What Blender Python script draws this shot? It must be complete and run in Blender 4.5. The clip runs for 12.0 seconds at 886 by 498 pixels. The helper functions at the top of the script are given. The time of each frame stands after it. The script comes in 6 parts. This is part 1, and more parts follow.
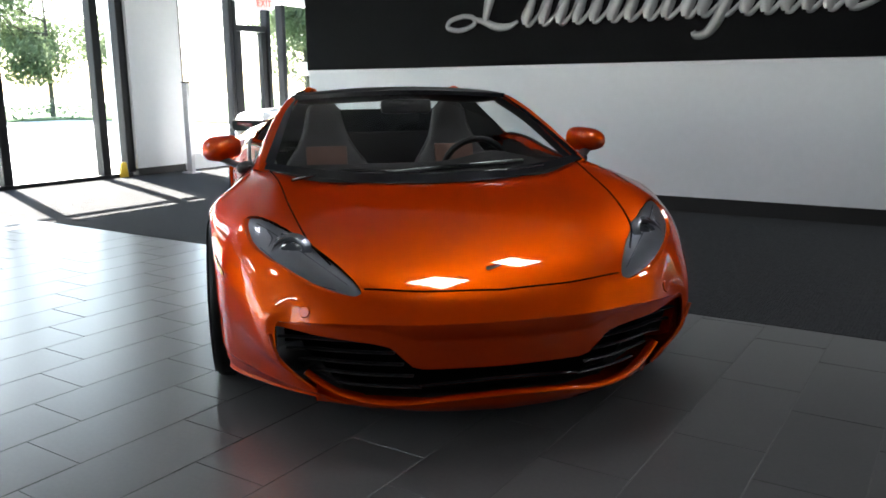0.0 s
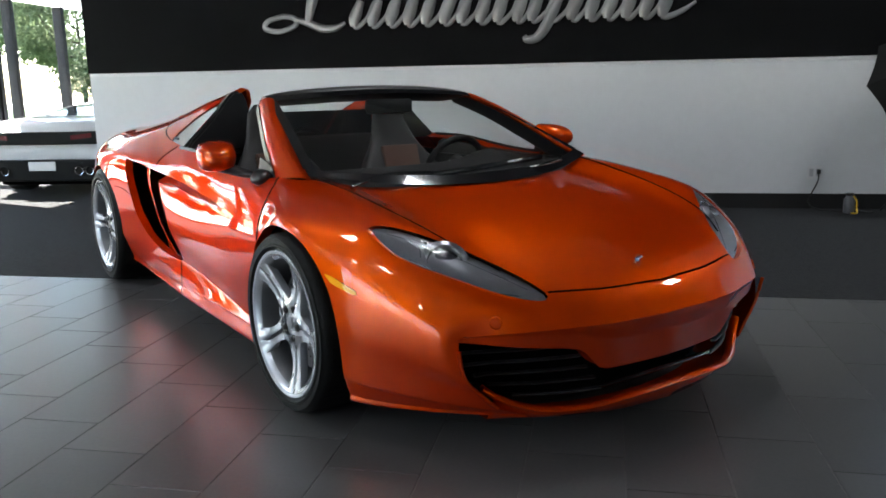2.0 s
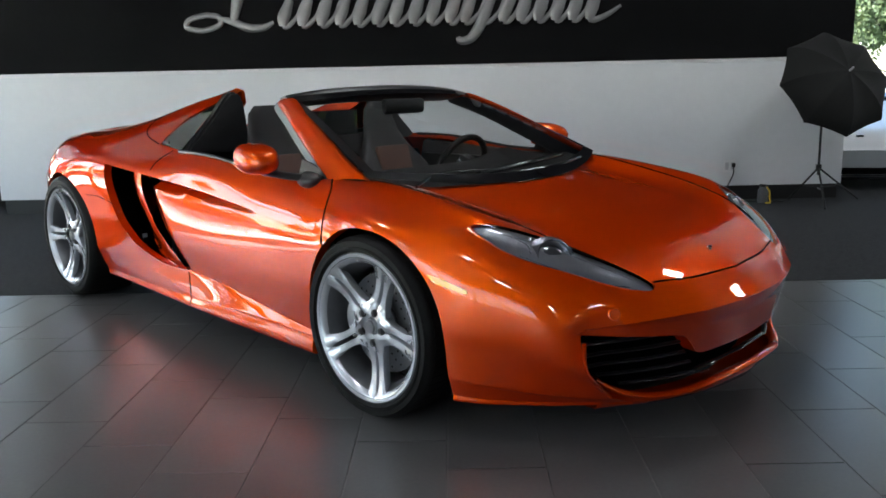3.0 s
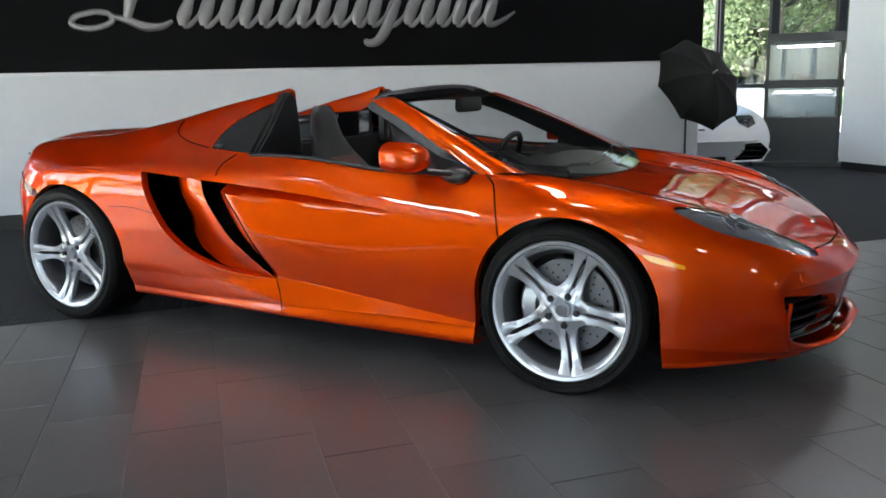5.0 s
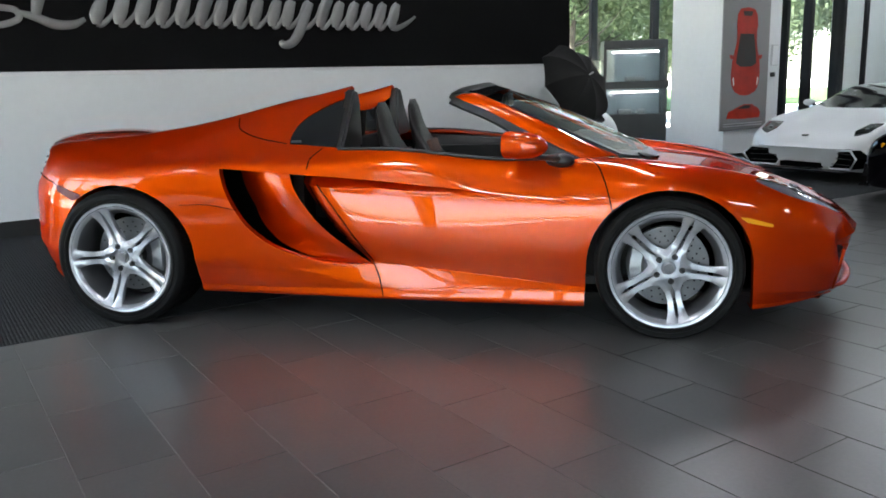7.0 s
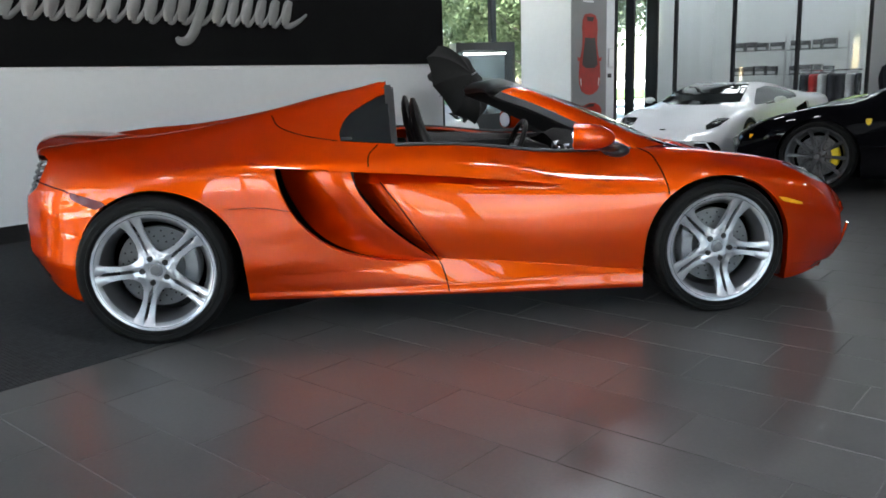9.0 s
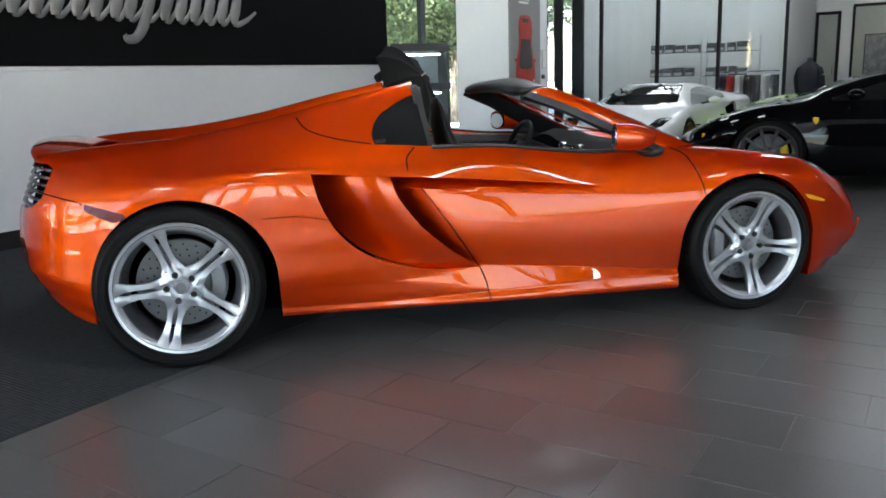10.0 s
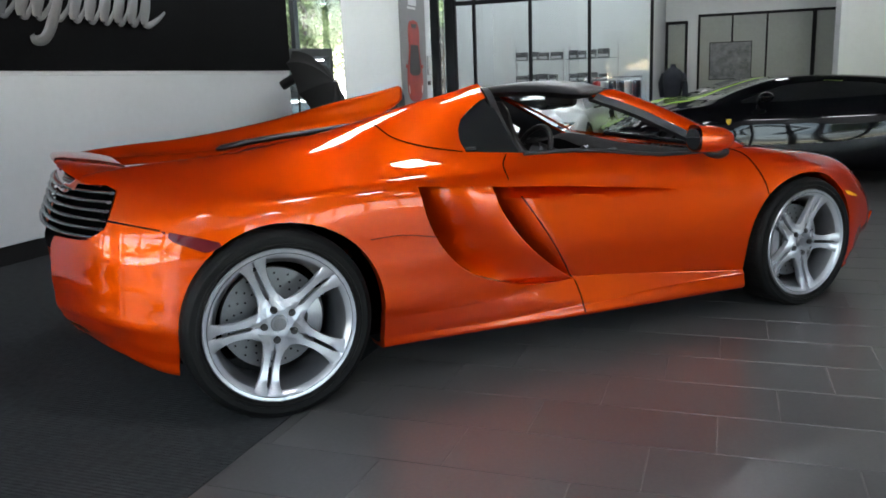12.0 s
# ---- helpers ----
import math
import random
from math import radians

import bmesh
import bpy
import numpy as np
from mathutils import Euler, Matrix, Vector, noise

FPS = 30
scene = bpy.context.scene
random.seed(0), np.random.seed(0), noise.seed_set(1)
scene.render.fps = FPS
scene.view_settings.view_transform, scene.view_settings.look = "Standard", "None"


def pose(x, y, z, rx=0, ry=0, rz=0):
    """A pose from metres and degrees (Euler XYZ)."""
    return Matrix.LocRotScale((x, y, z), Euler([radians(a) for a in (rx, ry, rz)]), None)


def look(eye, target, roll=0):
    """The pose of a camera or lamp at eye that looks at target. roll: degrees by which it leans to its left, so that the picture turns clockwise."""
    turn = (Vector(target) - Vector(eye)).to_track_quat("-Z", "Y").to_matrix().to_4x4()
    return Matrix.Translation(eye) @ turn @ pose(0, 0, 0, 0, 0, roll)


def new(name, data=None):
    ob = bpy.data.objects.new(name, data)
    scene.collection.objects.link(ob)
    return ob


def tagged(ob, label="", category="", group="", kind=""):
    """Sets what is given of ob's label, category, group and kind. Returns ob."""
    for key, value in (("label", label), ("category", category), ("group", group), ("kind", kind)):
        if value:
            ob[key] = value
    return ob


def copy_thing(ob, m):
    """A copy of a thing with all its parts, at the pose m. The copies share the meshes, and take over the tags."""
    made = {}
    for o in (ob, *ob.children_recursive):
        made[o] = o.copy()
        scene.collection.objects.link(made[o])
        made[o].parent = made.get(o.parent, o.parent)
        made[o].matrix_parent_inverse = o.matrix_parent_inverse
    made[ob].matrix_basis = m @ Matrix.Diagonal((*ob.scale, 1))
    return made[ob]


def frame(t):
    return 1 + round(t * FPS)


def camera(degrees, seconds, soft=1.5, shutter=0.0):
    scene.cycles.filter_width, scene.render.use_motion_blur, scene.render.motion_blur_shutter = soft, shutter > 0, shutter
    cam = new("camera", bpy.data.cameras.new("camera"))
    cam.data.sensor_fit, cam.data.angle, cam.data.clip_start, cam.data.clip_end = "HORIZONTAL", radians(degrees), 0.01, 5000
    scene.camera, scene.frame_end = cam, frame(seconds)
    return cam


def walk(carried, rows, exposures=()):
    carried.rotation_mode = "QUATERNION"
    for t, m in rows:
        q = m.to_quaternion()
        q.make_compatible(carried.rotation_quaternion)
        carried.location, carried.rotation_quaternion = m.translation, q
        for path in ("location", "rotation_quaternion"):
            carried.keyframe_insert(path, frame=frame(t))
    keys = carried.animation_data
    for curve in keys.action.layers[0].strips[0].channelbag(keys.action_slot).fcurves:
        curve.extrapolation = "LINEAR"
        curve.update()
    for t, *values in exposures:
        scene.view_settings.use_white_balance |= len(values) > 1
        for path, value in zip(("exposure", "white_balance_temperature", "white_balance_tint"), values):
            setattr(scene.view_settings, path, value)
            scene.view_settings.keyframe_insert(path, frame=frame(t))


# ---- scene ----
LENS = 57.49
cam = camera(LENS, 12.0, soft=1.7)
# seconds, x, y, z, yaw, pitch, roll
ROWS = [
    (0.0, 4.644, -0.748, 1.153, 77.23, -11.43, -0.59),
    (0.5, 4.512, -1.114, 1.151, 71.17, -11.33, -0.67),
    (1.0, 4.347, -1.462, 1.146, 65.50, -11.30, -0.88),
    (1.5, 4.134, -1.772, 1.139, 60.13, -11.26, -0.94),
    (2.0, 3.903, -2.067, 1.128, 54.98, -11.22, -1.06),
    (2.5, 3.669, -2.375, 1.126, 49.80, -11.23, -1.11),
    (3.0, 3.411, -2.666, 1.133, 44.78, -11.30, -1.28),
    (5.0, 2.252, -3.683, 1.145, 27.25, -11.42, -1.53),
    (5.5, 1.948, -3.918, 1.152, 23.05, -11.46, -1.46),
    (6.0, 1.631, -4.137, 1.150, 18.99, -11.49, -1.60),
    (6.5, 1.319, -4.357, 1.153, 14.92, -11.51, -1.59),
    (7.0, 0.988, -4.521, 1.151, 10.75, -11.57, -1.72),
    (9.0, -0.380, -4.602, 1.150, -5.56, -11.81, -1.78),
    (9.5, -0.699, -4.484, 1.153, -9.42, -11.90, -1.75),
    (10.0, -1.010, -4.333, 1.159, -13.11, -11.91, -1.80),
    (10.5, -1.305, -4.166, 1.164, -16.49, -11.84, -1.99),
    (11.0, -1.582, -4.005, 1.168, -19.76, -11.78, -2.04),
    (11.5, -1.823, -3.832, 1.171, -23.05, -11.77, -2.09),
    (12.0, -2.040, -3.653, 1.171, -26.47, -11.78, -2.10),
]
walk(cam, [(t, pose(x, y, z, 0, 0, yaw) @ pose(0, 0, 0, 90 + pitch, 0, 0) @ pose(0, 0, 0, 0, 0, roll)) for t, x, y, z, yaw, pitch, roll in ROWS],
     exposures=[(0.0, 3.75), (3.0, 3.73), (5.0, 3.78), (7.0, 3.77), (12.0, 3.81)])

# ---- building frame: a runs along the sign wall, b towards its back, both in metres ----
TURN = 44.0
BUILD = pose(0, 0, 0, 0, 0, TURN)


def site(a, b, z=0.0, turn=0.0):
    """A pose in the building frame."""
    return BUILD @ pose(a, b, z, 0, 0, turn)


# ---- light ----
world = bpy.data.worlds.new("world")
scene.world = world
world.use_nodes = True
sky = world.node_tree.nodes.new("ShaderNodeTexSky")
sky.sky_type = "NISHITA"
sky.sun_disc = False
SUN_DIR = BUILD.to_3x3() @ Vector((-0.94, 0.34, 0.85))
sky.sun_elevation = math.atan2(SUN_DIR.z, math.hypot(SUN_DIR.x, SUN_DIR.y))
sky.sun_rotation = math.atan2(SUN_DIR.x, SUN_DIR.y)
background = world.node_tree.nodes["Background"]
background.inputs["Strength"].default_value = 0.085
world.node_tree.links.new(sky.outputs[0], background.inputs[0])
sun_data = bpy.data.lights.new("sun", "SUN")
sun_data.energy, sun_data.angle, sun_data.color = 5.0, radians(0.6), (1.0, 0.95, 0.88)
sun = new("sun", sun_data)
sun.matrix_world = look(SUN_DIR * 30, (0, 0, 0))


def area_lamp(name, m, sx, sy, energy, color=(1, 1, 1)):
    data = bpy.data.lights.new(name, "AREA")
    data.shape, data.size, data.size_y, data.energy, data.color = "RECTANGLE", sx, sy, energy, color
    ob = new(name, data)
    ob.matrix_world = m
    return ob


# ---- materials ----
def material(name, color, rough=0.5, metal=0.0, vary=0.06, scale=6.0, bump=0.0, bump_scale=60.0, coat=0.0, spec=0.5, rough_vary=0.0, fine=0.0):
    """A principled material with colour variation at two scales, roughness variation and fine relief."""
    m = bpy.data.materials.new(name)
    m.use_nodes = True
    nt = m.node_tree
    p = nt.nodes["Principled BSDF"]
    p.inputs["Base Color"].default_value = (*color, 1)
    p.inputs["Roughness"].default_value = rough
    p.inputs["Metallic"].default_value = metal
    p.inputs["Specular IOR Level"].default_value = spec
    p.inputs["Coat Weight"].default_value = coat
    p.inputs["Coat Roughness"].default_value = 0.03
    co = nt.nodes.new("ShaderNodeTexCoord")
    if vary > 0:
        n1 = nt.nodes.new("ShaderNodeTexNoise")
        n1.inputs["Scale"].default_value, n1.inputs["Detail"].default_value = scale, 6.0
        n2 = nt.nodes.new("ShaderNodeTexNoise")
        n2.inputs["Scale"].default_value, n2.inputs["Detail"].default_value = scale * 14, 3.0
        nt.links.new(co.outputs["Object"], n1.inputs["Vector"])
        nt.links.new(co.outputs["Object"], n2.inputs["Vector"])
        add = nt.nodes.new("ShaderNodeMath")
        add.operation = "ADD"
        nt.links.new(n1.outputs[0], add.inputs[0])
        nt.links.new(n2.outputs[0], add.inputs[1])
        ramp = nt.nodes.new("ShaderNodeMapRange")
        ramp.inputs["From Min"].default_value, ramp.inputs["From Max"].default_value = 0.5, 1.5
        ramp.inputs["To Min"].default_value, ramp.inputs["To Max"].default_value = 1 - 2 * vary, 1 + 2 * vary
        nt.links.new(add.outputs[0], ramp.inputs["Value"])
        mul = nt.nodes.new("ShaderNodeVectorMath")
        mul.operation = "SCALE"
        mul.inputs[0].default_value = color
        nt.links.new(ramp.outputs[0], mul.inputs["Scale"])
        nt.links.new(mul.outputs[0], p.inputs["Base Color"])
        if rough_vary:
            rr = nt.nodes.new("ShaderNodeMapRange")
            rr.inputs["From Min"].default_value, rr.inputs["From Max"].default_value = 0.35, 0.65
            rr.inputs["To Min"].default_value, rr.inputs["To Max"].default_value = rough - rough_vary, rough + rough_vary
            nt.links.new(n1.outputs[0], rr.inputs["Value"])
            nt.links.new(rr.outputs[0], p.inputs["Roughness"])
    if bump > 0:
        nb = nt.nodes.new("ShaderNodeTexNoise")
        nb.inputs["Scale"].default_value, nb.inputs["Detail"].default_value = bump_scale, 4.0
        nt.links.new(co.outputs["Object"], nb.inputs["Vector"])
        b = nt.nodes.new("ShaderNodeBump")
        b.inputs["Strength"].default_value, b.inputs["Distance"].default_value = bump, 0.01
        nt.links.new(nb.outputs[0], b.inputs["Height"])
        nt.links.new(b.outputs[0], p.inputs["Normal"])
    return m


def glow(name, color, strength):
    m = bpy.data.materials.new(name)
    m.use_nodes = True
    p = m.node_tree.nodes["Principled BSDF"]
    p.inputs["Base Color"].default_value = (*color, 1)
    p.inputs["Emission Color"].default_value = (*color, 1)
    p.inputs["Emission Strength"].default_value = strength
    return m


def clear(name, tint=(1, 1, 1), ior=1.45, rough=0.0):
    """Thin glass: see-through, with gloss by Fresnel."""
    m = bpy.data.materials.new(name)
    m.use_nodes = True
    nt = m.node_tree
    nt.nodes.remove(nt.nodes["Principled BSDF"])
    tr = nt.nodes.new("ShaderNodeBsdfTransparent")
    tr.inputs[0].default_value = (*tint, 1)
    gl = nt.nodes.new("ShaderNodeBsdfGlossy")
    gl.inputs["Roughness"].default_value = rough
    lw = nt.nodes.new("ShaderNodeLayerWeight")
    lw.inputs[0].default_value = 0.5
    pw = nt.nodes.new("ShaderNodeMath")
    pw.operation = "POWER"
    pw.inputs[1].default_value = 4.0
    nt.links.new(lw.outputs["Facing"], pw.inputs[0])
    fr = nt.nodes.new("ShaderNodeMapRange")
    fr.inputs["To Min"].default_value, fr.inputs["To Max"].default_value = ((ior - 1) / (ior + 1)) ** 2 * 1.2, 0.75
    nt.links.new(pw.outputs[0], fr.inputs["Value"])
    mix = nt.nodes.new("ShaderNodeMixShader")
    nt.links.new(fr.outputs[0], mix.inputs[0])
    nt.links.new(tr.outputs[0], mix.inputs[1])
    nt.links.new(gl.outputs[0], mix.inputs[2])
    nt.links.new(mix.outputs[0], nt.nodes["Material Output"].inputs[0])
    return m


def paint(name, color, metal=0.4, rough=0.3, flake=0.05):
    """Car paint: flaked base under a clear coat."""
    m = material(name, color, rough, metal, vary=0.0, coat=1.0)
    nt = m.node_tree
    p = nt.nodes["Principled BSDF"]
    co = nt.nodes.new("ShaderNodeTexCoord")
    vor = nt.nodes.new("ShaderNodeTexVoronoi")
    vor.inputs["Scale"].default_value = 1400.0
    nt.links.new(co.outputs["Object"], vor.inputs["Vector"])
    rng = nt.nodes.new("ShaderNodeMapRange")
    rng.inputs["To Min"].default_value, rng.inputs["To Max"].default_value = 1 - flake * 3, 1 + flake * 3
    nt.links.new(vor.outputs["Color"], rng.inputs["Value"])
    big = nt.nodes.new("ShaderNodeTexNoise")
    big.inputs["Scale"].default_value = 2.0
    nt.links.new(co.outputs["Object"], big.inputs["Vector"])
    brng = nt.nodes.new("ShaderNodeMapRange")
    brng.inputs["To Min"].default_value, brng.inputs["To Max"].default_value = 0.96, 1.04
    nt.links.new(big.outputs[0], brng.inputs["Value"])
    both = nt.nodes.new("ShaderNodeMath")
    both.operation = "MULTIPLY"
    nt.links.new(rng.outputs[0], both.inputs[0])
    nt.links.new(brng.outputs[0], both.inputs[1])
    mul = nt.nodes.new("ShaderNodeVectorMath")
    mul.operation = "SCALE"
    mul.inputs[0].default_value = color
    nt.links.new(both.outputs[0], mul.inputs["Scale"])
    nt.links.new(mul.outputs[0], p.inputs["Base Color"])
    p.inputs["Coat Roughness"].default_value = 0.025
    p.inputs["Coat IOR"].default_value = 1.48
    return m


def candy(name, deep, flake_color, share, rough):
    """Candy metallic: a deep pigment layer mixed with bright flakes, both under the same clear coat."""
    m = paint(name, deep, metal=0.0, rough=0.5, flake=0.05)
    nt = m.node_tree
    deep_layer = nt.nodes["Principled BSDF"]
    deep_layer.inputs["Specular IOR Level"].default_value = 0.0
    flakes = nt.nodes.new("ShaderNodeBsdfPrincipled")
    flakes.inputs["Metallic"].default_value = 1.0
    flakes.inputs["Roughness"].default_value = rough
    flakes.inputs["Specular Tint"].default_value = (*flake_color, 1)
    flakes.inputs["Coat Weight"].default_value = 1.0
    co = nt.nodes.new("ShaderNodeTexCoord")
    vor = nt.nodes.new("ShaderNodeTexVoronoi")
    vor.inputs["Scale"].default_value = 1100.0
    nt.links.new(co.outputs["Object"], vor.inputs["Vector"])
    rng = nt.nodes.new("ShaderNodeMapRange")
    rng.inputs["To Min"].default_value, rng.inputs["To Max"].default_value = 0.72, 1.28
    nt.links.new(vor.outputs["Color"], rng.inputs["Value"])
    mul = nt.nodes.new("ShaderNodeVectorMath")
    mul.operation = "SCALE"
    mul.inputs[0].default_value = flake_color
    nt.links.new(rng.outputs[0], mul.inputs["Scale"])
    nt.links.new(mul.outputs[0], flakes.inputs["Base Color"])
    for layer in (deep_layer, flakes):
        layer.inputs["Coat IOR"].default_value = 1.45
        layer.inputs["Coat Roughness"].default_value = 0.015
    mix = nt.nodes.new("ShaderNodeMixShader")
    mix.inputs[0].default_value = share
    nt.links.new(deep_layer.outputs[0], mix.inputs[1])
    nt.links.new(flakes.outputs[0], mix.inputs[2])
    nt.links.new(mix.outputs[0], nt.nodes["Material Output"].inputs[0])
    return m


ORANGE = candy("orange_paint", (0.36, 0.0125, 0.0002), (0.92, 0.126, 0.0007), 0.40, 0.40)
WHITE_PAINT = paint("white_car_paint", (0.72, 0.73, 0.75), metal=0.0, rough=0.4, flake=0.01)
BLACK_PAINT = paint("black_car_paint", (0.002, 0.002, 0.003), metal=0.0, rough=0.3, flake=0.02)
BLACK_PAINT.node_tree.nodes["Principled BSDF"].inputs["Specular IOR Level"].default_value = 0.0
BLACK_PAINT.node_tree.nodes["Principled BSDF"].inputs["Coat IOR"].default_value = 1.33
GREEN_PAINT = paint("green_car_paint", (0.30, 0.50, 0.03), metal=0.0, rough=0.35, flake=0.02)
BLACK_TRIM = material("black_trim", (0.012, 0.012, 0.013), 0.38, vary=0.15, scale=20)
GLOSS_BLACK = material("gloss_black", (0.008, 0.008, 0.009), 0.08, vary=0.1, coat=0.5)
RUBBER = material("tyre_rubber", (0.006, 0.006, 0.0062), 0.52, spec=0.12, vary=0.2, scale=14, bump=0.1, bump_scale=200)
DARK = material("dark_void", (0.003, 0.003, 0.003), 1.0, vary=0.1, spec=0.0)
ALLOY = material("silver_alloy", (0.46, 0.475, 0.51), 0.24, 0.6, vary=0.03, scale=9, coat=0.4)
STEEL = material("disc_steel", (0.13, 0.132, 0.14), 0.42, 0.6, vary=0.08, scale=30)
CALIPER = material("caliper_silver", (0.33, 0.34, 0.36), 0.35, 0.6, vary=0.05)
YELLOW_CALIPER = material("caliper_yellow", (0.75, 0.55, 0.02), 0.35, 0.0, vary=0.05)
CHROME = material("chrome", (0.75, 0.76, 0.78), 0.08, 1.0, vary=0.02)
LEATHER = material("black_leather", (0.0095, 0.0078, 0.0075), 0.4, spec=0.35, vary=0.15, scale=8, bump=0.25, bump_scale=260)
SUEDE = material("grey_suede", (0.0125, 0.011, 0.011), 0.85, spec=0.2, vary=0.12, scale=12, bump=0.2, bump_scale=400)
TAN = material("brown_leather_insert", (0.085, 0.032, 0.018), 0.6, vary=0.12, scale=10, bump=0.2, bump_scale=300)
AMBER = material("amber_lens", (0.85, 0.36, 0.01), 0.12, vary=0.06, scale=40, coat=0.6)
RED_LENS = material("red_lens", (0.10, 0.003, 0.007), 0.25, vary=0.06, scale=40, spec=0.3)
LAMP_GREY = material("lamp_housing_grey", (0.135, 0.138, 0.148), 0.35, 0.3, vary=0.12, scale=18)
SCREEN_GLASS = clear("windscreen_glass", (0.90, 0.93, 0.91))
LAMP_GLASS = clear("lamp_cover_glass", (0.92, 0.93, 0.95))
WINDOW_GLASS = clear("window_glass", (0.93, 0.96, 0.95))
OFFICE_GLASS = clear("office_glass", (0.72, 0.76, 0.75))
BARREL_GREY = material("wheel_barrel_grey", (0.075, 0.077, 0.083), 0.4, 0.5, vary=0.08, scale=12)
PROJECTOR_GLASS = material("projector_glass", (0.045, 0.047, 0.052), 0.22, vary=0.1, coat=1.0)
DARK_GLASS = material("dark_glass", (0.01, 0.011, 0.012), 0.04, vary=0.1, coat=1.0)
MIRROR = material("mirror_glass", (0.85, 0.87, 0.9), 0.02, 1.0, vary=0.0)

WALL_WHITE = material("white_wall_paint", (0.66, 0.675, 0.69), 0.55, vary=0.02, scale=1.2, bump=0.06, bump_scale=140)
WALL_GREY = material("grey_wall_paint", (0.12, 0.12, 0.122), 0.6, vary=0.03, scale=1.2, bump=0.05, bump_scale=140)
WALL_BLACK = material("black_wall_panel", (0.0056, 0.0056, 0.0059), 0.6, vary=0.12, scale=2.0, bump=0.05, bump_scale=120, spec=0.04)
CEIL = material("ceiling_paint", (0.10, 0.10, 0.102), 0.8, vary=0.02, scale=2)
FRAME_BLACK = material("black_window_frame", (0.008, 0.008, 0.010), 0.5, vary=0.1, spec=0.2)
CARPET = material("charcoal_carpet", (0.044, 0.046, 0.048), 0.95, vary=0.25, scale=30, bump=0.8, bump_scale=320, spec=0.1)
def ribbed(m, pitch, depth):
    """Adds ribs across local x to a material's relief."""
    nt = m.node_tree
    wave = nt.nodes.new("ShaderNodeTexWave")
    wave.inputs["Scale"].default_value = 2 * math.pi / 20 / pitch
    wave.inputs["Distortion"].default_value = 0.4
    co = nt.nodes.new("ShaderNodeTexCoord")
    nt.links.new(co.outputs["Object"], wave.inputs["Vector"])
    old = nt.nodes["Principled BSDF"].inputs["Normal"].links[0].from_node
    b = nt.nodes.new("ShaderNodeBump")
    b.inputs["Strength"].default_value, b.inputs["Distance"].default_value = 0.5, depth
    nt.links.new(wave.outputs["Fac"], b.inputs["Height"])
    nt.links.new(old.outputs[0], b.inputs["Normal"])
    nt.links.new(b.outputs[0], nt.nodes["Principled BSDF"].inputs["Normal"])


ribbed(CARPET, 0.018, 0.006)
TRIM_WHITE = material("white_trim", (0.7, 0.7, 0.71), 0.4, vary=0.03)
BASE_BLACK = material("black_baseboard", (0.012, 0.012, 0.012), 0.45, vary=0.1)
BRUSHED = material("brushed_silver_letters", (0.22, 0.218, 0.218), 0.36, 0.45, vary=0.08, scale=10, bump=0.05, bump_scale=180)
FABRIC_BLACK = material("black_umbrella_fabric", (0.004, 0.004, 0.004), 0.95, vary=0.3, scale=5, bump=0.15, bump_scale=300)
METAL_BLACK = material("black_metal", (0.015, 0.015, 0.016), 0.4, 0.3, vary=0.1)
PALE_PAVING = material("pale_concrete", (0.70, 0.69, 0.66), 0.8, vary=0.08, scale=2, bump=0.2, bump_scale=60)
GRASS = material("grass_green", (0.07, 0.13, 0.03), 0.9, vary=0.3, scale=3, bump=0.6, bump_scale=80)
LEAF = material("leaf_green", (0.080, 0.112, 0.060), 0.6, vary=0.4, scale=0.8)
LEAF.node_tree.nodes["Principled BSDF"].inputs["Specular IOR Level"].default_value = 0.2


def see_light_through(m, color, share):
    """Lets part of the light through thin leaves."""
    nt = m.node_tree
    thin = nt.nodes.new("ShaderNodeBsdfTranslucent")
    thin.inputs[0].default_value = (*color, 1)
    mix = nt.nodes.new("ShaderNodeMixShader")
    mix.inputs[0].default_value = share
    nt.links.new(nt.nodes["Principled BSDF"].outputs[0], mix.inputs[1])
    nt.links.new(thin.outputs[0], mix.inputs[2])
    nt.links.new(mix.outputs[0], nt.nodes["Material Output"].inputs[0])


see_light_through(LEAF, (0.17, 0.21, 0.11), 0.40)
HEDGE = material("hedge_green", (0.035, 0.07, 0.02), 0.7, vary=0.35, scale=3)
BARK = material("bark", (0.05, 0.042, 0.034), 0.9, vary=0.3, scale=8, bump=0.6, bump_scale=40)


def tile_material():
    m = material("grey_floor_tile", (0.078, 0.077, 0.076), 0.30, vary=0.10, scale=5, bump=0.006, bump_scale=240, rough_vary=0.012, spec=0.5)
    nt = m.node_tree
    p = nt.nodes["Principled BSDF"]
    src = p.inputs["Base Color"].links[0].from_socket
    oi = nt.nodes.new("ShaderNodeObjectInfo")
    rng = nt.nodes.new("ShaderNodeMapRange")
    rng.inputs["To Min"].default_value, rng.inputs["To Max"].default_value = 0.88, 1.12
    nt.links.new(oi.outputs["Random"], rng.inputs["Value"])
    mul = nt.nodes.new("ShaderNodeVectorMath")
    mul.operation = "SCALE"
    nt.links.new(src, mul.inputs[0])
    nt.links.new(rng.outputs[0], mul.inputs["Scale"])
    nt.links.new(mul.outputs[0], p.inputs["Base Color"])
    return m


TILE = tile_material()
GROUT = material("pale_grout", (0.15, 0.147, 0.142), 0.8, vary=0.1, scale=20)
LIGHT_PANEL = glow("lit_panel", (0.94, 0.98, 1.04), 3.2)
SHOP_PANEL = glow("shop_lit_panel", (0.94, 0.98, 1.04), 0.6)

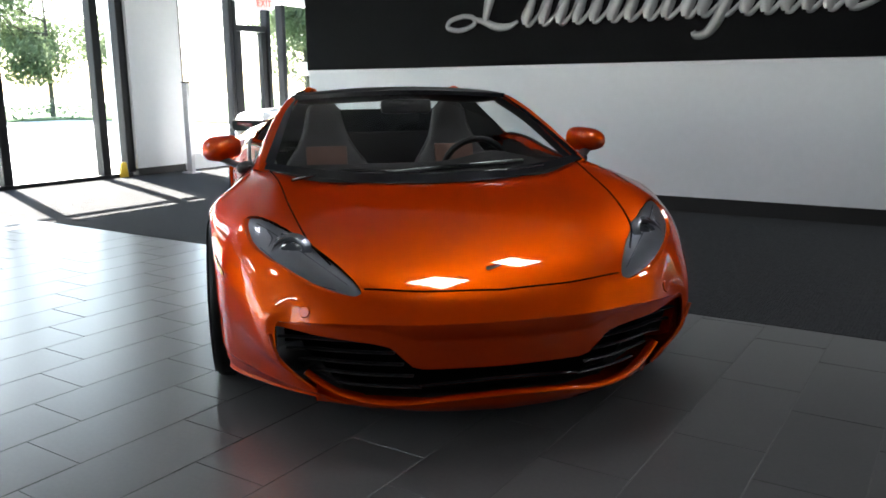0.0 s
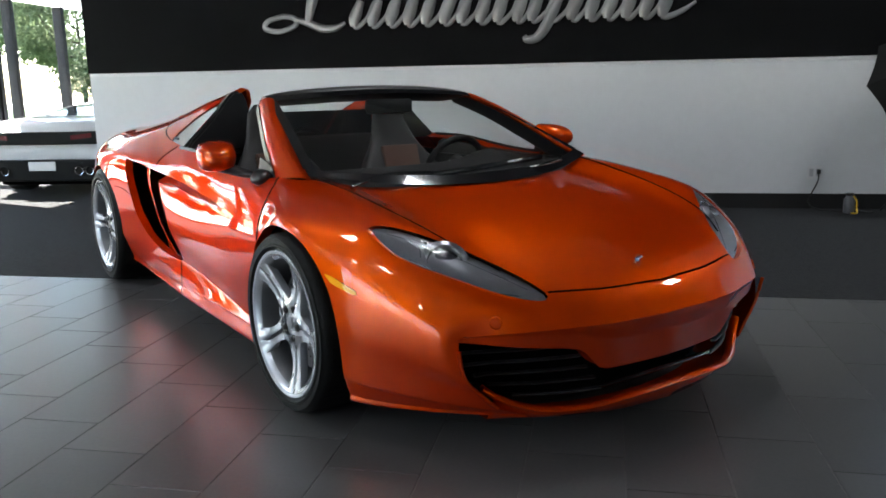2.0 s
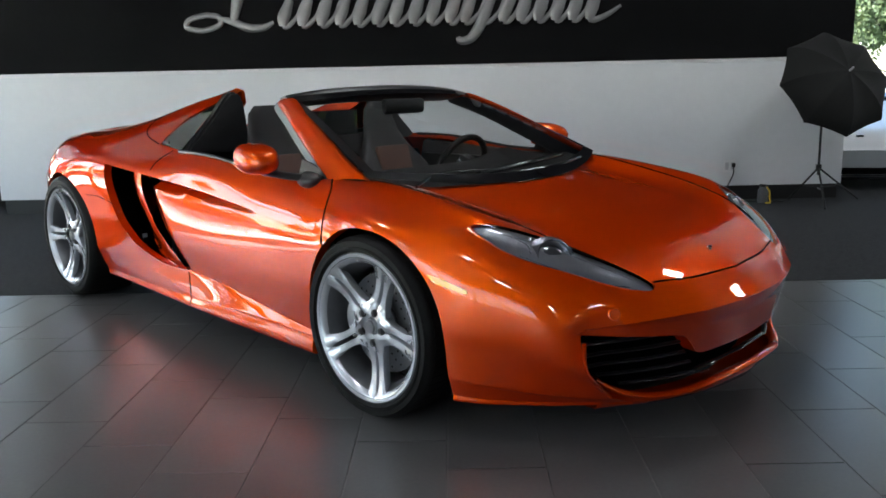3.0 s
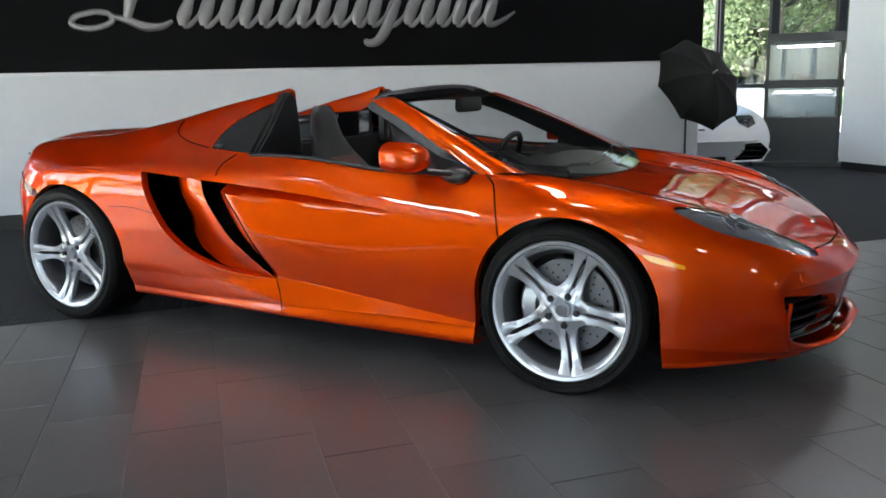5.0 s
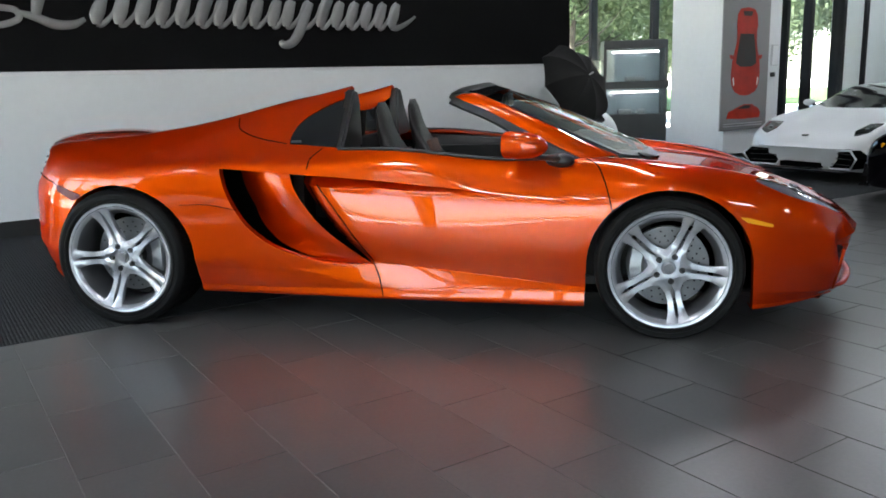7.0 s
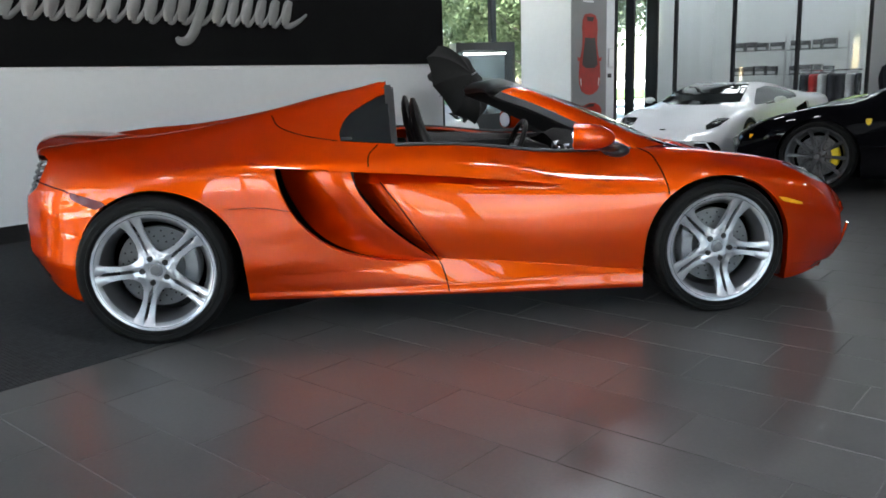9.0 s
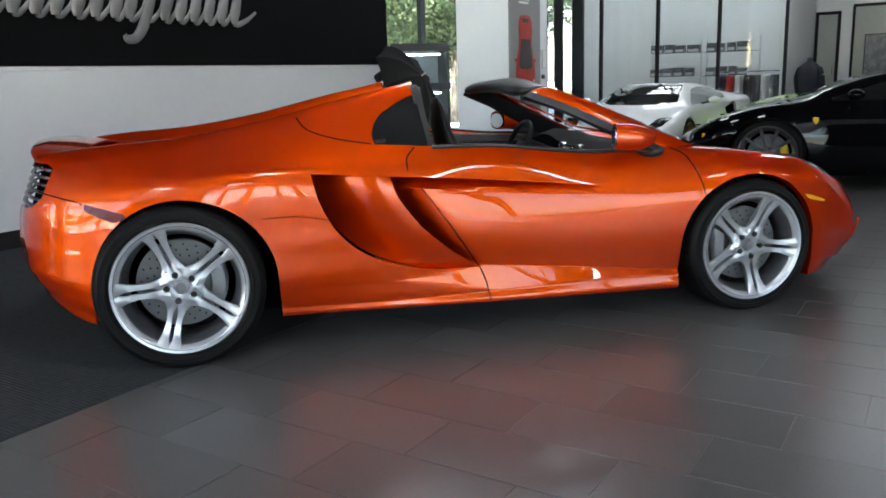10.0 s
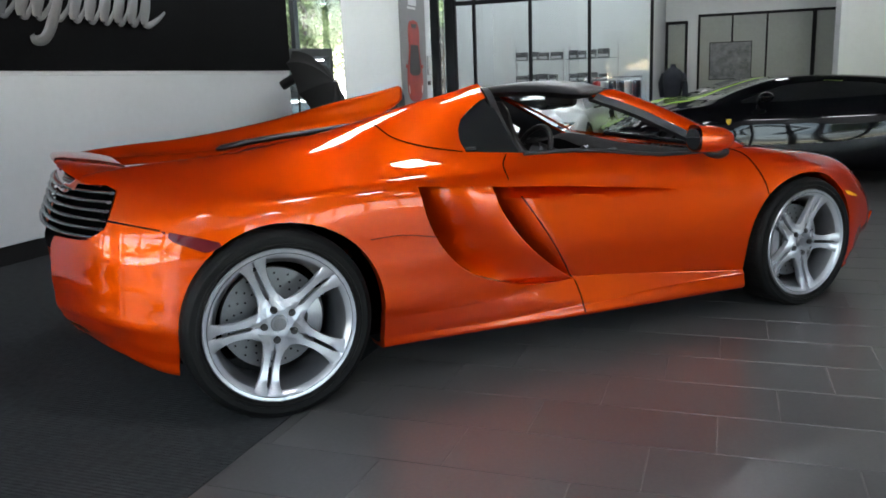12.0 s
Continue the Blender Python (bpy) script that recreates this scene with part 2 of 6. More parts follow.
GREY_CABINET = material("dark_grey_laminate", (0.045, 0.048, 0.052), 0.4, vary=0.08, scale=4)
POSTER_GREY = material("poster_grey", (0.21, 0.21, 0.215), 0.35, vary=0.04, scale=3)
POSTER_RED = material("poster_red", (0.36, 0.022, 0.010), 0.35, vary=0.22, scale=6)
POSTER_DARK = material("poster_dark", (0.02, 0.018, 0.018), 0.35, vary=0.15)
PANEL_GREEN = material("frosted_office_glass", (0.33, 0.35, 0.33), 0.22, vary=0.04, scale=1.5)
PICTURE = material("grey_picture", (0.16, 0.17, 0.18), 0.4, vary=0.5, scale=9)
YELLOW = material("yellow_plastic", (0.75, 0.5, 0.02), 0.45, vary=0.06)
SILVER_PLAIN = material("silver_paint", (0.5, 0.5, 0.52), 0.35, 0.5, vary=0.06)
CLOTH_DARK = material("dark_cloth", (0.018, 0.02, 0.03), 0.9, vary=0.25, scale=10, bump=0.3, bump_scale=200)
CLOTH_WHITE = material("white_cloth", (0.6, 0.6, 0.6), 0.9, vary=0.08, scale=10)
CLOTH_RED = material("red_cloth", (0.4, 0.02, 0.02), 0.9, vary=0.1, scale=10)
BOX_MIX = material("model_box_card", (0.10, 0.10, 0.11), 0.5, vary=0.8, scale=14)
LIGHT_STRIP = glow("display_light_strip", (0.92, 0.97, 1.0), 1.6)
NICHE = material("pale_niche_back", (0.45, 0.52, 0.58), 0.4, vary=0.05)
RED_SIGN = glow("red_sign_letters", (1.0, 0.05, 0.03), 0.4)
DISC_GREY = material("lamp_reflector", (0.17, 0.175, 0.19), 0.25, 0.6, vary=0.06, scale=30)
GOLD_RIM = material("bronze_rim", (0.22, 0.14, 0.03), 0.35, 0.8, vary=0.05)

# ---- building blocks ----
def part(name, bm, mat, parent=None, label="", smooth=0.0, m=None):
    """Links a bmesh as one mesh object, under a thing or a part where one is given. smooth: angle in degrees below which edges are smooth."""
    mesh = bpy.data.meshes.new(name)
    if smooth:
        for f in bm.faces:
            f.smooth = True
        for e in bm.edges:
            if len(e.link_faces) == 2 and e.calc_face_angle(0) > radians(smooth):
                e.smooth = False
    bm.to_mesh(mesh)
    bm.free()
    mesh.materials.append(mat)
    ob = new(name, mesh)
    if parent is not None:
        ob.parent = parent
    if m is not None:
        ob.matrix_local = m
    if label:
        tagged(ob, label)
    return ob


def thing(name, label, category, m=None, group="", kind=""):
    ob = new(name)
    ob.empty_display_size = 0.1
    if m is not None:
        ob.matrix_world = m
    return tagged(ob, label, category, group, kind)


def box(bm, x0, x1, y0, y1, z0, z1, bevel=0.0, m=None, seg=2):
    r = bmesh.ops.create_cube(bm, size=1.0)
    vs = r["verts"]
    for v in vs:
        v.co = Vector((x0 + (v.co.x + 0.5) * (x1 - x0), y0 + (v.co.y + 0.5) * (y1 - y0), z0 + (v.co.z + 0.5) * (z1 - z0)))
    if bevel:
        es = list({e for v in vs for e in v.link_edges})
        out = bmesh.ops.bevel(bm, geom=es, offset=bevel, segments=seg, affect="EDGES", profile=0.6)
        vs = list({v for f in out["faces"] for v in f.verts} | {v for v in vs if v.is_valid})
    if m is not None:
        bmesh.ops.transform(bm, matrix=m, verts=vs)
    return bm


def boxed(*a, **k):
    return box(bmesh.new(), *a, **k)


def grid_faces(bm, rows, closed=False, loop=False):
    """Skins rows of points. closed: each row is a ring; loop: the last row meets the first."""
    vr = [[bm.verts.new(p) for p in r] for r in rows]
    n = len(vr[0])
    pairs = list(zip(vr, vr[1:])) + ([(vr[-1], vr[0])] if loop else [])
    for r0, r1 in pairs:
        for i in range(n if closed else n - 1):
            j = (i + 1) % n
            try:
                bm.faces.new((r0[i], r0[j], r1[j], r1[i]))
            except ValueError:
                pass
    return vr


def lathe(bm, profile, steps=48, axis="y", m=None):
    """Turns (radius, offset) pairs round an axis."""
    rows = []
    for k in range(steps):
        a = 2 * math.pi * k / steps
        c, s = math.cos(a), math.sin(a)
        if axis == "y":
            rows.append([Vector((r * c, o, r * s)) for r, o in profile])
        else:
            rows.append([Vector((r * c, r * s, o)) for r, o in profile])
    if m is not None:
        rows = [[m @ p for p in r] for r in rows]
    grid_faces(bm, rows, loop=True)
    bmesh.ops.recalc_face_normals(bm, faces=bm.faces)
    return bm


def tube(bm, path, radius, sides=8, taper=None, flat=1.0, up=(0, 0, 1)):
    """A rod along a path. taper: radius factor at each point; flat: height against width."""
    pts = [Vector(p) for p in path]
    rows = []
    for i, p in enumerate(pts):
        d = (pts[min(i + 1, len(pts) - 1)] - pts[max(i - 1, 0)]).normalized()
        u = Vector(up)
        if abs(d.dot(u)) > 0.95:
            u = Vector((1, 0, 0))
        s = d.cross(u).normalized()
        w = s.cross(d).normalized()
        r = radius * (taper[i] if taper else 1)
        rows.append([p + s * (r * math.cos(2 * math.pi * k / sides)) + w * (r * flat * math.sin(2 * math.pi * k / sides)) for k in range(sides)])
    vr = grid_faces(bm, rows, closed=True)
    for ring in (vr[0], vr[-1]):
        try:
            bm.faces.new(ring)
        except ValueError:
            pass
    bmesh.ops.recalc_face_normals(bm, faces=bm.faces)
    return bm


def smooth_path(points, n=8):
    """Catmull-Rom through points."""
    P = [Vector(p) for p in points]
    P = [2 * P[0] - P[1]] + P + [2 * P[-1] - P[-2]]
    out = []
    for i in range(1, len(P) - 2):
        a, b, c, d = P[i - 1:i + 3]
        for k in range(n):
            t = k / n
            out.append(0.5 * (2 * b + (c - a) * t + (2 * a - 5 * b + 4 * c - d) * t * t + (3 * b - a - 3 * c + d) * t ** 3))
    out.append(P[-2])
    return out


def prism(bm, outline, axis, lo, hi, bevel=0.0):
    """Extrudes a flat outline (pairs) along an axis from lo to hi."""
    def put(p, h):
        return {"x": (h, p[0], p[1]), "y": (p[0], h, p[1]), "z": (p[0], p[1], h)}[axis]
    a = [bm.verts.new(put(p, lo)) for p in outline]
    b = [bm.verts.new(put(p, hi)) for p in outline]
    n = len(a)
    fs = [bm.faces.new(a), bm.faces.new(b[::-1])]
    fs += [bm.faces.new((a[i], b[i], b[(i + 1) % n], a[(i + 1) % n])) for i in range(n)]
    bmesh.ops.recalc_face_normals(bm, faces=fs)
    if bevel:
        bmesh.ops.bevel(bm, geom=list({e for f in fs for e in f.edges}), offset=bevel, segments=2, affect="EDGES")
    return bm


def ball(bm, center, rx, ry=None, rz=None, u=16, v=10):
    r = bmesh.ops.create_uvsphere(bm, u_segments=u, v_segments=v, radius=1.0)
    for w in r["verts"]:
        w.co = Vector((center[0] + w.co.x * rx, center[1] + w.co.y * (ry or rx), center[2] + w.co.z * (rz or rx)))
    return bm


# ---- the room: floor, walls, ceiling ----
CEILING = 4.2
LEFT, BACK, RIGHT, FRONT = -6.7, 8.2, 12.2, -10.0   # inner faces of the outer walls, in a and b
EDGE = 0.25                                          # where the tiles meet the carpet


def structure(name, bm, mat, label, smooth=0.0):
    ob = part(name, bm, mat, None, label, smooth)
    ob.matrix_world = BUILD
    return tagged(ob, "", "", "", "structure")


ground = structure("ground", boxed(-160, 160, -160, 160, -0.35, -0.08), PALE_PAVING, "pale sunlit concrete parking ground outside")
structure("floor", boxed(LEFT - 0.2, RIGHT + 0.2, FRONT - 0.2, BACK + 0.2, -0.08, -0.0025), GROUT, "pale cement screed under the tiles")
structure("carpet", boxed(LEFT, RIGHT, EDGE, BACK, -0.012, 0.002), CARPET, "charcoal ribbed carpet laid wall to wall")
# ceiling colour darkened to hold down bounce light and reflections on the paint
structure("ceiling", boxed(LEFT - 0.2, RIGHT + 0.2, FRONT - 0.2, BACK + 0.2, CEILING, CEILING + 0.2), CEIL, "plain unseen ceiling, darkened to limit bounce light and reflections")

SIGN_B, SIGN_L, SIGN_R = 3.545, -3.83, 4.36
structure("wall_sign", boxed(SIGN_L, SIGN_R, SIGN_B, SIGN_B + 0.22, 0.14, 1.31), WALL_WHITE, "white painted lower half of the sign wall")
structure("wall_panel", boxed(SIGN_L - 0.01, SIGN_R + 0.01, SIGN_B - 0.014, SIGN_B + 0.234, 1.345, CEILING), WALL_BLACK, "matt black upper half of the sign wall")
structure("trim", boxed(SIGN_L, SIGN_R, SIGN_B - 0.006, SIGN_B + 0.226, 1.31, 1.345, 0.004), TRIM_WHITE, "thin white trim between the two wall colours")
structure("baseboard", boxed(SIGN_L + 0.03, SIGN_R - 0.03, SIGN_B + 0.012, SIGN_B + 0.208, 0.0, 0.14), BASE_BLACK, "black recessed baseboard under the sign wall")


def glazed_wall(name, m, length, sill, mullions, rails, label, depth=0.09, top=CEILING, width=0.075):
    """A curtain wall of black frame and panes along local x; its frame and panes are parts."""
    wall = thing(name, label, "window wall", m, kind="structure")
    part("sill", boxed(0, length, -depth, depth, 0, sill), WALL_WHITE if sill > 0.15 else FRAME_BLACK, wall)
    xs = [0.0] + list(mullions) + [length]
    for x in xs:
        part("mullion", boxed(x - width / 2, x + width / 2, -depth * 0.8, depth * 0.8, sill, top, 0.006), FRAME_BLACK, wall)
    for x0, x1 in zip(xs, xs[1:]):
        zs = [sill] + list(rails) + [top]
        for z in zs[1:-1]:
            part("rail", boxed(x0 + width / 2, x1 - width / 2, -depth * 0.7, depth * 0.7, z - 0.035, z + 0.035, 0.005), FRAME_BLACK, wall)
        for z0, z1 in zip(zs, zs[1:]):
            pane = part("pane", boxed(x0 + 0.02, x1 - 0.02, -0.004, 0.004, z0 + 0.02, z1 - 0.02), WINDOW_GLASS, wall)
            pane.visible_shadow = False
    return wall


def wall_at(a0, b0, a1, b1):
    """The pose whose local x runs from one plan point to another."""
    return BUILD @ pose(a0, b0, 0, 0, 0, math.degrees(math.atan2(b1 - b0, a1 - a0)))

# left facade: windows, entrance doors, a white column
# unseen filler wall, dark so that the car side reflects nothing bright here
structure("wall_entrance", boxed(LEFT - 0.2, LEFT + 0.02, -4.3, -1.31, 0, 2.7), GREY_CABINET, "unseen dark filler wall beside the entrance doors, dims reflections")
glazed_wall("window_1", wall_at(LEFT, -9.9, LEFT, -4.3), 5.6, 0.06, [1.12, 2.24, 3.36, 4.48], [2.35], "black framed shopfront windows facing the parking lot", top=2.7)
structure("wall_west", boxed(LEFT - 0.2, LEFT + 0.02, -9.9, 3.09, 2.7, CEILING), WALL_WHITE, "white wall above the shopfront windows")
glazed_wall("door_1", wall_at(LEFT, -1.25, LEFT, 3.05), 4.3, 0.05, [1.30, 2.62, 3.93], [2.35], "black framed glass entrance doors with sun outside", top=2.7, width=0.11)
structure("column", boxed(LEFT - 0.35, LEFT + 0.12, 3.11, 3.94, 0.1, CEILING), WALL_WHITE, "white square wall column beside the doors")
structure("baseboard", boxed(LEFT - 0.33, LEFT + 0.10, 3.13, 3.92, 0, 0.1), BASE_BLACK, "black base of the white column")
glazed_wall("window_6", wall_at(LEFT, 3.98, LEFT, 4.95), 0.97, 0.24, [], [], "clear side window over a low white sill", top=2.44, width=0.06)
exit_door = glazed_wall("door_2", wall_at(LEFT, 5.03, LEFT, 8.2), 3.17, 0.05, [0.70, 1.04, 2.14], [], "black framed glass exit door and tall side windows", top=2.44)
part("rail", boxed(0.04, 0.66, -0.06, 0.06, 2.0, 2.09, 0.005), FRAME_BLACK, exit_door)
for x in (0.09, 0.61):
    part("stile", boxed(x - 0.05, x + 0.05, -0.045, 0.045, 0.06, 1.995, 0.004), FRAME_BLACK, exit_door)
structure("wall_exit", boxed(LEFT - 0.2, LEFT + 0.02, 3.95, BACK + 0.2, 2.47, CEILING), WALL_WHITE, "white wall above the exit door")
# back facade
glazed_wall("window_2", wall_at(LEFT, BACK, 7.9, BACK), 14.6, 0.35, [1.6, 3.2, 4.8, 6.4, 8.0, 9.6, 11.2, 12.9], [], "tall black framed windows onto trees")
glazed_wall("window_3", wall_at(7.9, BACK, 7.9, 4.0), 4.2, 0.35, [1.4, 2.8], [], "tall black framed windows onto trees")
structure("column", boxed(6.70, 7.85, 3.07, 3.98, 0.1, CEILING), WALL_WHITE, "broad white column that carries the car poster")
structure("baseboard", boxed(6.72, 7.83, 3.09, 3.96, 0, 0.1), BASE_BLACK, "black base of the broad white column")
glazed_wall("window_4", wall_at(7.85, 3.4, 9.75, 3.4), 1.9, 0.05, [0.55, 1.15], [], "tall black framed door and windows beside the column")
# right: glass partition of the shop room, then the office front
glazed_wall("partition", wall_at(9.75, 3.3, 9.75, -0.02), 3.32, 0.05, [0.35, 1.33, 2.32], [2.45], "glass partition in thin black frames with a shop room behind", depth=0.05, width=0.05)
structure("wall_shop", boxed(9.75, RIGHT, -0.05, 0.05, 0, CEILING), WALL_WHITE, "white side wall of the shop room")
structure("wall_east", boxed(RIGHT, RIGHT + 0.2, FRONT, 3.4, 0, CEILING), WALL_WHITE, "white far wall of the showroom")
structure("wall_shop_back", boxed(9.75, RIGHT, 3.3, 3.5, 0, CEILING), WALL_WHITE, "white back wall of the shop room")
glazed_wall("window_5", wall_at(LEFT, FRONT, -2.3, FRONT), 4.4, 0.5, [1.1, 2.2, 3.3], [2.2], "black framed shopfront windows along the street", top=2.7)
structure("wall_south", boxed(LEFT - 0.2, -2.3, FRONT - 0.2, FRONT + 0.02, 2.7, CEILING), WALL_GREY, "grey wall above the street windows")
structure("wall_street", boxed(-2.26, RIGHT + 0.2, FRONT - 0.2, FRONT + 0.02, 0, CEILING), WALL_GREY, "grey wall along the street side")

# ceiling panel lights
# none over the walkway in front of the orange car, nor beside the entrance end of the sign wall
# bays left empty to dim the floor, the car side and windscreen reflections
DARK_BAYS = {(0, 0), (0, 3), (1, 3), (2, 1), (2, 2), (2, 3), (3, 1), (3, 2), (4, 1)}
LAMPS = [(-6.0 + i * 3.6, -8.3 + j * 3.3, .27) for i in range(5) for j in range(4) if (i, j) not in DARK_BAYS]
LAMPS += [(1.15, .95, .23), (1.1, -.5, .23)]   # two smaller ones over the orange car
for a, b, half in LAMPS:
    lamp = thing("ceiling_light", "square flush white ceiling light panel, lit", "ceiling light", site(a, b, CEILING), "ceiling lights")
    part("frame", boxed(-half - .02, half + .02, -half - .02, half + .02, -0.03, -0.001, 0.004), TRIM_WHITE, lamp)
    part("diffuser", boxed(-half, half, -half, half, -0.036, -0.031), LIGHT_PANEL, lamp)

# brighter square lights inside the shop room
for a in (10.4, 11.4):
    for b in (0.8, 1.65, 2.5):
        lamp = thing("ceiling_light", "square flush white ceiling light panel, lit", "ceiling light", site(a, b, CEILING), "ceiling lights")
        part("frame", boxed(-0.32, 0.32, -0.32, 0.32, -0.03, -0.001, 0.004), TRIM_WHITE, lamp)
        part("diffuser", boxed(-0.30, 0.30, -0.30, 0.30, -0.036, -0.031), SHOP_PANEL, lamp)

# added area lamps outside the street and entrance windows, standing in for sky light
area_lamp("street_sky_fill", BUILD @ look((-4.5, FRONT - 0.6, 1.6), (-4.5, 0, 1.5)), 4.2, 2.0, 2.5, (0.93, 0.97, 1.0))
area_lamp("entrance_sky_fill", BUILD @ look((LEFT - 0.8, -7.0, 1.6), (0, -7.0, 1.4)), 5.2, 2.0, 11, (0.90, 0.96, 1.0))

# ---- car bodies: a loft over long feature lines, cut into panels ----
def loft_point(L, u, v):
    """L: lines x stations x 3. u: along stations, v: across lines; both arrays. Catmull-Rom both ways."""
    nl, ns = L.shape[:2]

    def ext(A, axis):
        A = np.moveaxis(A, axis, 0)
        A = np.concatenate([2 * A[:1] - A[1:2], A, 2 * A[-1:] - A[-2:-1]])
        return np.moveaxis(A, 0, axis)

    P = ext(ext(L, 0), 1)
    # keep the centre line level across the middle: mirror the second line
    P[0] = P[2] * np.array([1, -1, 1])

    def basis(t, n):
        i = np.clip(np.floor(t).astype(int), 0, n - 2)
        s = t - i
        w = np.stack([-0.5 * s + s * s - 0.5 * s ** 3, 1 - 2.5 * s * s + 1.5 * s ** 3, 0.5 * s + 2 * s * s - 1.5 * s ** 3, -0.5 * s * s + 0.5 * s ** 3], -1)
        return i, w

    iu, wu = basis(np.asarray(u, float), ns)
    iv, wv = basis(np.asarray(v, float), nl)
    out = np.zeros((*iu.shape, 3))
    for a in range(4):
        for b in range(4):
            out += (wv[..., a] * wu[..., b])[..., None] * P[iv + a, iu + b]
    return out


def inside(poly, pts):
    x, y = pts[:, 0], pts[:, 1]
    r = np.zeros(len(pts), bool)
    n = len(poly)
    for i in range(n):
        x0, y0 = poly[i]
        x1, y1 = poly[(i + 1) % n]
        c = (y0 > y) != (y1 > y)
        if y1 != y0:
            r ^= c & (x < (x1 - x0) * (y - y0) / (y1 - y0) + x0)
    return r


def nearest(poly, pts, closed=True):
    best = np.full(len(pts), 1e9)
    res = np.zeros((len(pts), 2))
    n = len(poly)
    P = np.asarray(poly, float)
    for i in range(n if closed else n - 1):
        a, b = P[i], P[(i + 1) % n]
        ab = b - a
        t = np.clip(((pts - a) @ ab) / max(ab @ ab, 1e-12), 0, 1)
        q = a + t[:, None] * ab
        d = np.linalg.norm(pts - q, axis=1)
        k = d < best
        best[k], res[k] = d[k], q[k]
    return res, best


def round_poly(points, n=6):
    """A closed smooth outline through points."""
    P = [Vector((*p, 0)) for p in points]
    m = len(P)
    out = []
    for i in range(m):
        a, b, c, d = P[i - 1], P[i], P[(i + 1) % m], P[(i + 2) % m]
        for k in range(n):
            t = k / n
            q = 0.5 * (2 * b + (c - a) * t + (2 * a - 5 * b + 4 * c - d) * t * t + (3 * b - a - 3 * c + d) * t ** 3)
            out.append((q.x, q.y))
    return out


def path2(points, n=8):
    return [(p.x, p.y) for p in smooth_path([(*p, 0) for p in points], n)]


class Loft:
    """Half a car skin (outward is +y), with panels cut along outlines given in side or top view."""

    def __init__(self, lines, nu=16, nv=7):
        self.L = np.array(lines, float)
        nl, ns = self.L.shape[:2]
        self.nu, self.nv = (ns - 1) * nu + 1, (nl - 1) * nv + 1
        u, v = np.meshgrid(np.linspace(0, ns - 1, self.nu), np.linspace(0, nl - 1, self.nv), indexing="ij")
        self.u, self.v = u.ravel(), v.ravel()
        self.P = loft_point(self.L, self.u, self.v)
        i, j = np.meshgrid(np.arange(self.nu - 1), np.arange(self.nv - 1), indexing="ij")
        a = (i * self.nv + j).ravel()
        self.F = np.stack([a, a + 1, a + self.nv + 1, a + self.nv], 1)
        self.vf = self.v[self.F].mean(1)
        self.region = np.zeros(len(self.F), int)
        self.tags = {}
        self.names = ["body"]

    def axes(self, view):
        return {"side": [0, 2], "top": [0, 1], "front": [1, 2]}[view]

    def cut(self, name, view, poly, vmin=0.0, vmax=99.0, only=None, snap=0.03):
        """Gives the faces inside an outline a region of their own, and draws the border onto the outline."""
        ax = self.axes(view)
        C = self.P[self.F].mean(1)[:, ax]
        ins = inside(poly, C) & (self.vf >= vmin) & (self.vf <= vmax)
        cand = (self.vf >= vmin) & (self.vf <= vmax)
        if only is not None:
            ok = np.isin(self.region, [self.names.index(o) for o in only])
            ins &= ok
            cand &= ok
        if name not in self.names:
            self.names.append(name)
        k = self.names.index(name)
        vin = np.zeros(len(self.P), bool)
        vout = np.zeros(len(self.P), bool)
        vin[self.F[ins].ravel()] = True
        vout[self.F[cand & ~ins].ravel()] = True
        ids = np.nonzero(vin & vout)[0]
        for _ in range(3):
            q, d = nearest(poly, self.P[ids][:, ax])
            e = 1e-4
            du = (loft_point(self.L, self.u[ids] + e, self.v[ids]) - self.P[ids])[:, ax] / e
            dv = (loft_point(self.L, self.u[ids], self.v[ids] + e) - self.P[ids])[:, ax] / e
            t = q - self.P[ids][:, ax]
            det = du[:, 0] * dv[:, 1] - du[:, 1] * dv[:, 0]
            det = np.where(np.abs(det) < 1e-9, 1e9, det)
            a = (t[:, 0] * dv[:, 1] - t[:, 1] * dv[:, 0]) / det
            b = (du[:, 0] * t[:, 1] - du[:, 1] * t[:, 0]) / det
            a, b = np.clip(a, -0.12, 0.12), np.clip(b, -0.25, 0.25)
            b = np.where(self.v[ids] < 1e-6, 0, b)
            self.u[ids] = np.clip(self.u[ids] + a, 0, self.L.shape[1] - 1)
            self.v[ids] = np.clip(self.v[ids] + b, 0, self.L.shape[0] - 1)
            self.P[ids] = loft_point(self.L, self.u[ids], self.v[ids])
        self.region[ins] = k
        self.tags[name] = set(ids.tolist())

    def normals(self):
        e = 1e-3
        us = np.clip(self.u, e, self.L.shape[1] - 1 - e)
        du = loft_point(self.L, us + e, self.v) - loft_point(self.L, us - e, self.v)
        vs = np.clip(self.v, e, self.L.shape[0] - 1 - e)
        dv = loft_point(self.L, self.u, vs + e) - loft_point(self.L, self.u, vs - e)
        n = np.cross(du, dv)
        n /= np.maximum(np.linalg.norm(n, axis=1), 1e-9)[:, None]
        out = np.array([0, 1.0, 0.6])
        if (n @ out).mean() < 0:
            n = -n
        return n

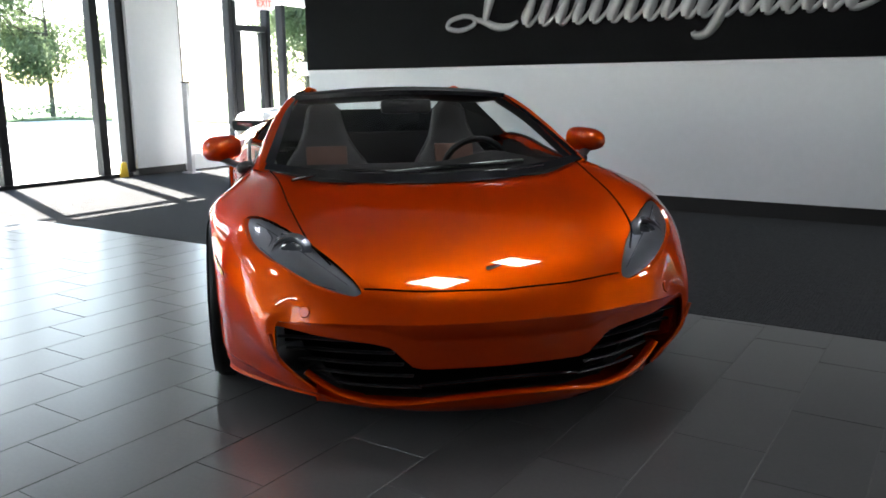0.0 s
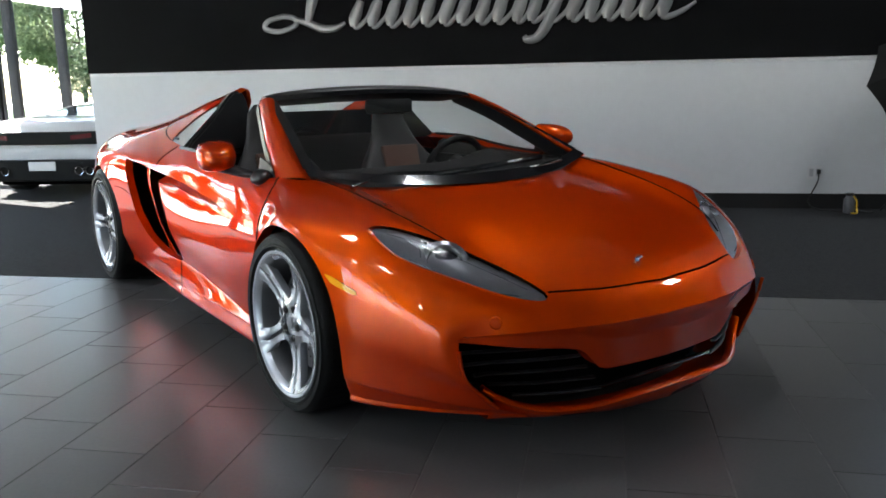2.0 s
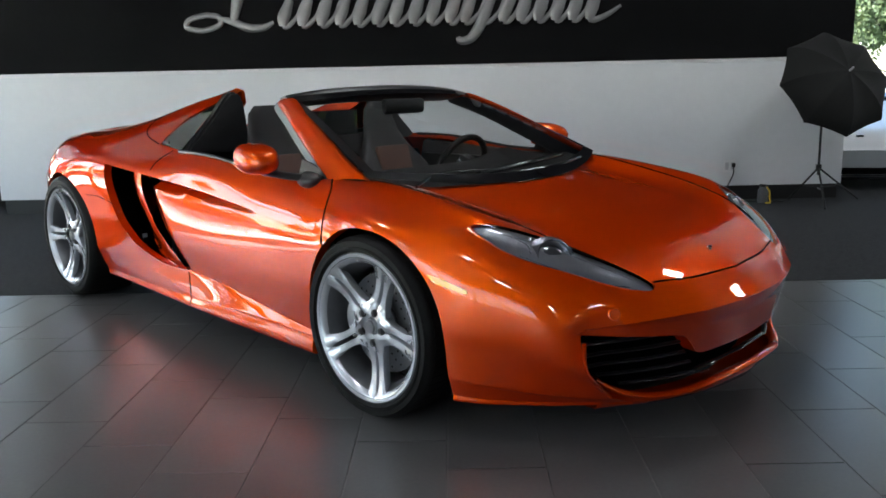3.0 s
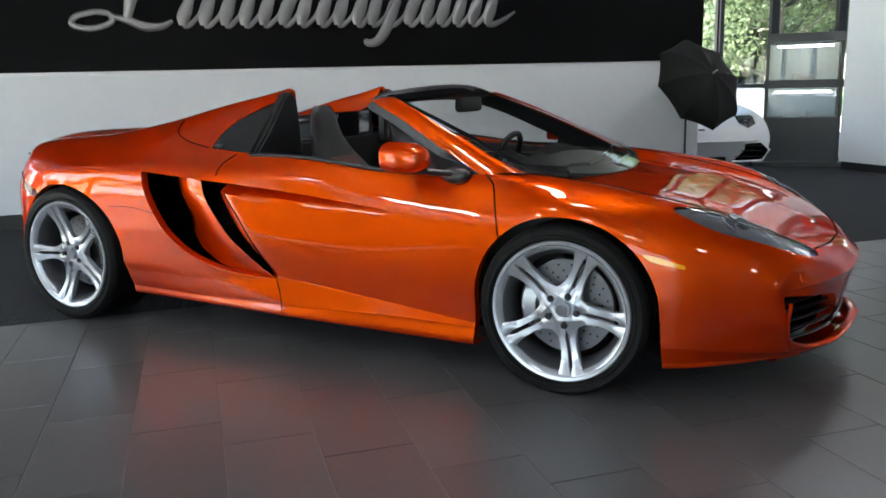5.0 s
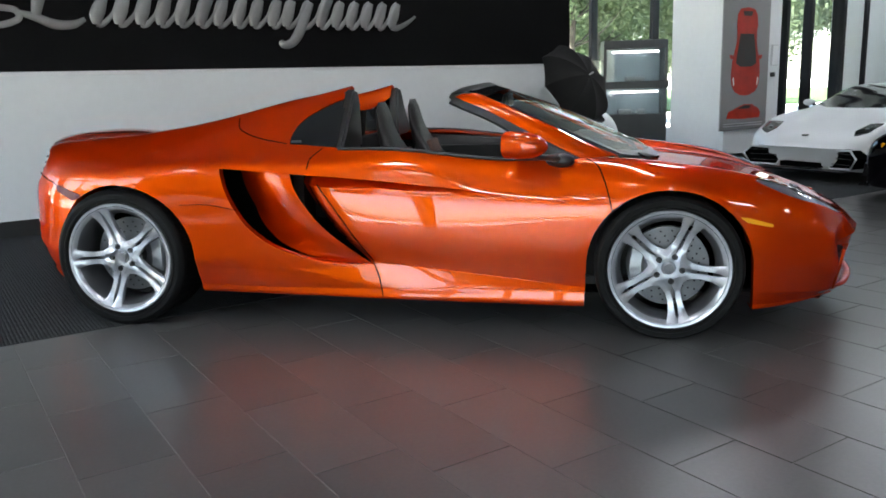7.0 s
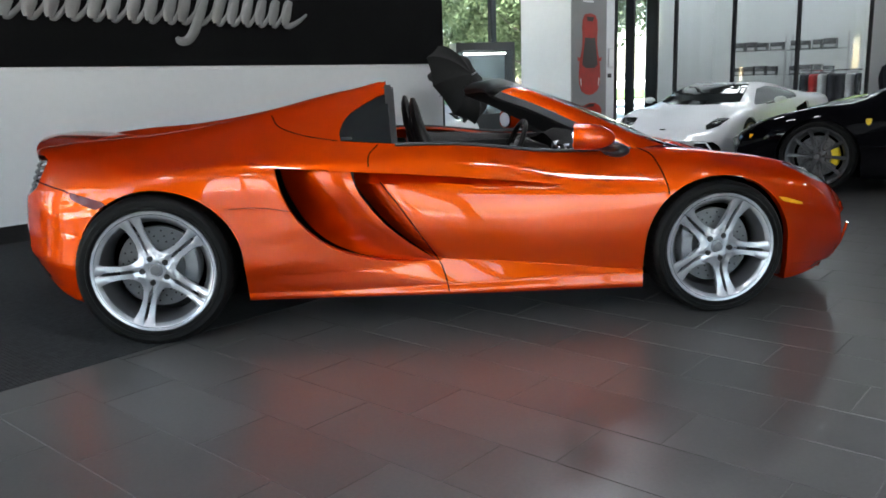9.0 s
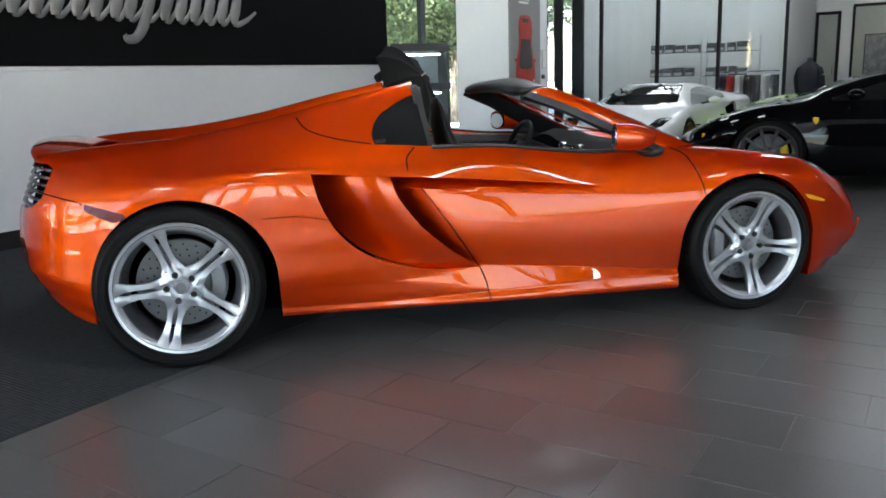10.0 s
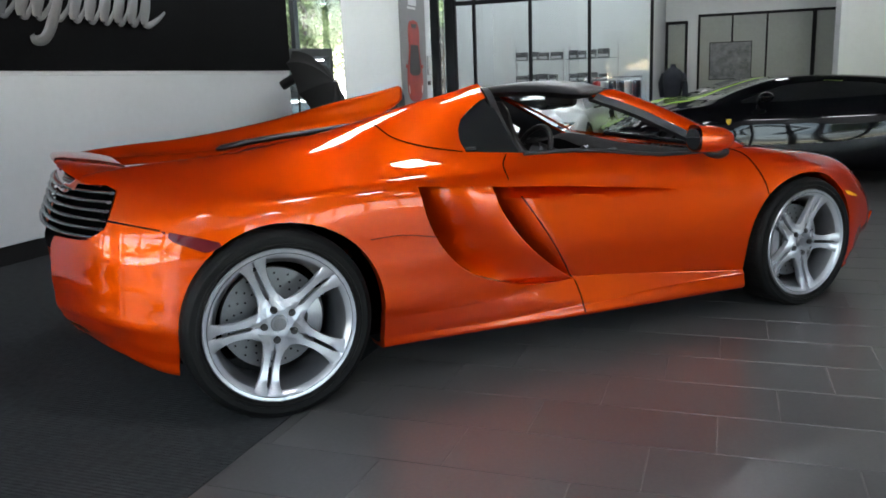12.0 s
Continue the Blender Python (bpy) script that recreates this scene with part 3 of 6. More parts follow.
    def on(self, view, pts, v0, v1, lift=0.0):
        """Points of the skin whose view lies nearest to pts, searched between lines v0 and v1."""
        ax = self.axes(view)
        m = (self.v >= v0) & (self.v <= v1)
        base, bu, bv = self.P[m], self.u[m], self.v[m]
        out = []
        for p in pts:
            k = np.argmin(((base[:, ax] - p) ** 2).sum(1))
            u, v = bu[k], bv[k]
            for _ in range(6):
                e = 1e-4
                q = loft_point(self.L, np.array([u, u + e, u]), np.array([v, v, v + e]))
                J = np.stack([(q[1] - q[0])[ax] / e, (q[2] - q[0])[ax] / e], 1)
                try:
                    s = np.linalg.solve(J, np.array(p) - q[0][ax])
                except np.linalg.LinAlgError:
                    break
                u = min(max(u + np.clip(s[0], -0.3, 0.3), 0), self.L.shape[1] - 1)
                v = min(max(v + np.clip(s[1], -0.3, 0.3), v0), v1)
            q = loft_point(self.L, np.array([u, u + 1e-3, u]), np.array([v, v, v + 1e-3]))
            n = np.cross(q[1] - q[0], q[2] - q[0])
            n = n / max(np.linalg.norm(n), 1e-12)
            if n[1] + 0.6 * n[2] < 0:
                n = -n
            out.append(q[0] + n * lift)
        return np.array(out)


def panel(loft, region, name, mat, parent, side, label="", push=None, lips=(), lip=0.03, lift=0.0, merge=()):
    """Makes one region of a loft into a part, on the side +1 (left) or -1 (right). push: inward depth at points; lips: borders folded inwards."""
    ids = [loft.names.index(r) for r in (region, *merge)]
    F = loft.F[np.isin(loft.region, ids)]
    if not len(F):
        return None
    used, inv = np.unique(F, return_inverse=True)
    F2 = inv.reshape(F.shape)
    P = loft.P[used].copy()
    N = loft.normals()[used]
    if push is not None:
        P = P - np.array([0, 1.0, 0]) * push(P)[:, None]
    P = P + N * lift
    base_n = len(P)
    extra_f = []
    if lips:
        edges = {}
        for f in F2:
            for a, b in ((f[0], f[1]), (f[1], f[2]), (f[2], f[3]), (f[3], f[0])):
                edges.setdefault((min(a, b), max(a, b)), []).append((a, b))
        new_p, made = [], {}
        for tag in lips:
            t = loft.tags.get(tag, set())
            for k, l in edges.items():
                if len(l) == 1 and used[k[0]] in t and used[k[1]] in t:
                    q = []
                    for w in k:
                        if w not in made:
                            made[w] = base_n + len(new_p)
                            new_p.append(P[w] - N[w] * lip * 0.35 - np.array([0, 1.0, 0]) * lip)
                        q.append(made[w])
                    a, b = l[0]
                    qa, qb = made[a], made[b]
                    extra_f.append((b, a, qa, qb))
        if new_p:
            P = np.concatenate([P, np.array(new_p)])
    P[:, 1] *= side
    faces = [tuple(f) for f in F2] + extra_f
    if side < 0:
        faces = [f[::-1] for f in faces]
    mesh = bpy.data.meshes.new(name)
    mesh.from_pydata([tuple(p) for p in P], [], faces)
    mesh.update()
    mesh.polygons.foreach_set("use_smooth", [True] * len(mesh.polygons))
    bm = bmesh.new()
    bm.from_mesh(mesh)
    bmesh.ops.dissolve_degenerate(bm, dist=1e-5, edges=bm.edges)
    if N[0][1] is not None:
        bm.normal_update()
        s = sum(f.normal.dot(Vector((0, side, 0.6))) * f.calc_area() for f in bm.faces)
        if s < 0:
            bmesh.ops.reverse_faces(bm, faces=bm.faces)
    for e in bm.edges:
        if len(e.link_faces) == 2 and e.calc_face_angle(0) > radians(50):
            e.smooth = False
    bm.to_mesh(mesh)
    bm.free()
    mesh.materials.append(mat)
    if push is None and not lips:
        NN = N.copy()
        NN[:, 1] *= side
        if len(mesh.vertices) == len(NN):
            mesh.normals_split_custom_set_from_vertices([tuple(n) for n in NN])
    ob = new(name, mesh)
    ob.parent = parent
    if label:
        tagged(ob, label)
    return ob


def strip_on(loft, view, pts, v0, v1, name, parent, side, width=0.0034, mat=None, lift=0.0, push=None):
    """A thin dark joint laid along the skin."""
    q = loft.on(view, pts, v0, v1, lift)
    if push is not None:
        q = q - np.array([0, 1.0, 0]) * push(q)[:, None]
    q[:, 1] *= side
    bm = tube(bmesh.new(), [tuple(p) for p in q], width, 6)
    return part(name, bm, mat or DARK, parent, smooth=60)


# ---- the orange open sports car: feature lines from tail to nose (x ahead, y out, z up) ----
# centre, bonnet, valley, crest, shoulder, upper side, mid side, lower side, sill, underside
CENTRE = [(-1.975, 0, .815), (-1.935, 0, .860), (-1.68, 0, .870), (-1.335, 0, .874), (-.95, 0, .902), (-.45, 0, .945), (.05, 0, .94), (.55, 0, .86), (1.0, 0, .795),
          (1.335, 0, .747), (1.72, 0, .680), (2.02, 0, .591), (2.20, 0, .500), (2.288, 0, .420)]
BONNET = [(-1.97, .25, .815), (-1.93, .30, .860), (-1.68, .30, .870), (-1.335, .30, .874), (-.95, .30, .902), (-.45, .31, .945), (.05, .33, .94), (.55, .33, .86), (1.0, .33, .794),
          (1.335, .33, .743), (1.72, .32, .677), (2.01, .30, .587), (2.18, .27, .503), (2.268, .26, .420)]
VALLEY = [(-1.955, .40, .82), (-1.915, .45, .866), (-1.68, .46, .878), (-1.335, .44, .886), (-.95, .41, .930), (-.45, .40, 1.01), (.05, .40, 1.10), (.55, .48, .87), (1.0, .54, .792),
          (1.335, .53, .736), (1.72, .53, .672), (1.98, .49, .592), (2.14, .45, .510), (2.218, .44, .420)]
CREST = [(-1.935, .50, .838), (-1.885, .58, .890), (-1.68, .605, .915), (-1.335, .595, .937), (-.95, .545, .996), (-.45, .485, 1.103), (.05, .46, 1.15), (.55, .70, .84), (1.0, .70, .805),
         (1.335, .71, .772), (1.70, .74, .708), (1.95, .66, .612), (2.098, .598, .508), (2.166, .577, .420)]
SHOULDER = [(-1.93, .60, .79), (-1.82, .72, .845), (-1.62, .83, .830), (-1.335, .865, .825), (-.95, .835, .850), (-.45, .765, .872), (.05, .80, .842), (.55, .80, .790), (1.0, .82, .775),
            (1.335, .86, .740), (1.68, .85, .660), (1.92, .77, .565), (2.052, .696, .480), (2.092, .672, .410)]
UPPER = [(-2.02, .45, .66), (-1.905, .72, .70), (-1.68, .885, .69), (-1.335, .945, .735), (-.95, .938, .770), (-.45, .893, .757), (.05, .869, .708), (.55, .874, .650), (1.0, .912, .63),
         (1.335, .95, .67), (1.68, .905, .555), (1.90, .83, .48), (2.025, .768, .42), (2.060, .724, .396)]
MID = [(-2.038, .45, .54), (-1.925, .72, .54), (-1.70, .89, .52), (-1.335, .955, .52), (-.95, .942, .54), (-.45, .916, .54), (.05, .899, .50), (.55, .897, .46), (1.0, .925, .44),
       (1.335, .955, .45), (1.68, .92, .41), (1.90, .835, .36), (2.03, .765, .31), (2.08, .715, .28)]
LOWER = [(-2.035, .45, .42), (-1.922, .733, .42), (-1.70, .895, .37), (-1.335, .94, .32), (-.95, .935, .34), (-.45, .905, .345), (.05, .882, .318), (.55, .881, .265), (1.0, .897, .22),
         (1.335, .94, .25), (1.68, .91, .23), (1.89, .80, .20), (2.03, .68, .175), (2.09, .60, .165)]
SILL = [(-1.965, .45, .30), (-1.862, .712, .278), (-1.68, .86, .20), (-1.335, .91, .17), (-.95, .875, .168), (-.45, .885, .160), (.05, .905, .152), (.55, .905, .143), (1.0, .905, .135),
        (1.335, .91, .13), (1.67, .885, .13), (1.88, .74, .125), (2.03, .58, .12), (2.11, .48, .115)]
LEDGE = [(-2.012, .45, .365), (-1.90, .722, .355), (-1.695, .884, .29), (-1.335, .925, .24), (-.95, .905, .248), (-.45, .897, .232), (.05, .901, .208), (.55, .903, .214), (1.0, .905, .205),
         (1.335, .925, .19), (1.675, .90, .18), (1.885, .77, .162), (2.03, .63, .148), (2.10, .54, .14)]
UNDER = [(x - (.06 if x > 1.8 else 0), y - .10, z - .006) for x, y, z in SILL]

BLADE_REAR = path2([(-.775, .785), (-.745, .66), (-.672, .525), (-.54, .41), (-.36, .345), (-.20, .322), (-.044, .318)], 6)
BLADE_FRONT = path2([(-.435, .752), (-.40, .655), (-.30, .52), (-.19, .42), (-.10, .355), (-.044, .318)], 6)
CREASE = path2([(-.775, .785), (-.435, .752), (-.10, .722), (.25, .685), (.60, .645)], 6)


def arch(cx, cz, front, rear, top):
    """A wheel arch outline: half an ellipse on splayed legs."""
    pts = [(cx + front * math.cos(a), cz + top * math.sin(a)) for a in np.linspace(0, math.pi / 2, 16)]
    pts += [(cx + rear * math.cos(a), cz + top * math.sin(a)) for a in np.linspace(math.pi / 2, math.pi, 16)[1:]]
    return [(cx + front + 0.012, 0.0), (cx + front + 0.008, 0.15)] + pts + [(cx - rear - 0.008, 0.15), (cx - rear - 0.012, 0.0)]


ARCH_F = arch(1.312, .33, .362, .355, .342)
ARCH_R = arch(-1.32, .35, .385, .36, .362)
HEADLIGHT = round_poly([(1.683, .80), (1.79, .69), (1.90, .597), (2.02, .513), (2.145, .450), (2.125, .53), (2.05, .635), (1.93, .735), (1.80, .80)], 5)


def cut_sports_car():
    # two helper lines hug the lower one along the door, so that the sill crease is crisp there
    def hug(line, to):
        out = []
        for p, q in zip(line, to):
            k = .12 if -.06 < p[0] < 1.1 else .45
            out.append(tuple(a + (b - a) * k for a, b in zip(p, q)))
        return out
    lf = Loft([CENTRE, BONNET, VALLEY, CREST, SHOULDER, UPPER, MID, hug(LOWER, MID), LOWER, hug(LOWER, LEDGE), hug(LEDGE, LOWER), LEDGE, hug(LEDGE, SILL), SILL, UNDER], nu=22, nv=11)
    hole = [(-.42, -.1), (-.42, .385), (-.24, .405), (-.235, .77)] + path2([(-.20, .785), (.05, .79), (.55, .79), (.90, .785), (1.06, .735)], 5) + \
        [(1.31 - .24 * (y / .72) ** 2, y) for y in np.linspace(.72, -.1, 14)]
    lf.cut("cabin", "top", hole, vmax=4.3)
    lf.cut("front_arch", "side", ARCH_F, vmin=4.0)
    lf.cut("rear_arch", "side", ARCH_R, vmin=4.0)
    lf.cut("headlight", "top", HEADLIGHT, vmax=6.0, only=["body"])
    bonnet = [(2.275, -.1), (2.275, 0), (2.25, .25), (2.15, .462), (2.02, .535), (1.90, .60), (1.6, .645), (1.09, .70)] + [(1.31 - .24 * (y / .72) ** 2, y) for y in np.linspace(.70, -.1, 12)]
    lf.cut("bonnet", "top", bonnet, vmax=4.0, only=["body"])
    lf.cut("blade", "side", BLADE_REAR + BLADE_FRONT[::-1] + [(-.435, .752)], vmin=4.0, only=["body"])
    door_low = [p for p in CREASE if p[0] >= -.436] + [(.80, .625), (1.03, .66), (1.07, .585), (1.0, .40), (.955, .135), (.94, .05), (0.0, .05), (.01, .16), (-.01, .25), (-.044, .318)] + BLADE_FRONT[::-1]
    lf.cut("door_lower", "side", door_low, vmin=4.5, only=["body"])
    door_up = [(-.33, .95), (-.36, .80), (-.435, .752)] + [p for p in CREASE if p[0] > -.43] + [(.80, .625), (1.03, .66), (1.02, .74), (.955, .86), (.5, .95)]
    lf.cut("door_upper", "side", door_up, vmin=3.9, only=["body"])
    qwin = [(-.483, .884), (-.475, .935), (-.455, .975), (-.42, 1.01), (-.35, 1.05), (-.28, 1.083), (-.20, 1.10), (-.20, .862), (-.33, .872)]
    lf.cut("quarter_window", "side", qwin, vmin=2.9, vmax=4.6, only=["body", "door_upper"])
    lf.cut("marker", "side", [(1.603, .553), (1.65, .546), (1.755, .513), (1.765, .506), (1.745, .502), (1.64, .526)], vmin=4.5, only=["body"])
    lf.cut("rear_marker", "side", [(-1.70, .716), (-1.60, .690), (-1.50, .658), (-1.565, .632), (-1.665, .676)], vmin=4.0, only=["body"])
    lf.cut("tail_vent", "side", [(-2.3, .868), (-1.835, .864), (-1.805, .845), (-1.86, .725), (-1.92, .685), (-2.3, .64)], vmin=3.05, vmax=5.6, only=["body"])
    lf.cut("engine_cover", "top", [(-1.20, -.1), (-1.20, .14), (-1.10, .26), (-.60, .33), (-.43, .34), (-.43, -.1)], vmax=2.0, only=["body"])
    return lf


def blade_push(P):
    """Depth of the scoop behind the blade: deep at the rear edge, flush at the lower tip."""
    xz = P[:, [0, 2]]
    _, dr = nearest(BLADE_REAR, xz, closed=False)
    _, df = nearest(BLADE_FRONT, xz, closed=False)
    s = df / np.maximum(df + dr, 1e-6)
    tip = np.clip(np.hypot(P[:, 0] + .044, P[:, 2] - .318) / .42, 0, 1) ** 0.9
    return (0.008 + 0.235 * s ** 2.0 * (.25 + .75 * np.clip((P[:, 2] - .35) / .22, 0, 1))) * tip


def door_push(P):
    """Depth of the scallop in the door: deep behind the blade's edge, and a tapering slot under the crease."""
    xz = P[:, [0, 2]]
    _, df = nearest(BLADE_FRONT, xz, closed=False)
    q, dc = nearest(CREASE, xz, closed=False)
    taper = np.clip((0.56 - q[:, 0]) / 0.8, 0, 1) ** 0.8
    rise = np.clip((xz[:, 1] - .318) / .36, 0, 1)
    slot = np.clip(1 - dc / (0.004 + 0.036 * taper), 0, 1) ** 0.6
    return 0.17 * np.clip(rise * 1.6, 0, 1) ** 0.7 * np.exp(-(df / (0.014 + 0.042 * rise)) ** 2.0) + 0.080 * taper * slot


def wheel(name, m, radius, rim_r, width, parent, caliper=CALIPER, spin=0.0, spokes=5, twin=True, rim_mat=ALLOY):
    """A wheel whose outer face looks along -y: tyre, rim with spokes, disc and caliper."""
    w = new(name)
    w.parent = parent
    w.matrix_local = m
    h = width / 2
    prof = [(rim_r * .97, h), (rim_r + .012, h - .004), (rim_r + .05, h + .004), (radius - .022, h), (radius - .006, h - .010), (radius, h - .028), (radius, -h + .028), (radius - .006, -h + .010),
            (radius - .022, -h), (radius - .026, -h - .003), (radius - .031, -h - .003), (radius - .034, -h - .0005), (rim_r + .05, -h - .004), (rim_r + .031, -h - .003),
            (rim_r + .028, -h - .0065), (rim_r + .021, -h - .0065), (rim_r + .018, -h - .001), (rim_r + .012, -h + .004), (rim_r * .97, -h)]
    tb = lathe(bmesh.new(), prof, 72)
    tr = bmesh.new()
    for k in range(60):
        for s in (-1, 1):
            box(tr, -.011, .011, .012 if s > 0 else -h + .029, h - .029 if s > 0 else -.012, radius - .004, radius + .0008, m=pose(0, 0, 0, 0, 6.0 * k + 1.5 * s, 0))
    part("tyre", tb, RUBBER, w, "black low-profile tyre", smooth=40)
    tagged(part("tread", tr, RUBBER, w), kind="stuff")
    rp = [(rim_r - .012, h - .02), (rim_r - .03, h - .05), (rim_r - .05, 0), (rim_r - .045, -h + .05), (rim_r - .026, -h + .020), (rim_r - .016, -h + .006), (rim_r - .003, -h - .001), (rim_r + .006, -h - .002), (rim_r + .010, -h + .004), (rim_r + .002, -h + .012)]
    part("rim_barrel", lathe(bmesh.new(), rp[:5], 72), BARREL_GREY, w, "dull grey inner rim", smooth=50)
    part("rim", lathe(bmesh.new(), rp[4:], 72), rim_mat, w, "silver alloy rim", smooth=50)
    face = -h + .028
    sp = bmesh.new()
    for k in range(spokes):
        a = 360 / spokes * k + spin
        for s in ((-1, 1) if twin else (0,)):
            rows = []
            for t in np.linspace(0, 1, 19):
                r = .045 + t * (rim_r - .052)
                outer = .0220 + .012 * t + .026 * t ** 4 + .050 * (1 - t) ** 4
                inner = .0062 if .24 < t < .88 else .0004
                off = s * (outer + inner) / 2
                half = (outer - inner) / 2 if twin else (.013 + .008 * t ** 2)
                y = face + .012 * math.sin(math.pi * t) - .027 * t ** 2
                rows.append([Vector((off - half, y + .004, r)), Vector((off - half * .82, y, r)), Vector((off + half * .82, y, r)), Vector((off + half, y + .004, r)), Vector((off + half * .8, y + .030, r)), Vector((off - half * .8, y + .030, r))])
            rot = pose(0, 0, 0, 0, a, 0)
            grid_faces(sp, [[rot @ p for p in r] for r in rows], closed=True)
    bmesh.ops.recalc_face_normals(sp, faces=sp.faces)
    part("spokes", sp, rim_mat, w, "five split silver spokes", smooth=50)
    part("hub", lathe(bmesh.new(), [(.0, face + .004), (.028, face + .004), (.032, face + .012), (.062, face + .008), (.078, face + .014), (.082, face + .05), (.0, face + .06)], 40), rim_mat, w, smooth=40)
    part("centre_cap", lathe(bmesh.new(), [(0, face - .003), (.022, face - .002), (.026, face + .006)], 24), LAMP_GREY, w, "dark round centre cap", smooth=40)
    for k in range(5):
        a = math.radians(72 * k + spin)
        part("wheel_bolt", lathe(bmesh.new(), [(0, face - .004), (.008, face - .004), (.009, face - .001), (.0135, face - .001), (.0140, face + .002), (.0140, face + .016)], 12, m=Matrix.Translation((.058 * math.sin(a), .0, .058 * math.cos(a)))), METAL_BLACK, w, smooth=30)
    disc = lathe(bmesh.new(), [(.07, .0), (rim_r * .70, 0), (rim_r * .70, .03), (.07, .03), (.07, 0)], 48)
    bmesh.ops.translate(disc, verts=disc.verts, vec=(0, -.02, 0))
    part("brake_disc", disc, STEEL, w, "drilled grey brake disc", smooth=40)
    holes = bmesh.new()
    for k in range(20):
        for j, rr in enumerate((.44, .53, .62)):
            a = 2 * math.pi * (k + j / 3) / 20
            lathe(holes, [(0, -.0212), (.0042, -.0212)], 8, m=Matrix.Translation((rim_r * rr * math.cos(a), 0, rim_r * rr * math.sin(a))))
    tagged(part("drilling", holes, DARK, w), kind="stuff")
    part("disc_bell", lathe(bmesh.new(), [(0, -.035), (.065, -.035), (.075, -.02)], 32), METAL_BLACK, w, smooth=40)
    cb = bmesh.new()
    rows = []
    for t in np.linspace(-.48, .48, 13):
        r0, r1 = rim_r * .42, rim_r * .70
        e = .75 + .25 * math.cos(t / .48 * math.pi / 2)
        c, s = math.cos(t), math.sin(t)
        rows.append([Vector((c * r0, -.018, s * r0)), Vector((c * (r0 + .01), -.05 * e, s * (r0 + .01))), Vector((c * (r1 - .012), -.054 * e, s * (r1 - .012))), Vector((c * r1, -.035, s * r1)), Vector((c * r1, .03, s * r1)), Vector((c * r0, .03, s * r0))])
    vr = grid_faces(cb, rows, closed=True)
    cb.faces.new(vr[0]), cb.faces.new(vr[-1])
    bmesh.ops.recalc_face_normals(cb, faces=cb.faces)
    part("caliper", cb, caliper, w, "brake caliper", smooth=40)
    return w


sports_car = thing("sports_car", "metallic orange open two-seat sports car with its roof down", "car")
LF = cut_sports_car()


def mirrored(fn):
    """Calls fn for the right side (-1) and the left (+1)."""
    for side in (-1, 1):
        fn(side)


def car_skin(side):
    panel(LF, "body", "body_shell", ORANGE, sports_car, side, "glossy metallic orange body shell", lips=("front_arch", "rear_arch", "blade", "cabin", "headlight", "tail_vent"), lip=0.03)
    panel(LF, "bonnet", "bonnet", ORANGE, sports_car, side)
    panel(LF, "blade", "air_scoop_blade", ORANGE, sports_car, side, "concave orange blade inside the side air scoop", push=blade_push, lips=("door_lower",), lip=0.02)
    panel(LF, "door_lower", "door", ORANGE, sports_car, side, "sculpted orange door skin", push=door_push, lips=("front_arch",))
    panel(LF, "door_upper", "door_top", ORANGE, sports_car, side, lips=("door_lower", "cabin"), lip=0.05)
    panel(LF, "quarter_window", "quarter_window", DARK_GLASS, sports_car, side, "dark quarter glass", lift=-0.004)
    panel(LF, "headlight", "lamp_housing", LAMP_GREY, sports_car, side, "grey headlight housing", lift=-0.011)
    panel(LF, "headlight", "headlight_cover", LAMP_GLASS, sports_car, side, "clear headlight cover", lift=0.0005)
    panel(LF, "marker", "side_marker", AMBER, sports_car, side, "amber side marker lens", lift=0.003)
    panel(LF, "rear_marker", "rear_side_marker", RED_LENS, sports_car, side, "dark red rear side marker lens", lift=0.003)
    panel(LF, "engine_cover", "engine_cover", RUBBER, sports_car, side, "satin black engine cover", lift=-0.004)
    # panel gaps
    seam = dict(parent=sports_car, side=side)
    strip_on(LF, "top", path2([(2.20, .0), (2.178, .25), (2.135, .44)], 8), 0, 4, "bonnet_gap", **seam)
    strip_on(LF, "top", path2([(2.02, .535), (1.88, .60), (1.6, .645), (1.3, .67), (1.09, .70)], 8), 1.5, 4.2, "bonnet_gap", **seam)
    strip_on(LF, "side", path2([(-.30, .862), (-.345, .82), (-.352, .77)], 6), 3.9, 5.2, "door_gap", **seam)
    strip_on(LF, "side", path2([(-.30, .70), (-.20, .56), (-.10, .41), (-.04, .32), (-.012, .25), (.005, .165)], 8), 4.8, 13.2, "door_gap", push=door_push, width=.0032, **seam)
    strip_on(LF, "side", path2([(.945, .845), (.925, .815), (1.0, .775), (1.03, .72), (1.055, .64), (1.066, .585)], 8), 3.4, 6, "door_gap", **seam)
    strip_on(LF, "side", path2([(-1.87, .755), (-1.78, .735), (-1.70, .716)], 6), 4.0, 6, "bumper_gap", **seam)
    strip_on(LF, "side", path2([(-.985, .612), (-.85, .612), (-.70, .585)], 6), 4.8, 8, "quarter_gap", width=.0018, **seam)
    strip_on(LF, "side", path2([(-.80, 1.005), (-.76, .955), (-.65, .915), (-.49, .885)], 6), 2.9, 4.4, "roof_cover_gap", **seam)
    # window seal along the door top
    q = LF.on("top", path2([(-.22, .782), (.05, .79), (.55, .79), (.90, .785)], 8), 3.6, 4.4, 0.004)
    q[:, 1] *= side
    part("window_seal", tube(bmesh.new(), [tuple(p) for p in q], 0.009, 8), BLACK_TRIM, sports_car, "black rubber window seal", smooth=60)


mirrored(car_skin)


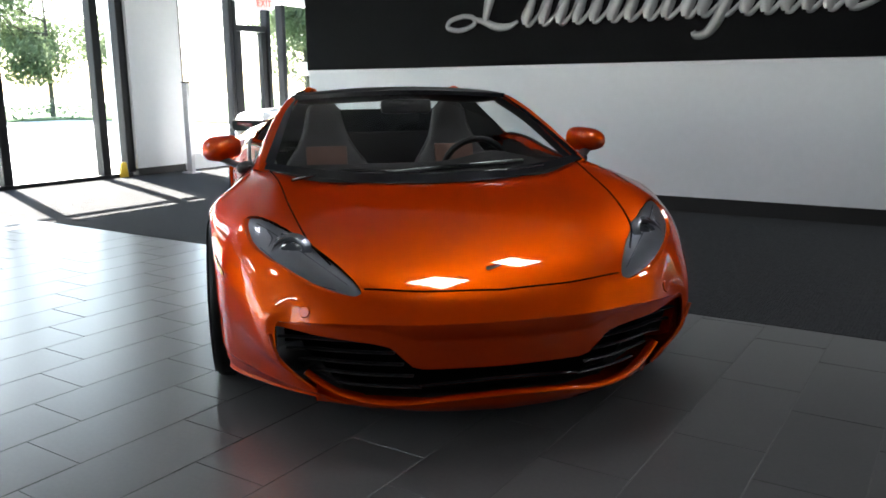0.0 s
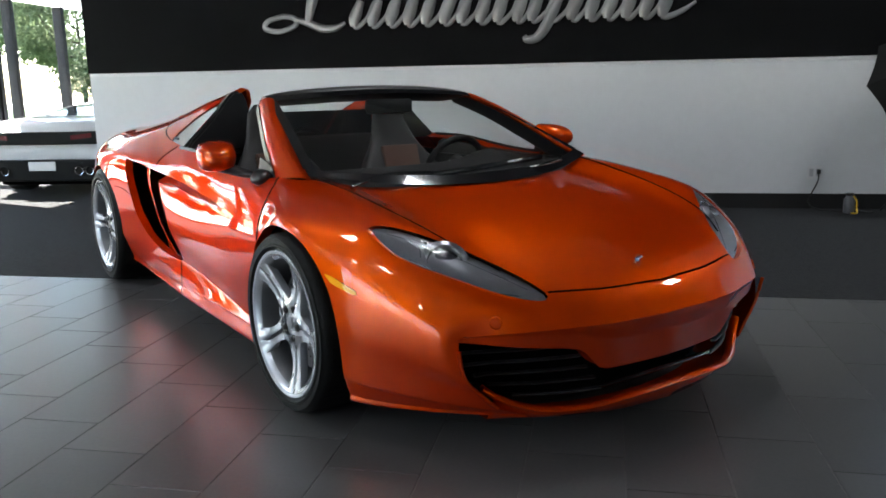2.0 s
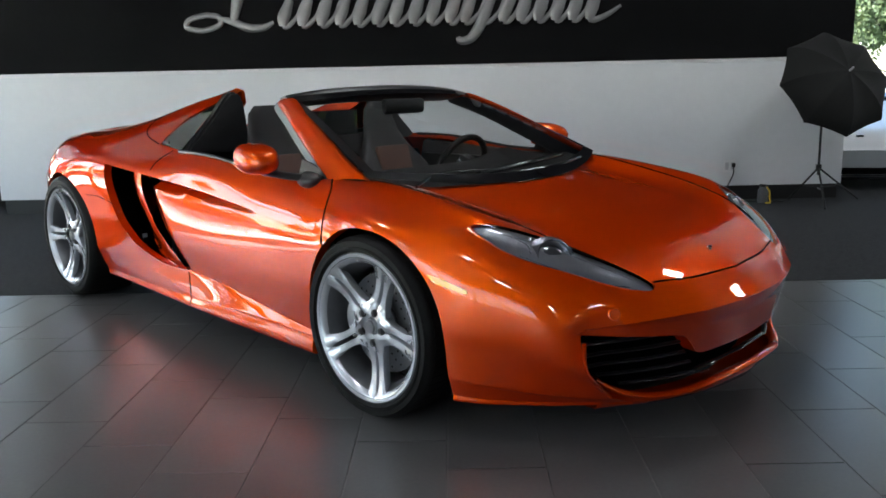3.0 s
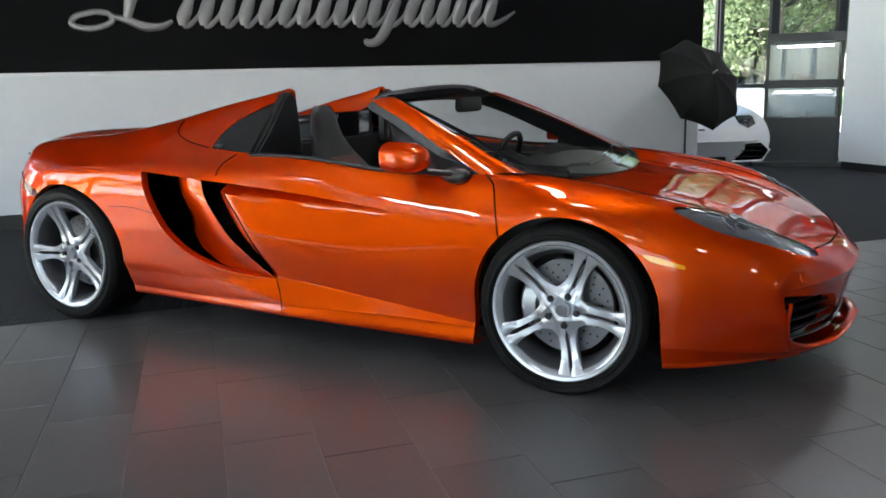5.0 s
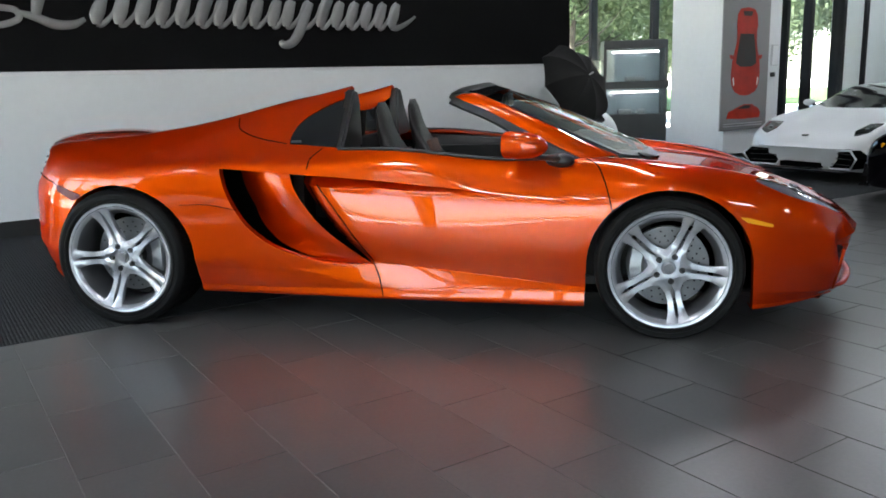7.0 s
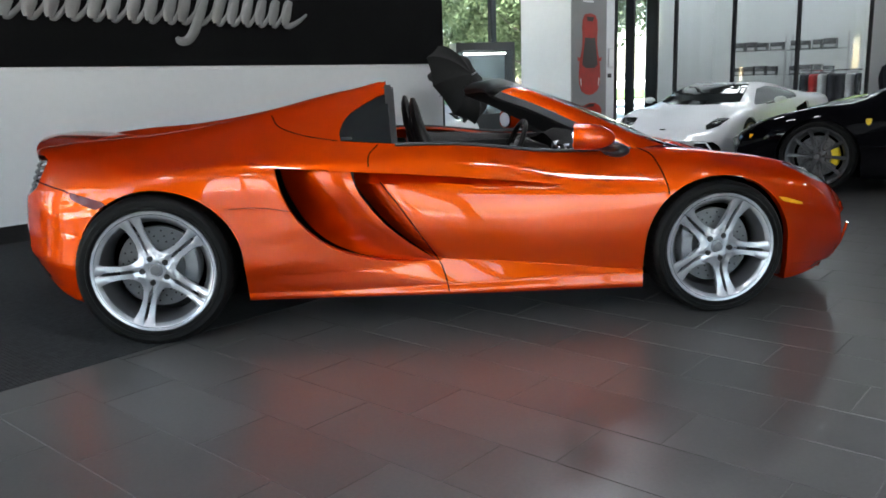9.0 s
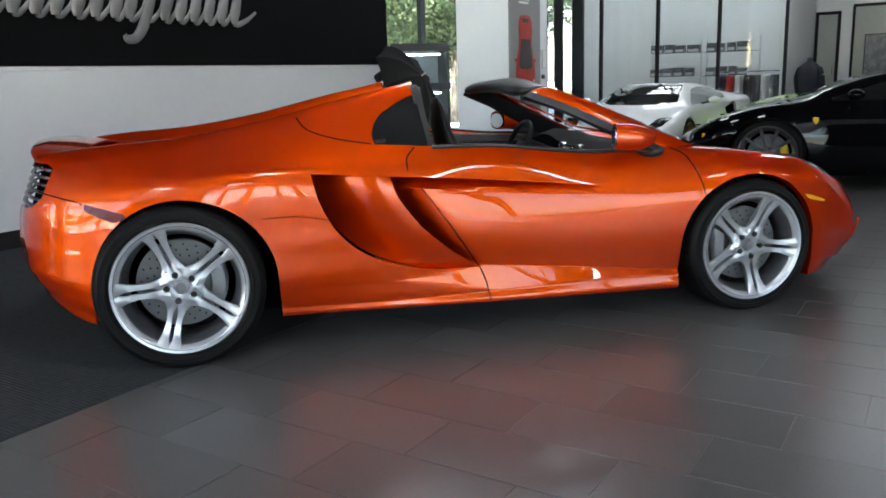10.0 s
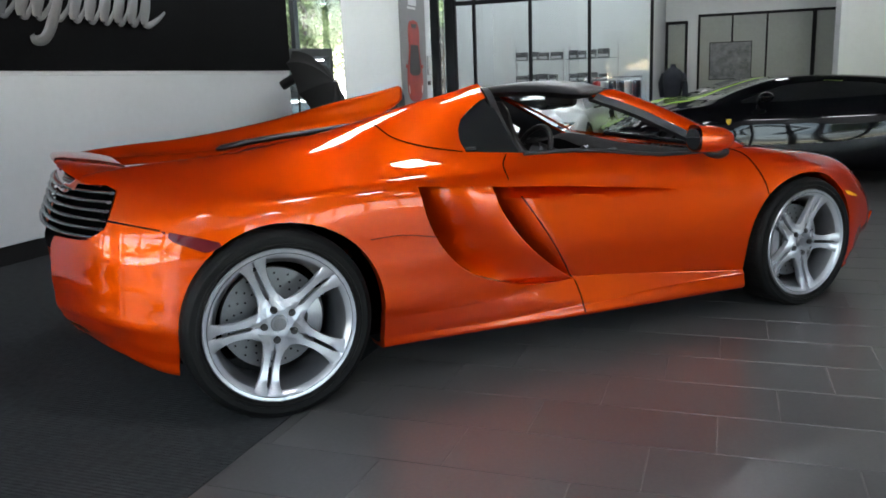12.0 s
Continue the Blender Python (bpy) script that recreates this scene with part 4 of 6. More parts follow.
def scoop_liner(side):
    b = bmesh.new()
    prism(b, [(-.98, .84), (-.95, .60), (-.85, .42), (-.60, .30), (-.02, .27), (-.02, .40), (-.10, .80)], "y", side * .40, side * .585)
    part("scoop_liner", b, DARK, sports_car, "black air scoop interior")
    b = bmesh.new()
    prism(b, [(-.43, .78), (-.33, .54), (-.16, .37), (-.03, .31), (.05, .33), (-.02, .5), (-.12, .78)], "y", side * .50, side * .703)
    part("scoop_liner", b, DARK, sports_car)


mirrored(scoop_liner)

for name, x, y, rad, rr, wd, spin in (("front_wheel", 1.317, .838, .3235, .2570, .235, 25), ("rear_wheel", -1.335, .797, .3465, .269, .30, 52)):
    for side in (-1, 1):
        m = pose(x, y * side, rad - .003, 0, 0, 0 if side < 0 else 180)
        w = wheel(name, m, rad, rr, wd, sports_car, spin=spin)
        if name == "front_wheel":
            for c in w.children:
                if c.name.startswith("caliper"):
                    c.matrix_local = pose(0, 0, 0, 0, 180, 0)
        liner = lathe(bmesh.new(), [(rad + .045, -.02), (rad + .05, .12), (rad + .05, .34), (.05, .36)], 40)
        bmesh.ops.delete(liner, geom=[f for f in liner.faces if f.calc_center_median().z < -.12], context="FACES")
        part("wheel_well", liner, DARK, sports_car, "black wheel well", m=pose(x, (y - .17) * side, rad + .005, 0, 0, 0 if side < 0 else 180))

# underbody and cockpit tub
plan = [(-1.72, .40), (-1.60, .58), (-.9, .60), (.9, .66), (1.6, .60), (1.86, .44)]
part("underbody", prism(bmesh.new(), plan + [(x, -y) for x, y in plan[::-1]], "z", .135, .20), DARK, sports_car, "black flat underbody")
tub = bmesh.new()
for x0, x1, y0, y1, z0, z1 in ((-.45, 1.25, -.74, .74, .20, .24), (-.47, -.42, -.74, .74, .2, .90), (1.20, 1.25, -.70, .70, .2, .70), (-.02, 1.2, .655, .70, .2, .76), (-.02, 1.2, -.70, -.655, .2, .76)):
    box(tub, x0, x1, y0, y1, z0, z1)
part("cockpit_tub", tub, LEATHER, sports_car, "black cockpit lining")
for side in (-1, 1):
    b = bmesh.new()
    rows = []
    for x in np.linspace(-.08, .98, 14):
        zt = .845 - .055 * max(0, min(1, (x + .25) / .9))
        y = side * .775
        rows.append([Vector((x, y, zt - .02)), Vector((x, y - side * .03, zt + .002)), Vector((x, y - side * .07, zt - .01)), Vector((x, y - side * .09, zt - .10)), Vector((x, y - side * .11, zt - .16)), Vector((x, y - side * .07, .35))])
    grid_faces(b, rows)
    part("door_trim", b, LEATHER, sports_car, "black leather door lining", smooth=50)
    part("door_trim_insert", boxed(.0, .75, side * .655 - .02, side * .655 + .02, .52, .60, .015), TAN, sports_car, "brown door lining insert")

# dashboard with hood, screen and vents
dash = bmesh.new()
rows = []
for s in np.linspace(-1, 1, 25):
    y = .715 * s
    xb, zb = 1.32 - .23 * s * s, .742 + .05 * s * s
    bump_h = .045 * math.exp(-((y - .37) / .16) ** 2)
    rows.append([Vector((xb, y, zb - .02)), Vector((xb - .14, y, zb + .010)), Vector((.98 - .08 * s * s, y, .785 + bump_h * .7)), Vector((.84 - .05 * s * s, y, .795 + bump_h)), Vector((.765 - .04 * s * s, y, .765 + bump_h)), Vector((.80, y, .66)), Vector((.90, y, .45)), Vector((1.1, y, .30))])
grid_faces(dash, rows)
bmesh.ops.recalc_face_normals(dash, faces=dash.faces)
part("dashboard", dash, SUEDE, sports_car, "dark grey suede dashboard", smooth=60)
part("centre_console", boxed(.05, .86, -.10, .10, .24, .56, .03), LEATHER, sports_car, "black centre tunnel")
part("console_screen", boxed(.735, .76, -.07, .07, .56, .76, .01), GLOSS_BLACK, sports_car, "tall black console screen")
for y in (-.60, -.12, .12, .62):
    part("air_vent", lathe(bmesh.new(), [(.0, 0), (.035, 0), (.042, -.012), (.046, .0), (.046, .02)], 20, m=pose(.765, y, .735, 0, 0, -90)), ALLOY, sports_car, "round silver air vent", smooth=40)

# steering wheel
wheel_m = pose(.56, .35, .735, 0, -66, 0)
b = bmesh.new()
ring = [wheel_m @ Vector((.165 * math.cos(a), .165 * math.sin(a), 0)) for a in np.linspace(0, 2 * math.pi, 40)]
tube(b, ring, .0165, 10)
steering = part("steering_wheel", b, LEATHER, sports_car, "black leather steering wheel", smooth=60)
b = bmesh.new()
box(b, -.055, .055, -.055, .055, -.035, .0, .02)
for a in (0, 90, 270):
    box(b, .03, .158, -.016, .016, -.018, -.006, .004, m=pose(0, 0, 0, 0, 0, a + 180))
bmesh.ops.transform(b, matrix=wheel_m, verts=b.verts)
part("steering_hub", b, LAMP_GREY, steering, "grey spokes and boss", smooth=40)
part("steering_column", tube(bmesh.new(), [(.575, .35, .757), (.84, .35, .655)], .05, 12), LEATHER, steering)


def bucket_seat(y):
    seat = new("seat")
    seat.parent = sports_car
    seat.matrix_local = pose(0, y, 0)
    tagged(seat, "black leather bucket seat with brown inserts")
    b = bmesh.new()
    rows = []
    for t in np.linspace(0, 1, 18):
        z = .38 + .685 * t
        x = .075 - .165 * t + .02 * math.sin(t * 6)
        w = float(np.interp(t, (0, .25, .42, .52, .62, .74, .88, 1), (.225, .255, .255, .225, .170, .128, .105, .090)))
        if t > .93:
            w *= 1 - .35 * ((t - .93) / .07) ** 2
        th = (.17 - .11 * t) * (1 if t < .9 else 1 - .5 * ((t - .9) / .1) ** 2)
        wing = .075 * max(0, 1 - abs(t - .38) / .42)
        ringp = []
        for k in range(20):
            a = 2 * math.pi * k / 20
            cy = math.copysign(abs(math.cos(a)) ** .6, math.cos(a)) * w
            cx = math.sin(a) * th / 2
            if math.sin(a) > 0:
                cx = cx + wing * (abs(cy) / w) ** 3 - .012
            ringp.append(Vector((x + cx, cy, z)))
        rows.append(ringp)
    vr = grid_faces(b, rows, closed=True)
    b.faces.new(vr[-1])
    bmesh.ops.recalc_face_normals(b, faces=b.faces)
    part("backrest", b, LEATHER, seat, smooth=60)
    part("back_insert", boxed(-.012, .018, -.115, .115, -.17, .21, .012, m=pose(.065, 0, .62, 0, -16, 0)), TAN, seat, "brown perforated insert", smooth=40)
    c = bmesh.new()
    box(c, .08, .56, -.235, .235, .27, .40, .045, seg=3)
    for s in (-1, 1):
        box(c, .10, .54, s * .20 - .04, s * .20 + .04, .30, .45, .035, seg=3)
    part("cushion", c, LEATHER, seat, smooth=50)
    part("cushion_insert", boxed(.12, .52, -.13, .13, .39, .409, .006), TAN, seat)


bucket_seat(-.37)
bucket_seat(.37)
part("bulkhead", boxed(-.40, -.25, -.66, .66, .50, .885, .03), SUEDE, sports_car, "dark lining behind the seats", smooth=40)
part("wind_deflector", boxed(-.275, -.268, -.36, .36, .885, 1.02), DARK_GLASS, sports_car, "small dark rear window")


def hoop(side):
    out = [(.755, .845), (.735, .885), (.66, .955), (.585, 1.035), (.53, 1.105), (.495, 1.135), (.455, 1.135), (.425, 1.10), (.41, 1.0), (.40, .84)]
    b = prism(bmesh.new(), [(side * y, z) for y, z in out], "x", -.262, -.205, .012)
    part("roll_hoop", b, BLACK_TRIM, sports_car, "black roll hoop trim at the buttress end", smooth=40)


mirrored(hoop)


def deck_louvre(side):
    path = smooth_path([(-1.28, side * .215, .893), (-1.10, side * .245, .918), (-.85, side * .275, .938), (-.55, side * .30, .962)], 6)
    part("deck_louvre", tube(bmesh.new(), path, .030, 10, taper=[.4] + [1] * (len(path) - 2) + [.6], flat=.5), BLACK_TRIM, sports_car, "black louvre strip on the rear deck", smooth=50)


mirrored(deck_louvre)


# windscreen, frame and header
def screen_pt(s, t, lift=0.0):
    lo = Vector((1.335 - .225 * s * s, .725 * s, .748 + .060 * s * s))
    hi = Vector((.44 - .06 * s * s, .560 * s, 1.133 - .026 * s * s))
    p = lo.lerp(hi, t)
    n = Vector((.40, .12 * s, .90)).normalized()
    return p + n * (.030 * 4 * t * (1 - t) * (1 - .75 * s * s) + lift)


def screen_patch(s0, s1, t0, t1, lift, ns=20, nt=12):
    b = bmesh.new()
    grid_faces(b, [[screen_pt(s, t, lift) for t in np.linspace(t0, t1, nt)] for s in np.linspace(s0, s1, ns)])
    bmesh.ops.recalc_face_normals(b, faces=b.faces)
    return b


ws = part("windscreen", screen_patch(-1, 1, 0, 1, 0), SCREEN_GLASS, sports_car, "clear raked windscreen", smooth=80)
ws.visible_shadow = False
part("screen_border", screen_patch(-1, 1, 0, .07, .004, 24, 3), GLOSS_BLACK, ws, "black lower screen border", smooth=80)
part("screen_border", screen_patch(-1, 1, .91, 1, .004, 24, 3), GLOSS_BLACK, ws, smooth=80)
for s0, s1 in ((-1.01, -.955), (.955, 1.01)):
    part("screen_border", screen_patch(s0, s1, .07, .91, .004, 3, 12), GLOSS_BLACK, ws, smooth=80)
b = bmesh.new()
rows = []
for s in np.linspace(-1.02, 1.02, 25):
    o = screen_pt(s, 1.0)
    k = .03 * (1 - s * s)
    shrink = 1 - .55 * s ** 10
    rows.append([o + Vector(d) * shrink for d in ((.012, 0, .002), (-.03, 0, .012 + k * .2), (-.085, 0, .008), (-.125, 0, -.012), (-.14, 0, -.035), (-.12, 0, -.058), (-.06, 0, -.052), (.0, 0, -.03), (.02, 0, -.012))])
vr = grid_faces(b, rows, closed=True)
b.faces.new(vr[0]), b.faces.new(vr[-1])
bmesh.ops.recalc_face_normals(b, faces=b.faces)
part("header_rail", b, BLACK_TRIM, sports_car, "black windscreen header rail", smooth=60)


def pillar(side):
    up = smooth_path([(1.10, .742, .804), (.95, .718, .868), (.76, .676, .959), (.58, .627, 1.040), (.44, .573, 1.098), (.395, .556, 1.102)], 5)
    lo = smooth_path([(.93, .780, .790), (.82, .750, .845), (.66, .703, .925), (.50, .648, 1.005), (.36, .597, 1.062), (.315, .574, 1.082)], 5)
    rows = []
    for p, q in zip(up, lo):
        mid = p.lerp(q, .5) + Vector((.002, .010, .006))
        rows.append([Vector((v.x, v.y * side, v.z)) for v in (p + Vector((0, -.035, -.012)), p, p.lerp(mid, .5) + Vector((0, .004, .002)), mid, q.lerp(mid, .5) + Vector((0, .004, .001)), q, q + Vector((0, -.04, -.008)))])
    b = bmesh.new()
    grid_faces(b, rows)
    bmesh.ops.recalc_face_normals(b, faces=b.faces)
    part("windscreen_pillar", b, ORANGE, sports_car, smooth=60)
    b = bmesh.new()
    rows = []
    for q, p in zip(lo, up):
        rows.append([Vector((v.x, v.y * side, v.z)) for v in (q + Vector((.004, .004, .006)), q + Vector((-.022, .004, -.020)), q + Vector((-.030, -.02, -.028)), q + Vector((-.01, -.045, -.012)), p + Vector((-.01, -.022, -.020)))])
    grid_faces(b, rows)
    bmesh.ops.recalc_face_normals(b, faces=b.faces)
    part("pillar_seal", b, BLACK_TRIM, sports_car, "black inner pillar trim", smooth=60)
    # base of the pillar, where it meets the wing
    part("quarter_glass", prism(bmesh.new(), [(.90, .80), (.80, .802), (.715, .805), (.74, .865), (.82, .845)], "y", side * .755, side * .762), BLACK_TRIM, sports_car, "black triangular mirror base panel")


mirrored(pillar)


def door_mirror(side):
    mir = new("door_mirror")
    mir.parent = sports_car
    mir.matrix_local = Matrix.Translation((.70, side * .95, 0)) @ pose(0, 0, 0, 0, 0, 18 * side) @ Matrix.Translation((-.70, -side * .95, 0))
    tagged(mir, "orange door mirror on a black arm")
    b = bmesh.new()
    rows = []
    for t in np.linspace(0, 1, 14):
        x = .60 + .185 * t
        k = math.sin(math.acos(max(-1, min(1, (t - .28) / .73 if t > .28 else 0)))) if t > .28 else 1.0
        ry, rz = .080 * max(k, .04), .060 * max(k, .04)
        cz = .875 - .008 * t
        rows.append([Vector((x, side * (.932 + ry * math.copysign(abs(math.cos(a)) ** .75, math.cos(a))), cz + rz * math.copysign(abs(math.sin(a)) ** .75, math.sin(a)))) for a in np.linspace(0, 2 * math.pi, 25)[:-1]])
    vr = grid_faces(b, rows, closed=True)
    b.faces.new(vr[-1])
    bmesh.ops.recalc_face_normals(b, faces=b.faces)
    part("mirror_shell", b, ORANGE, mir, smooth=70)
    g = bmesh.new()
    prism(g, [(side * (.932 + .070 * math.cos(a)), .873 + .048 * math.sin(a)) for a in np.linspace(0, 2 * math.pi, 25)[:-1]], "x", .594, .5985)
    part("mirror_glass", g, MIRROR, mir, "bright mirror glass")
    part("mirror_rim", prism(bmesh.new(), [(side * (.932 + .074 * math.copysign(abs(math.cos(a)) ** .75, math.cos(a))), .873 + .051 * math.sin(a)) for a in np.linspace(0, 2 * math.pi, 25)[:-1]], "x", .599, .612), GLOSS_BLACK, mir)
    arm = smooth_path([(.80, side * .765, .800), (.76, side * .83, .808), (.71, side * .89, .820), (.68, side * .94, .830)], 5)
    part("mirror_arm", tube(bmesh.new(), arm, .026, 10, flat=.55), BLACK_TRIM, mir, "black mirror arm", smooth=60)
    f = bmesh.new()
    ball(f, (.785, side * .768, .792), .070, .045, .034)
    part("mirror_foot", f, BLACK_TRIM, mir, "black mirror foot", smooth=80)


mirrored(door_mirror)


# nose: recessed centre panel, grilles with slats, lip
NOSE_EDGE = loft_point(LF.L, np.full(61, 13.0), np.linspace(0, 5, 61))


def crease_pt(y):
    return float(np.interp(abs(y), NOSE_EDGE[:, 1], NOSE_EDGE[:, 0])), float(np.interp(abs(y), NOSE_EDGE[:, 1], NOSE_EDGE[:, 2]))


LIP_CURVE = np.array([tuple(p) for p in smooth_path([(2.282, 0, .178), (2.258, .2, .166), (2.215, .33, .148), (2.163, .44, .147), (2.11, .52, .160), (2.07, .585, .190), (2.045, .63, .225)], 10)])


def lip_pt(y):
    return float(np.interp(abs(y), LIP_CURVE[:, 1], LIP_CURVE[:, 0])), float(np.interp(abs(y), LIP_CURVE[:, 1], LIP_CURVE[:, 2]))


b = bmesh.new()
grid_faces(b, [[Vector((crease_pt(y)[0] - .10 - .04 * t, y * (1 - .26 * t), crease_pt(y)[1] + .02 - (crease_pt(y)[1] - .135) * t)) for t in np.linspace(0, 1, 6)] for y in np.linspace(-.72, .72, 41)])
part("grille_backing", b, DARK, sports_car, "black air intake cavity")
b = bmesh.new()
rows = []
def intake_top(y):
    """Height of the lower edge of the nose panel: low in the middle, then a step up to the intakes."""
    return float(np.interp(abs(y), (0, .27, .30, .335, .37, .42, .60, .735), (.258, .260, .268, .302, .338, .350, .374, .392)))


for y in np.linspace(-.735, .735, 79):
    cx, cz = crease_pt(y)
    zb = min(intake_top(y), cz - .006)
    rows.append([Vector((cx - .001, y, cz)), Vector((cx - .010, y, cz - .25 * (cz - zb)))] + [Vector((cx - .007 - .045 * ((cz - z) / .2), y, z)) for z in np.linspace(cz - .3 * (cz - zb), zb, 6)] + [Vector((cx - .055 - .045 * ((cz - zb) / .2), y, zb + .003))])
grid_faces(b, rows)
bmesh.ops.recalc_face_normals(b, faces=b.faces)
part("nose_panel", b, ORANGE, sports_car, "orange recessed nose panel", smooth=60)


def grille(side):
    g = new("grille")
    g.parent = sports_car
    tagged(g, "black slatted front air intake")
    for k in range(5):
        z = .350 - .040 * k
        y0, y1 = .27 + .10 * max(0, (z - .205) / .13) ** .83, .715 - .018 * k - .012 * k * k * .6
        pts = []
        for y in np.linspace(y0, y1, 12):
            cx, cz = crease_pt(y)
            lx, lz = lip_pt(min(y, .6))
            t = (cz - z) / max(cz - lz, .05)
            pts.append((cx * (1 - t) + lx * t - .045, side * y, z - .012 * (y - y0)))
        part("slat", tube(bmesh.new(), pts, .010, 8, flat=.5), BLACK_TRIM, g, smooth=60)
    # outer cheek edge along the bumper corner
    edge = [(p[0] - .004, side * p[1], p[2]) for p in smooth_path([(2.09, .745, .375), (2.08, .715, .28), (2.085, .645, .205), (2.09, .60, .165)], 6)]
    part("intake_cheek", tube(bmesh.new(), edge, .007, 8), ORANGE, g, smooth=60)


mirrored(grille)
pts = [(lip_pt(y)[0], y, lip_pt(y)[1]) for y in np.linspace(-.63, .63, 61)]
part("front_lip", tube(bmesh.new(), pts, .019, 10, flat=.55), ORANGE, sports_car, "thin orange front lip", smooth=60)
pts = [(lip_pt(y)[0] - .05, y, lip_pt(y)[1] + .035) for y in np.linspace(-.30, .30, 41)]
part("lower_intake_bar", tube(bmesh.new(), pts, .012, 8, flat=.6), GLOSS_BLACK, sports_car, "black lower intake bar", smooth=60)
b = bmesh.new()
grid_faces(b, [[Vector((lip_pt(y)[0] + .004, y, lip_pt(y)[1])), Vector((lip_pt(y)[0] - .002, y, lip_pt(y)[1] * .6 + .046)), Vector((lip_pt(y)[0] - .03, y, .112)), Vector((lip_pt(y)[0] - .16, y, .110))] for y in np.linspace(-.60, .60, 49)])
bmesh.ops.recalc_face_normals(b, faces=b.faces)
part("lower_valance", b, ORANGE, sports_car, "orange lower valance", smooth=60)
b = bmesh.new()
grid_faces(b, [[Vector((2.08 - .3 * y * y, y, .112)), Vector((1.6, y, .112))] for y in np.linspace(-.5, .5, 21)])
part("splitter", b, BLACK_TRIM, sports_car, "black front undertray")


def lamp_parts(side):
    head = new("headlight")
    head.parent = sports_car
    tagged(head, "clear headlight with a round projector lens")
    flush = LF.on("top", [(1.926, .672), (1.926, .672)], 2.0, 5.4, 0.0)[0]
    out = LF.on("top", [(1.926, .672), (1.926, .672)], 2.0, 5.4, 1.0)[0] - flush
    face_n = Vector((out[0], side * out[1], out[2]))
    aim = (Vector((.80, side * .38, .10)).normalized() + face_n * 1.8).normalized()
    turn = aim.to_track_quat("-Y", "Z").to_matrix().to_4x4()
    c = Vector((flush[0], side * flush[1], flush[2])) - face_n * .021
    m = Matrix.Translation(c) @ turn
    part("projector_ring", lathe(bmesh.new(), [(.046, .02), (.050, -.002), (.056, -.006), (.062, -.001), (.080, .007), (.080, .02)], 32, m=m), DISC_GREY, head, "grey projector ring", smooth=50)
    part("projector_lens", lathe(bmesh.new(), [(0, -.010), (.018, -.009), (.034, -.005), (.047, .004)], 32, m=m), PROJECTOR_GLASS, head, "dark grey projector lens", smooth=70)
    for dx, dy, dz in ((-.10, .055, .038), (-.13, .085, .048), (-.085, .012, .050)):
        ball_m = bmesh.new()
        ball(ball_m, (c.x + dx, c.y + side * dy, c.z + dz - .008), .011, u=10, v=8)
        part("small_lamp", ball_m, CHROME, head, smooth=80)
    for line in ([(1.74, .77), (1.86, .69), (1.97, .60), (2.10, .49)], [(1.86, .765), (1.97, .70), (2.06, .62), (2.11, .53)], [(1.80, .735), (1.85, .72), (1.88, .735)]):
        q = LF.on("top", path2(line, 6), 2.0, 5.4, -.014)
        q[:, 1] *= side
        part("reflector_ridge", tube(bmesh.new(), [tuple(p) for p in q], .004, 6), DISC_GREY, head, smooth=60)
    q = LF.on("top", path2([(1.76, .785), (1.88, .745), (1.99, .675), (2.08, .575)], 6), 2.0, 5.4, -.022)
    q[:, 1] *= side
    part("led_strip", tube(bmesh.new(), [tuple(p) for p in q], .005, 8), DISC_GREY, head, "curved silver light strip", smooth=60)
    spot = LF.on("top", [(2.115, .63), (2.115, .63)], 2.0, 5.4, .001)[0]
    out = LF.on("top", [(2.115, .63), (2.115, .63)], 2.0, 5.4, 1.001)[0] - spot
    sensor = lathe(bmesh.new(), [(0, -.003), (.017, -.003), (.020, .0), (.020, .01)], 20, m=Matrix.Translation((spot[0], side * spot[1], spot[2])) @ Vector((out[0], side * out[1], out[2])).to_track_quat("-Y", "Z").to_matrix().to_4x4())
    part("parking_sensor", sensor, ORANGE, sports_car, "round orange parking sensor", smooth=40)


mirrored(lamp_parts)
bad = bmesh.new()
q = LF.on("top", [(2.115, -.0), (2.12, .0)], 0, 1, .004)
bz = float(q[0][2])
prism(bad, [(2.094, .034), (2.104, .012), (2.117, -.016), (2.114, -.028), (2.10, -.024), (2.091, .0)], "z", bz - .003, bz + .008, .002)
part("badge", bad, CHROME, sports_car, "small chrome bonnet badge")

# wipers
for pts, r in (([(1.20, -.22, .785), (1.19, .10, .802), (1.14, .42, .815)], .013), ([(1.26, -.20, .775), (1.25, .25, .785), (1.19, .50, .800)], .009), ([(1.25, -.62, .775), (1.17, -.40, .800), (1.20, -.12, .790)], .007)):
    part("wiper", tube(bmesh.new(), smooth_path(pts, 8), r, 8), GLOSS_BLACK, sports_car, "black wiper arm", smooth=60)
part("interior_mirror", boxed(.50, .54, -.13, .13, 1.015, 1.09, .025), BLACK_TRIM, sports_car, "black interior mirror", smooth=40)

# tail: wing, slatted rear vents, bumper
b = bmesh.new()
rows = []
for s in np.linspace(-1, 1, 31):
    y = .585 * s
    dz = -.055 * abs(s) ** 3 - .024
    bx = .02 - .03 * (1 - s * s) + .05 * s ** 4
    rows.append([Vector((x + bx, y, z + dz)) for x, z in ((-1.74, .926), (-1.82, .944), (-1.92, .957), (-1.965, .958), (-1.975, .948), (-1.955, .938), (-1.85, .925), (-1.74, .918))])
vr = grid_faces(b, rows, closed=True)
b.faces.new(vr[0]), b.faces.new(vr[-1])
bmesh.ops.recalc_face_normals(b, faces=b.faces)
part("rear_wing", b, ORANGE, sports_car, "orange rear wing", smooth=50)


def tail_pt(y, z):
    k = max(0, 1 - (abs(y) / .74) ** 2.6)
    return -1.82 - .10 * (.86 - z) / .15 * .6 - .17 * k


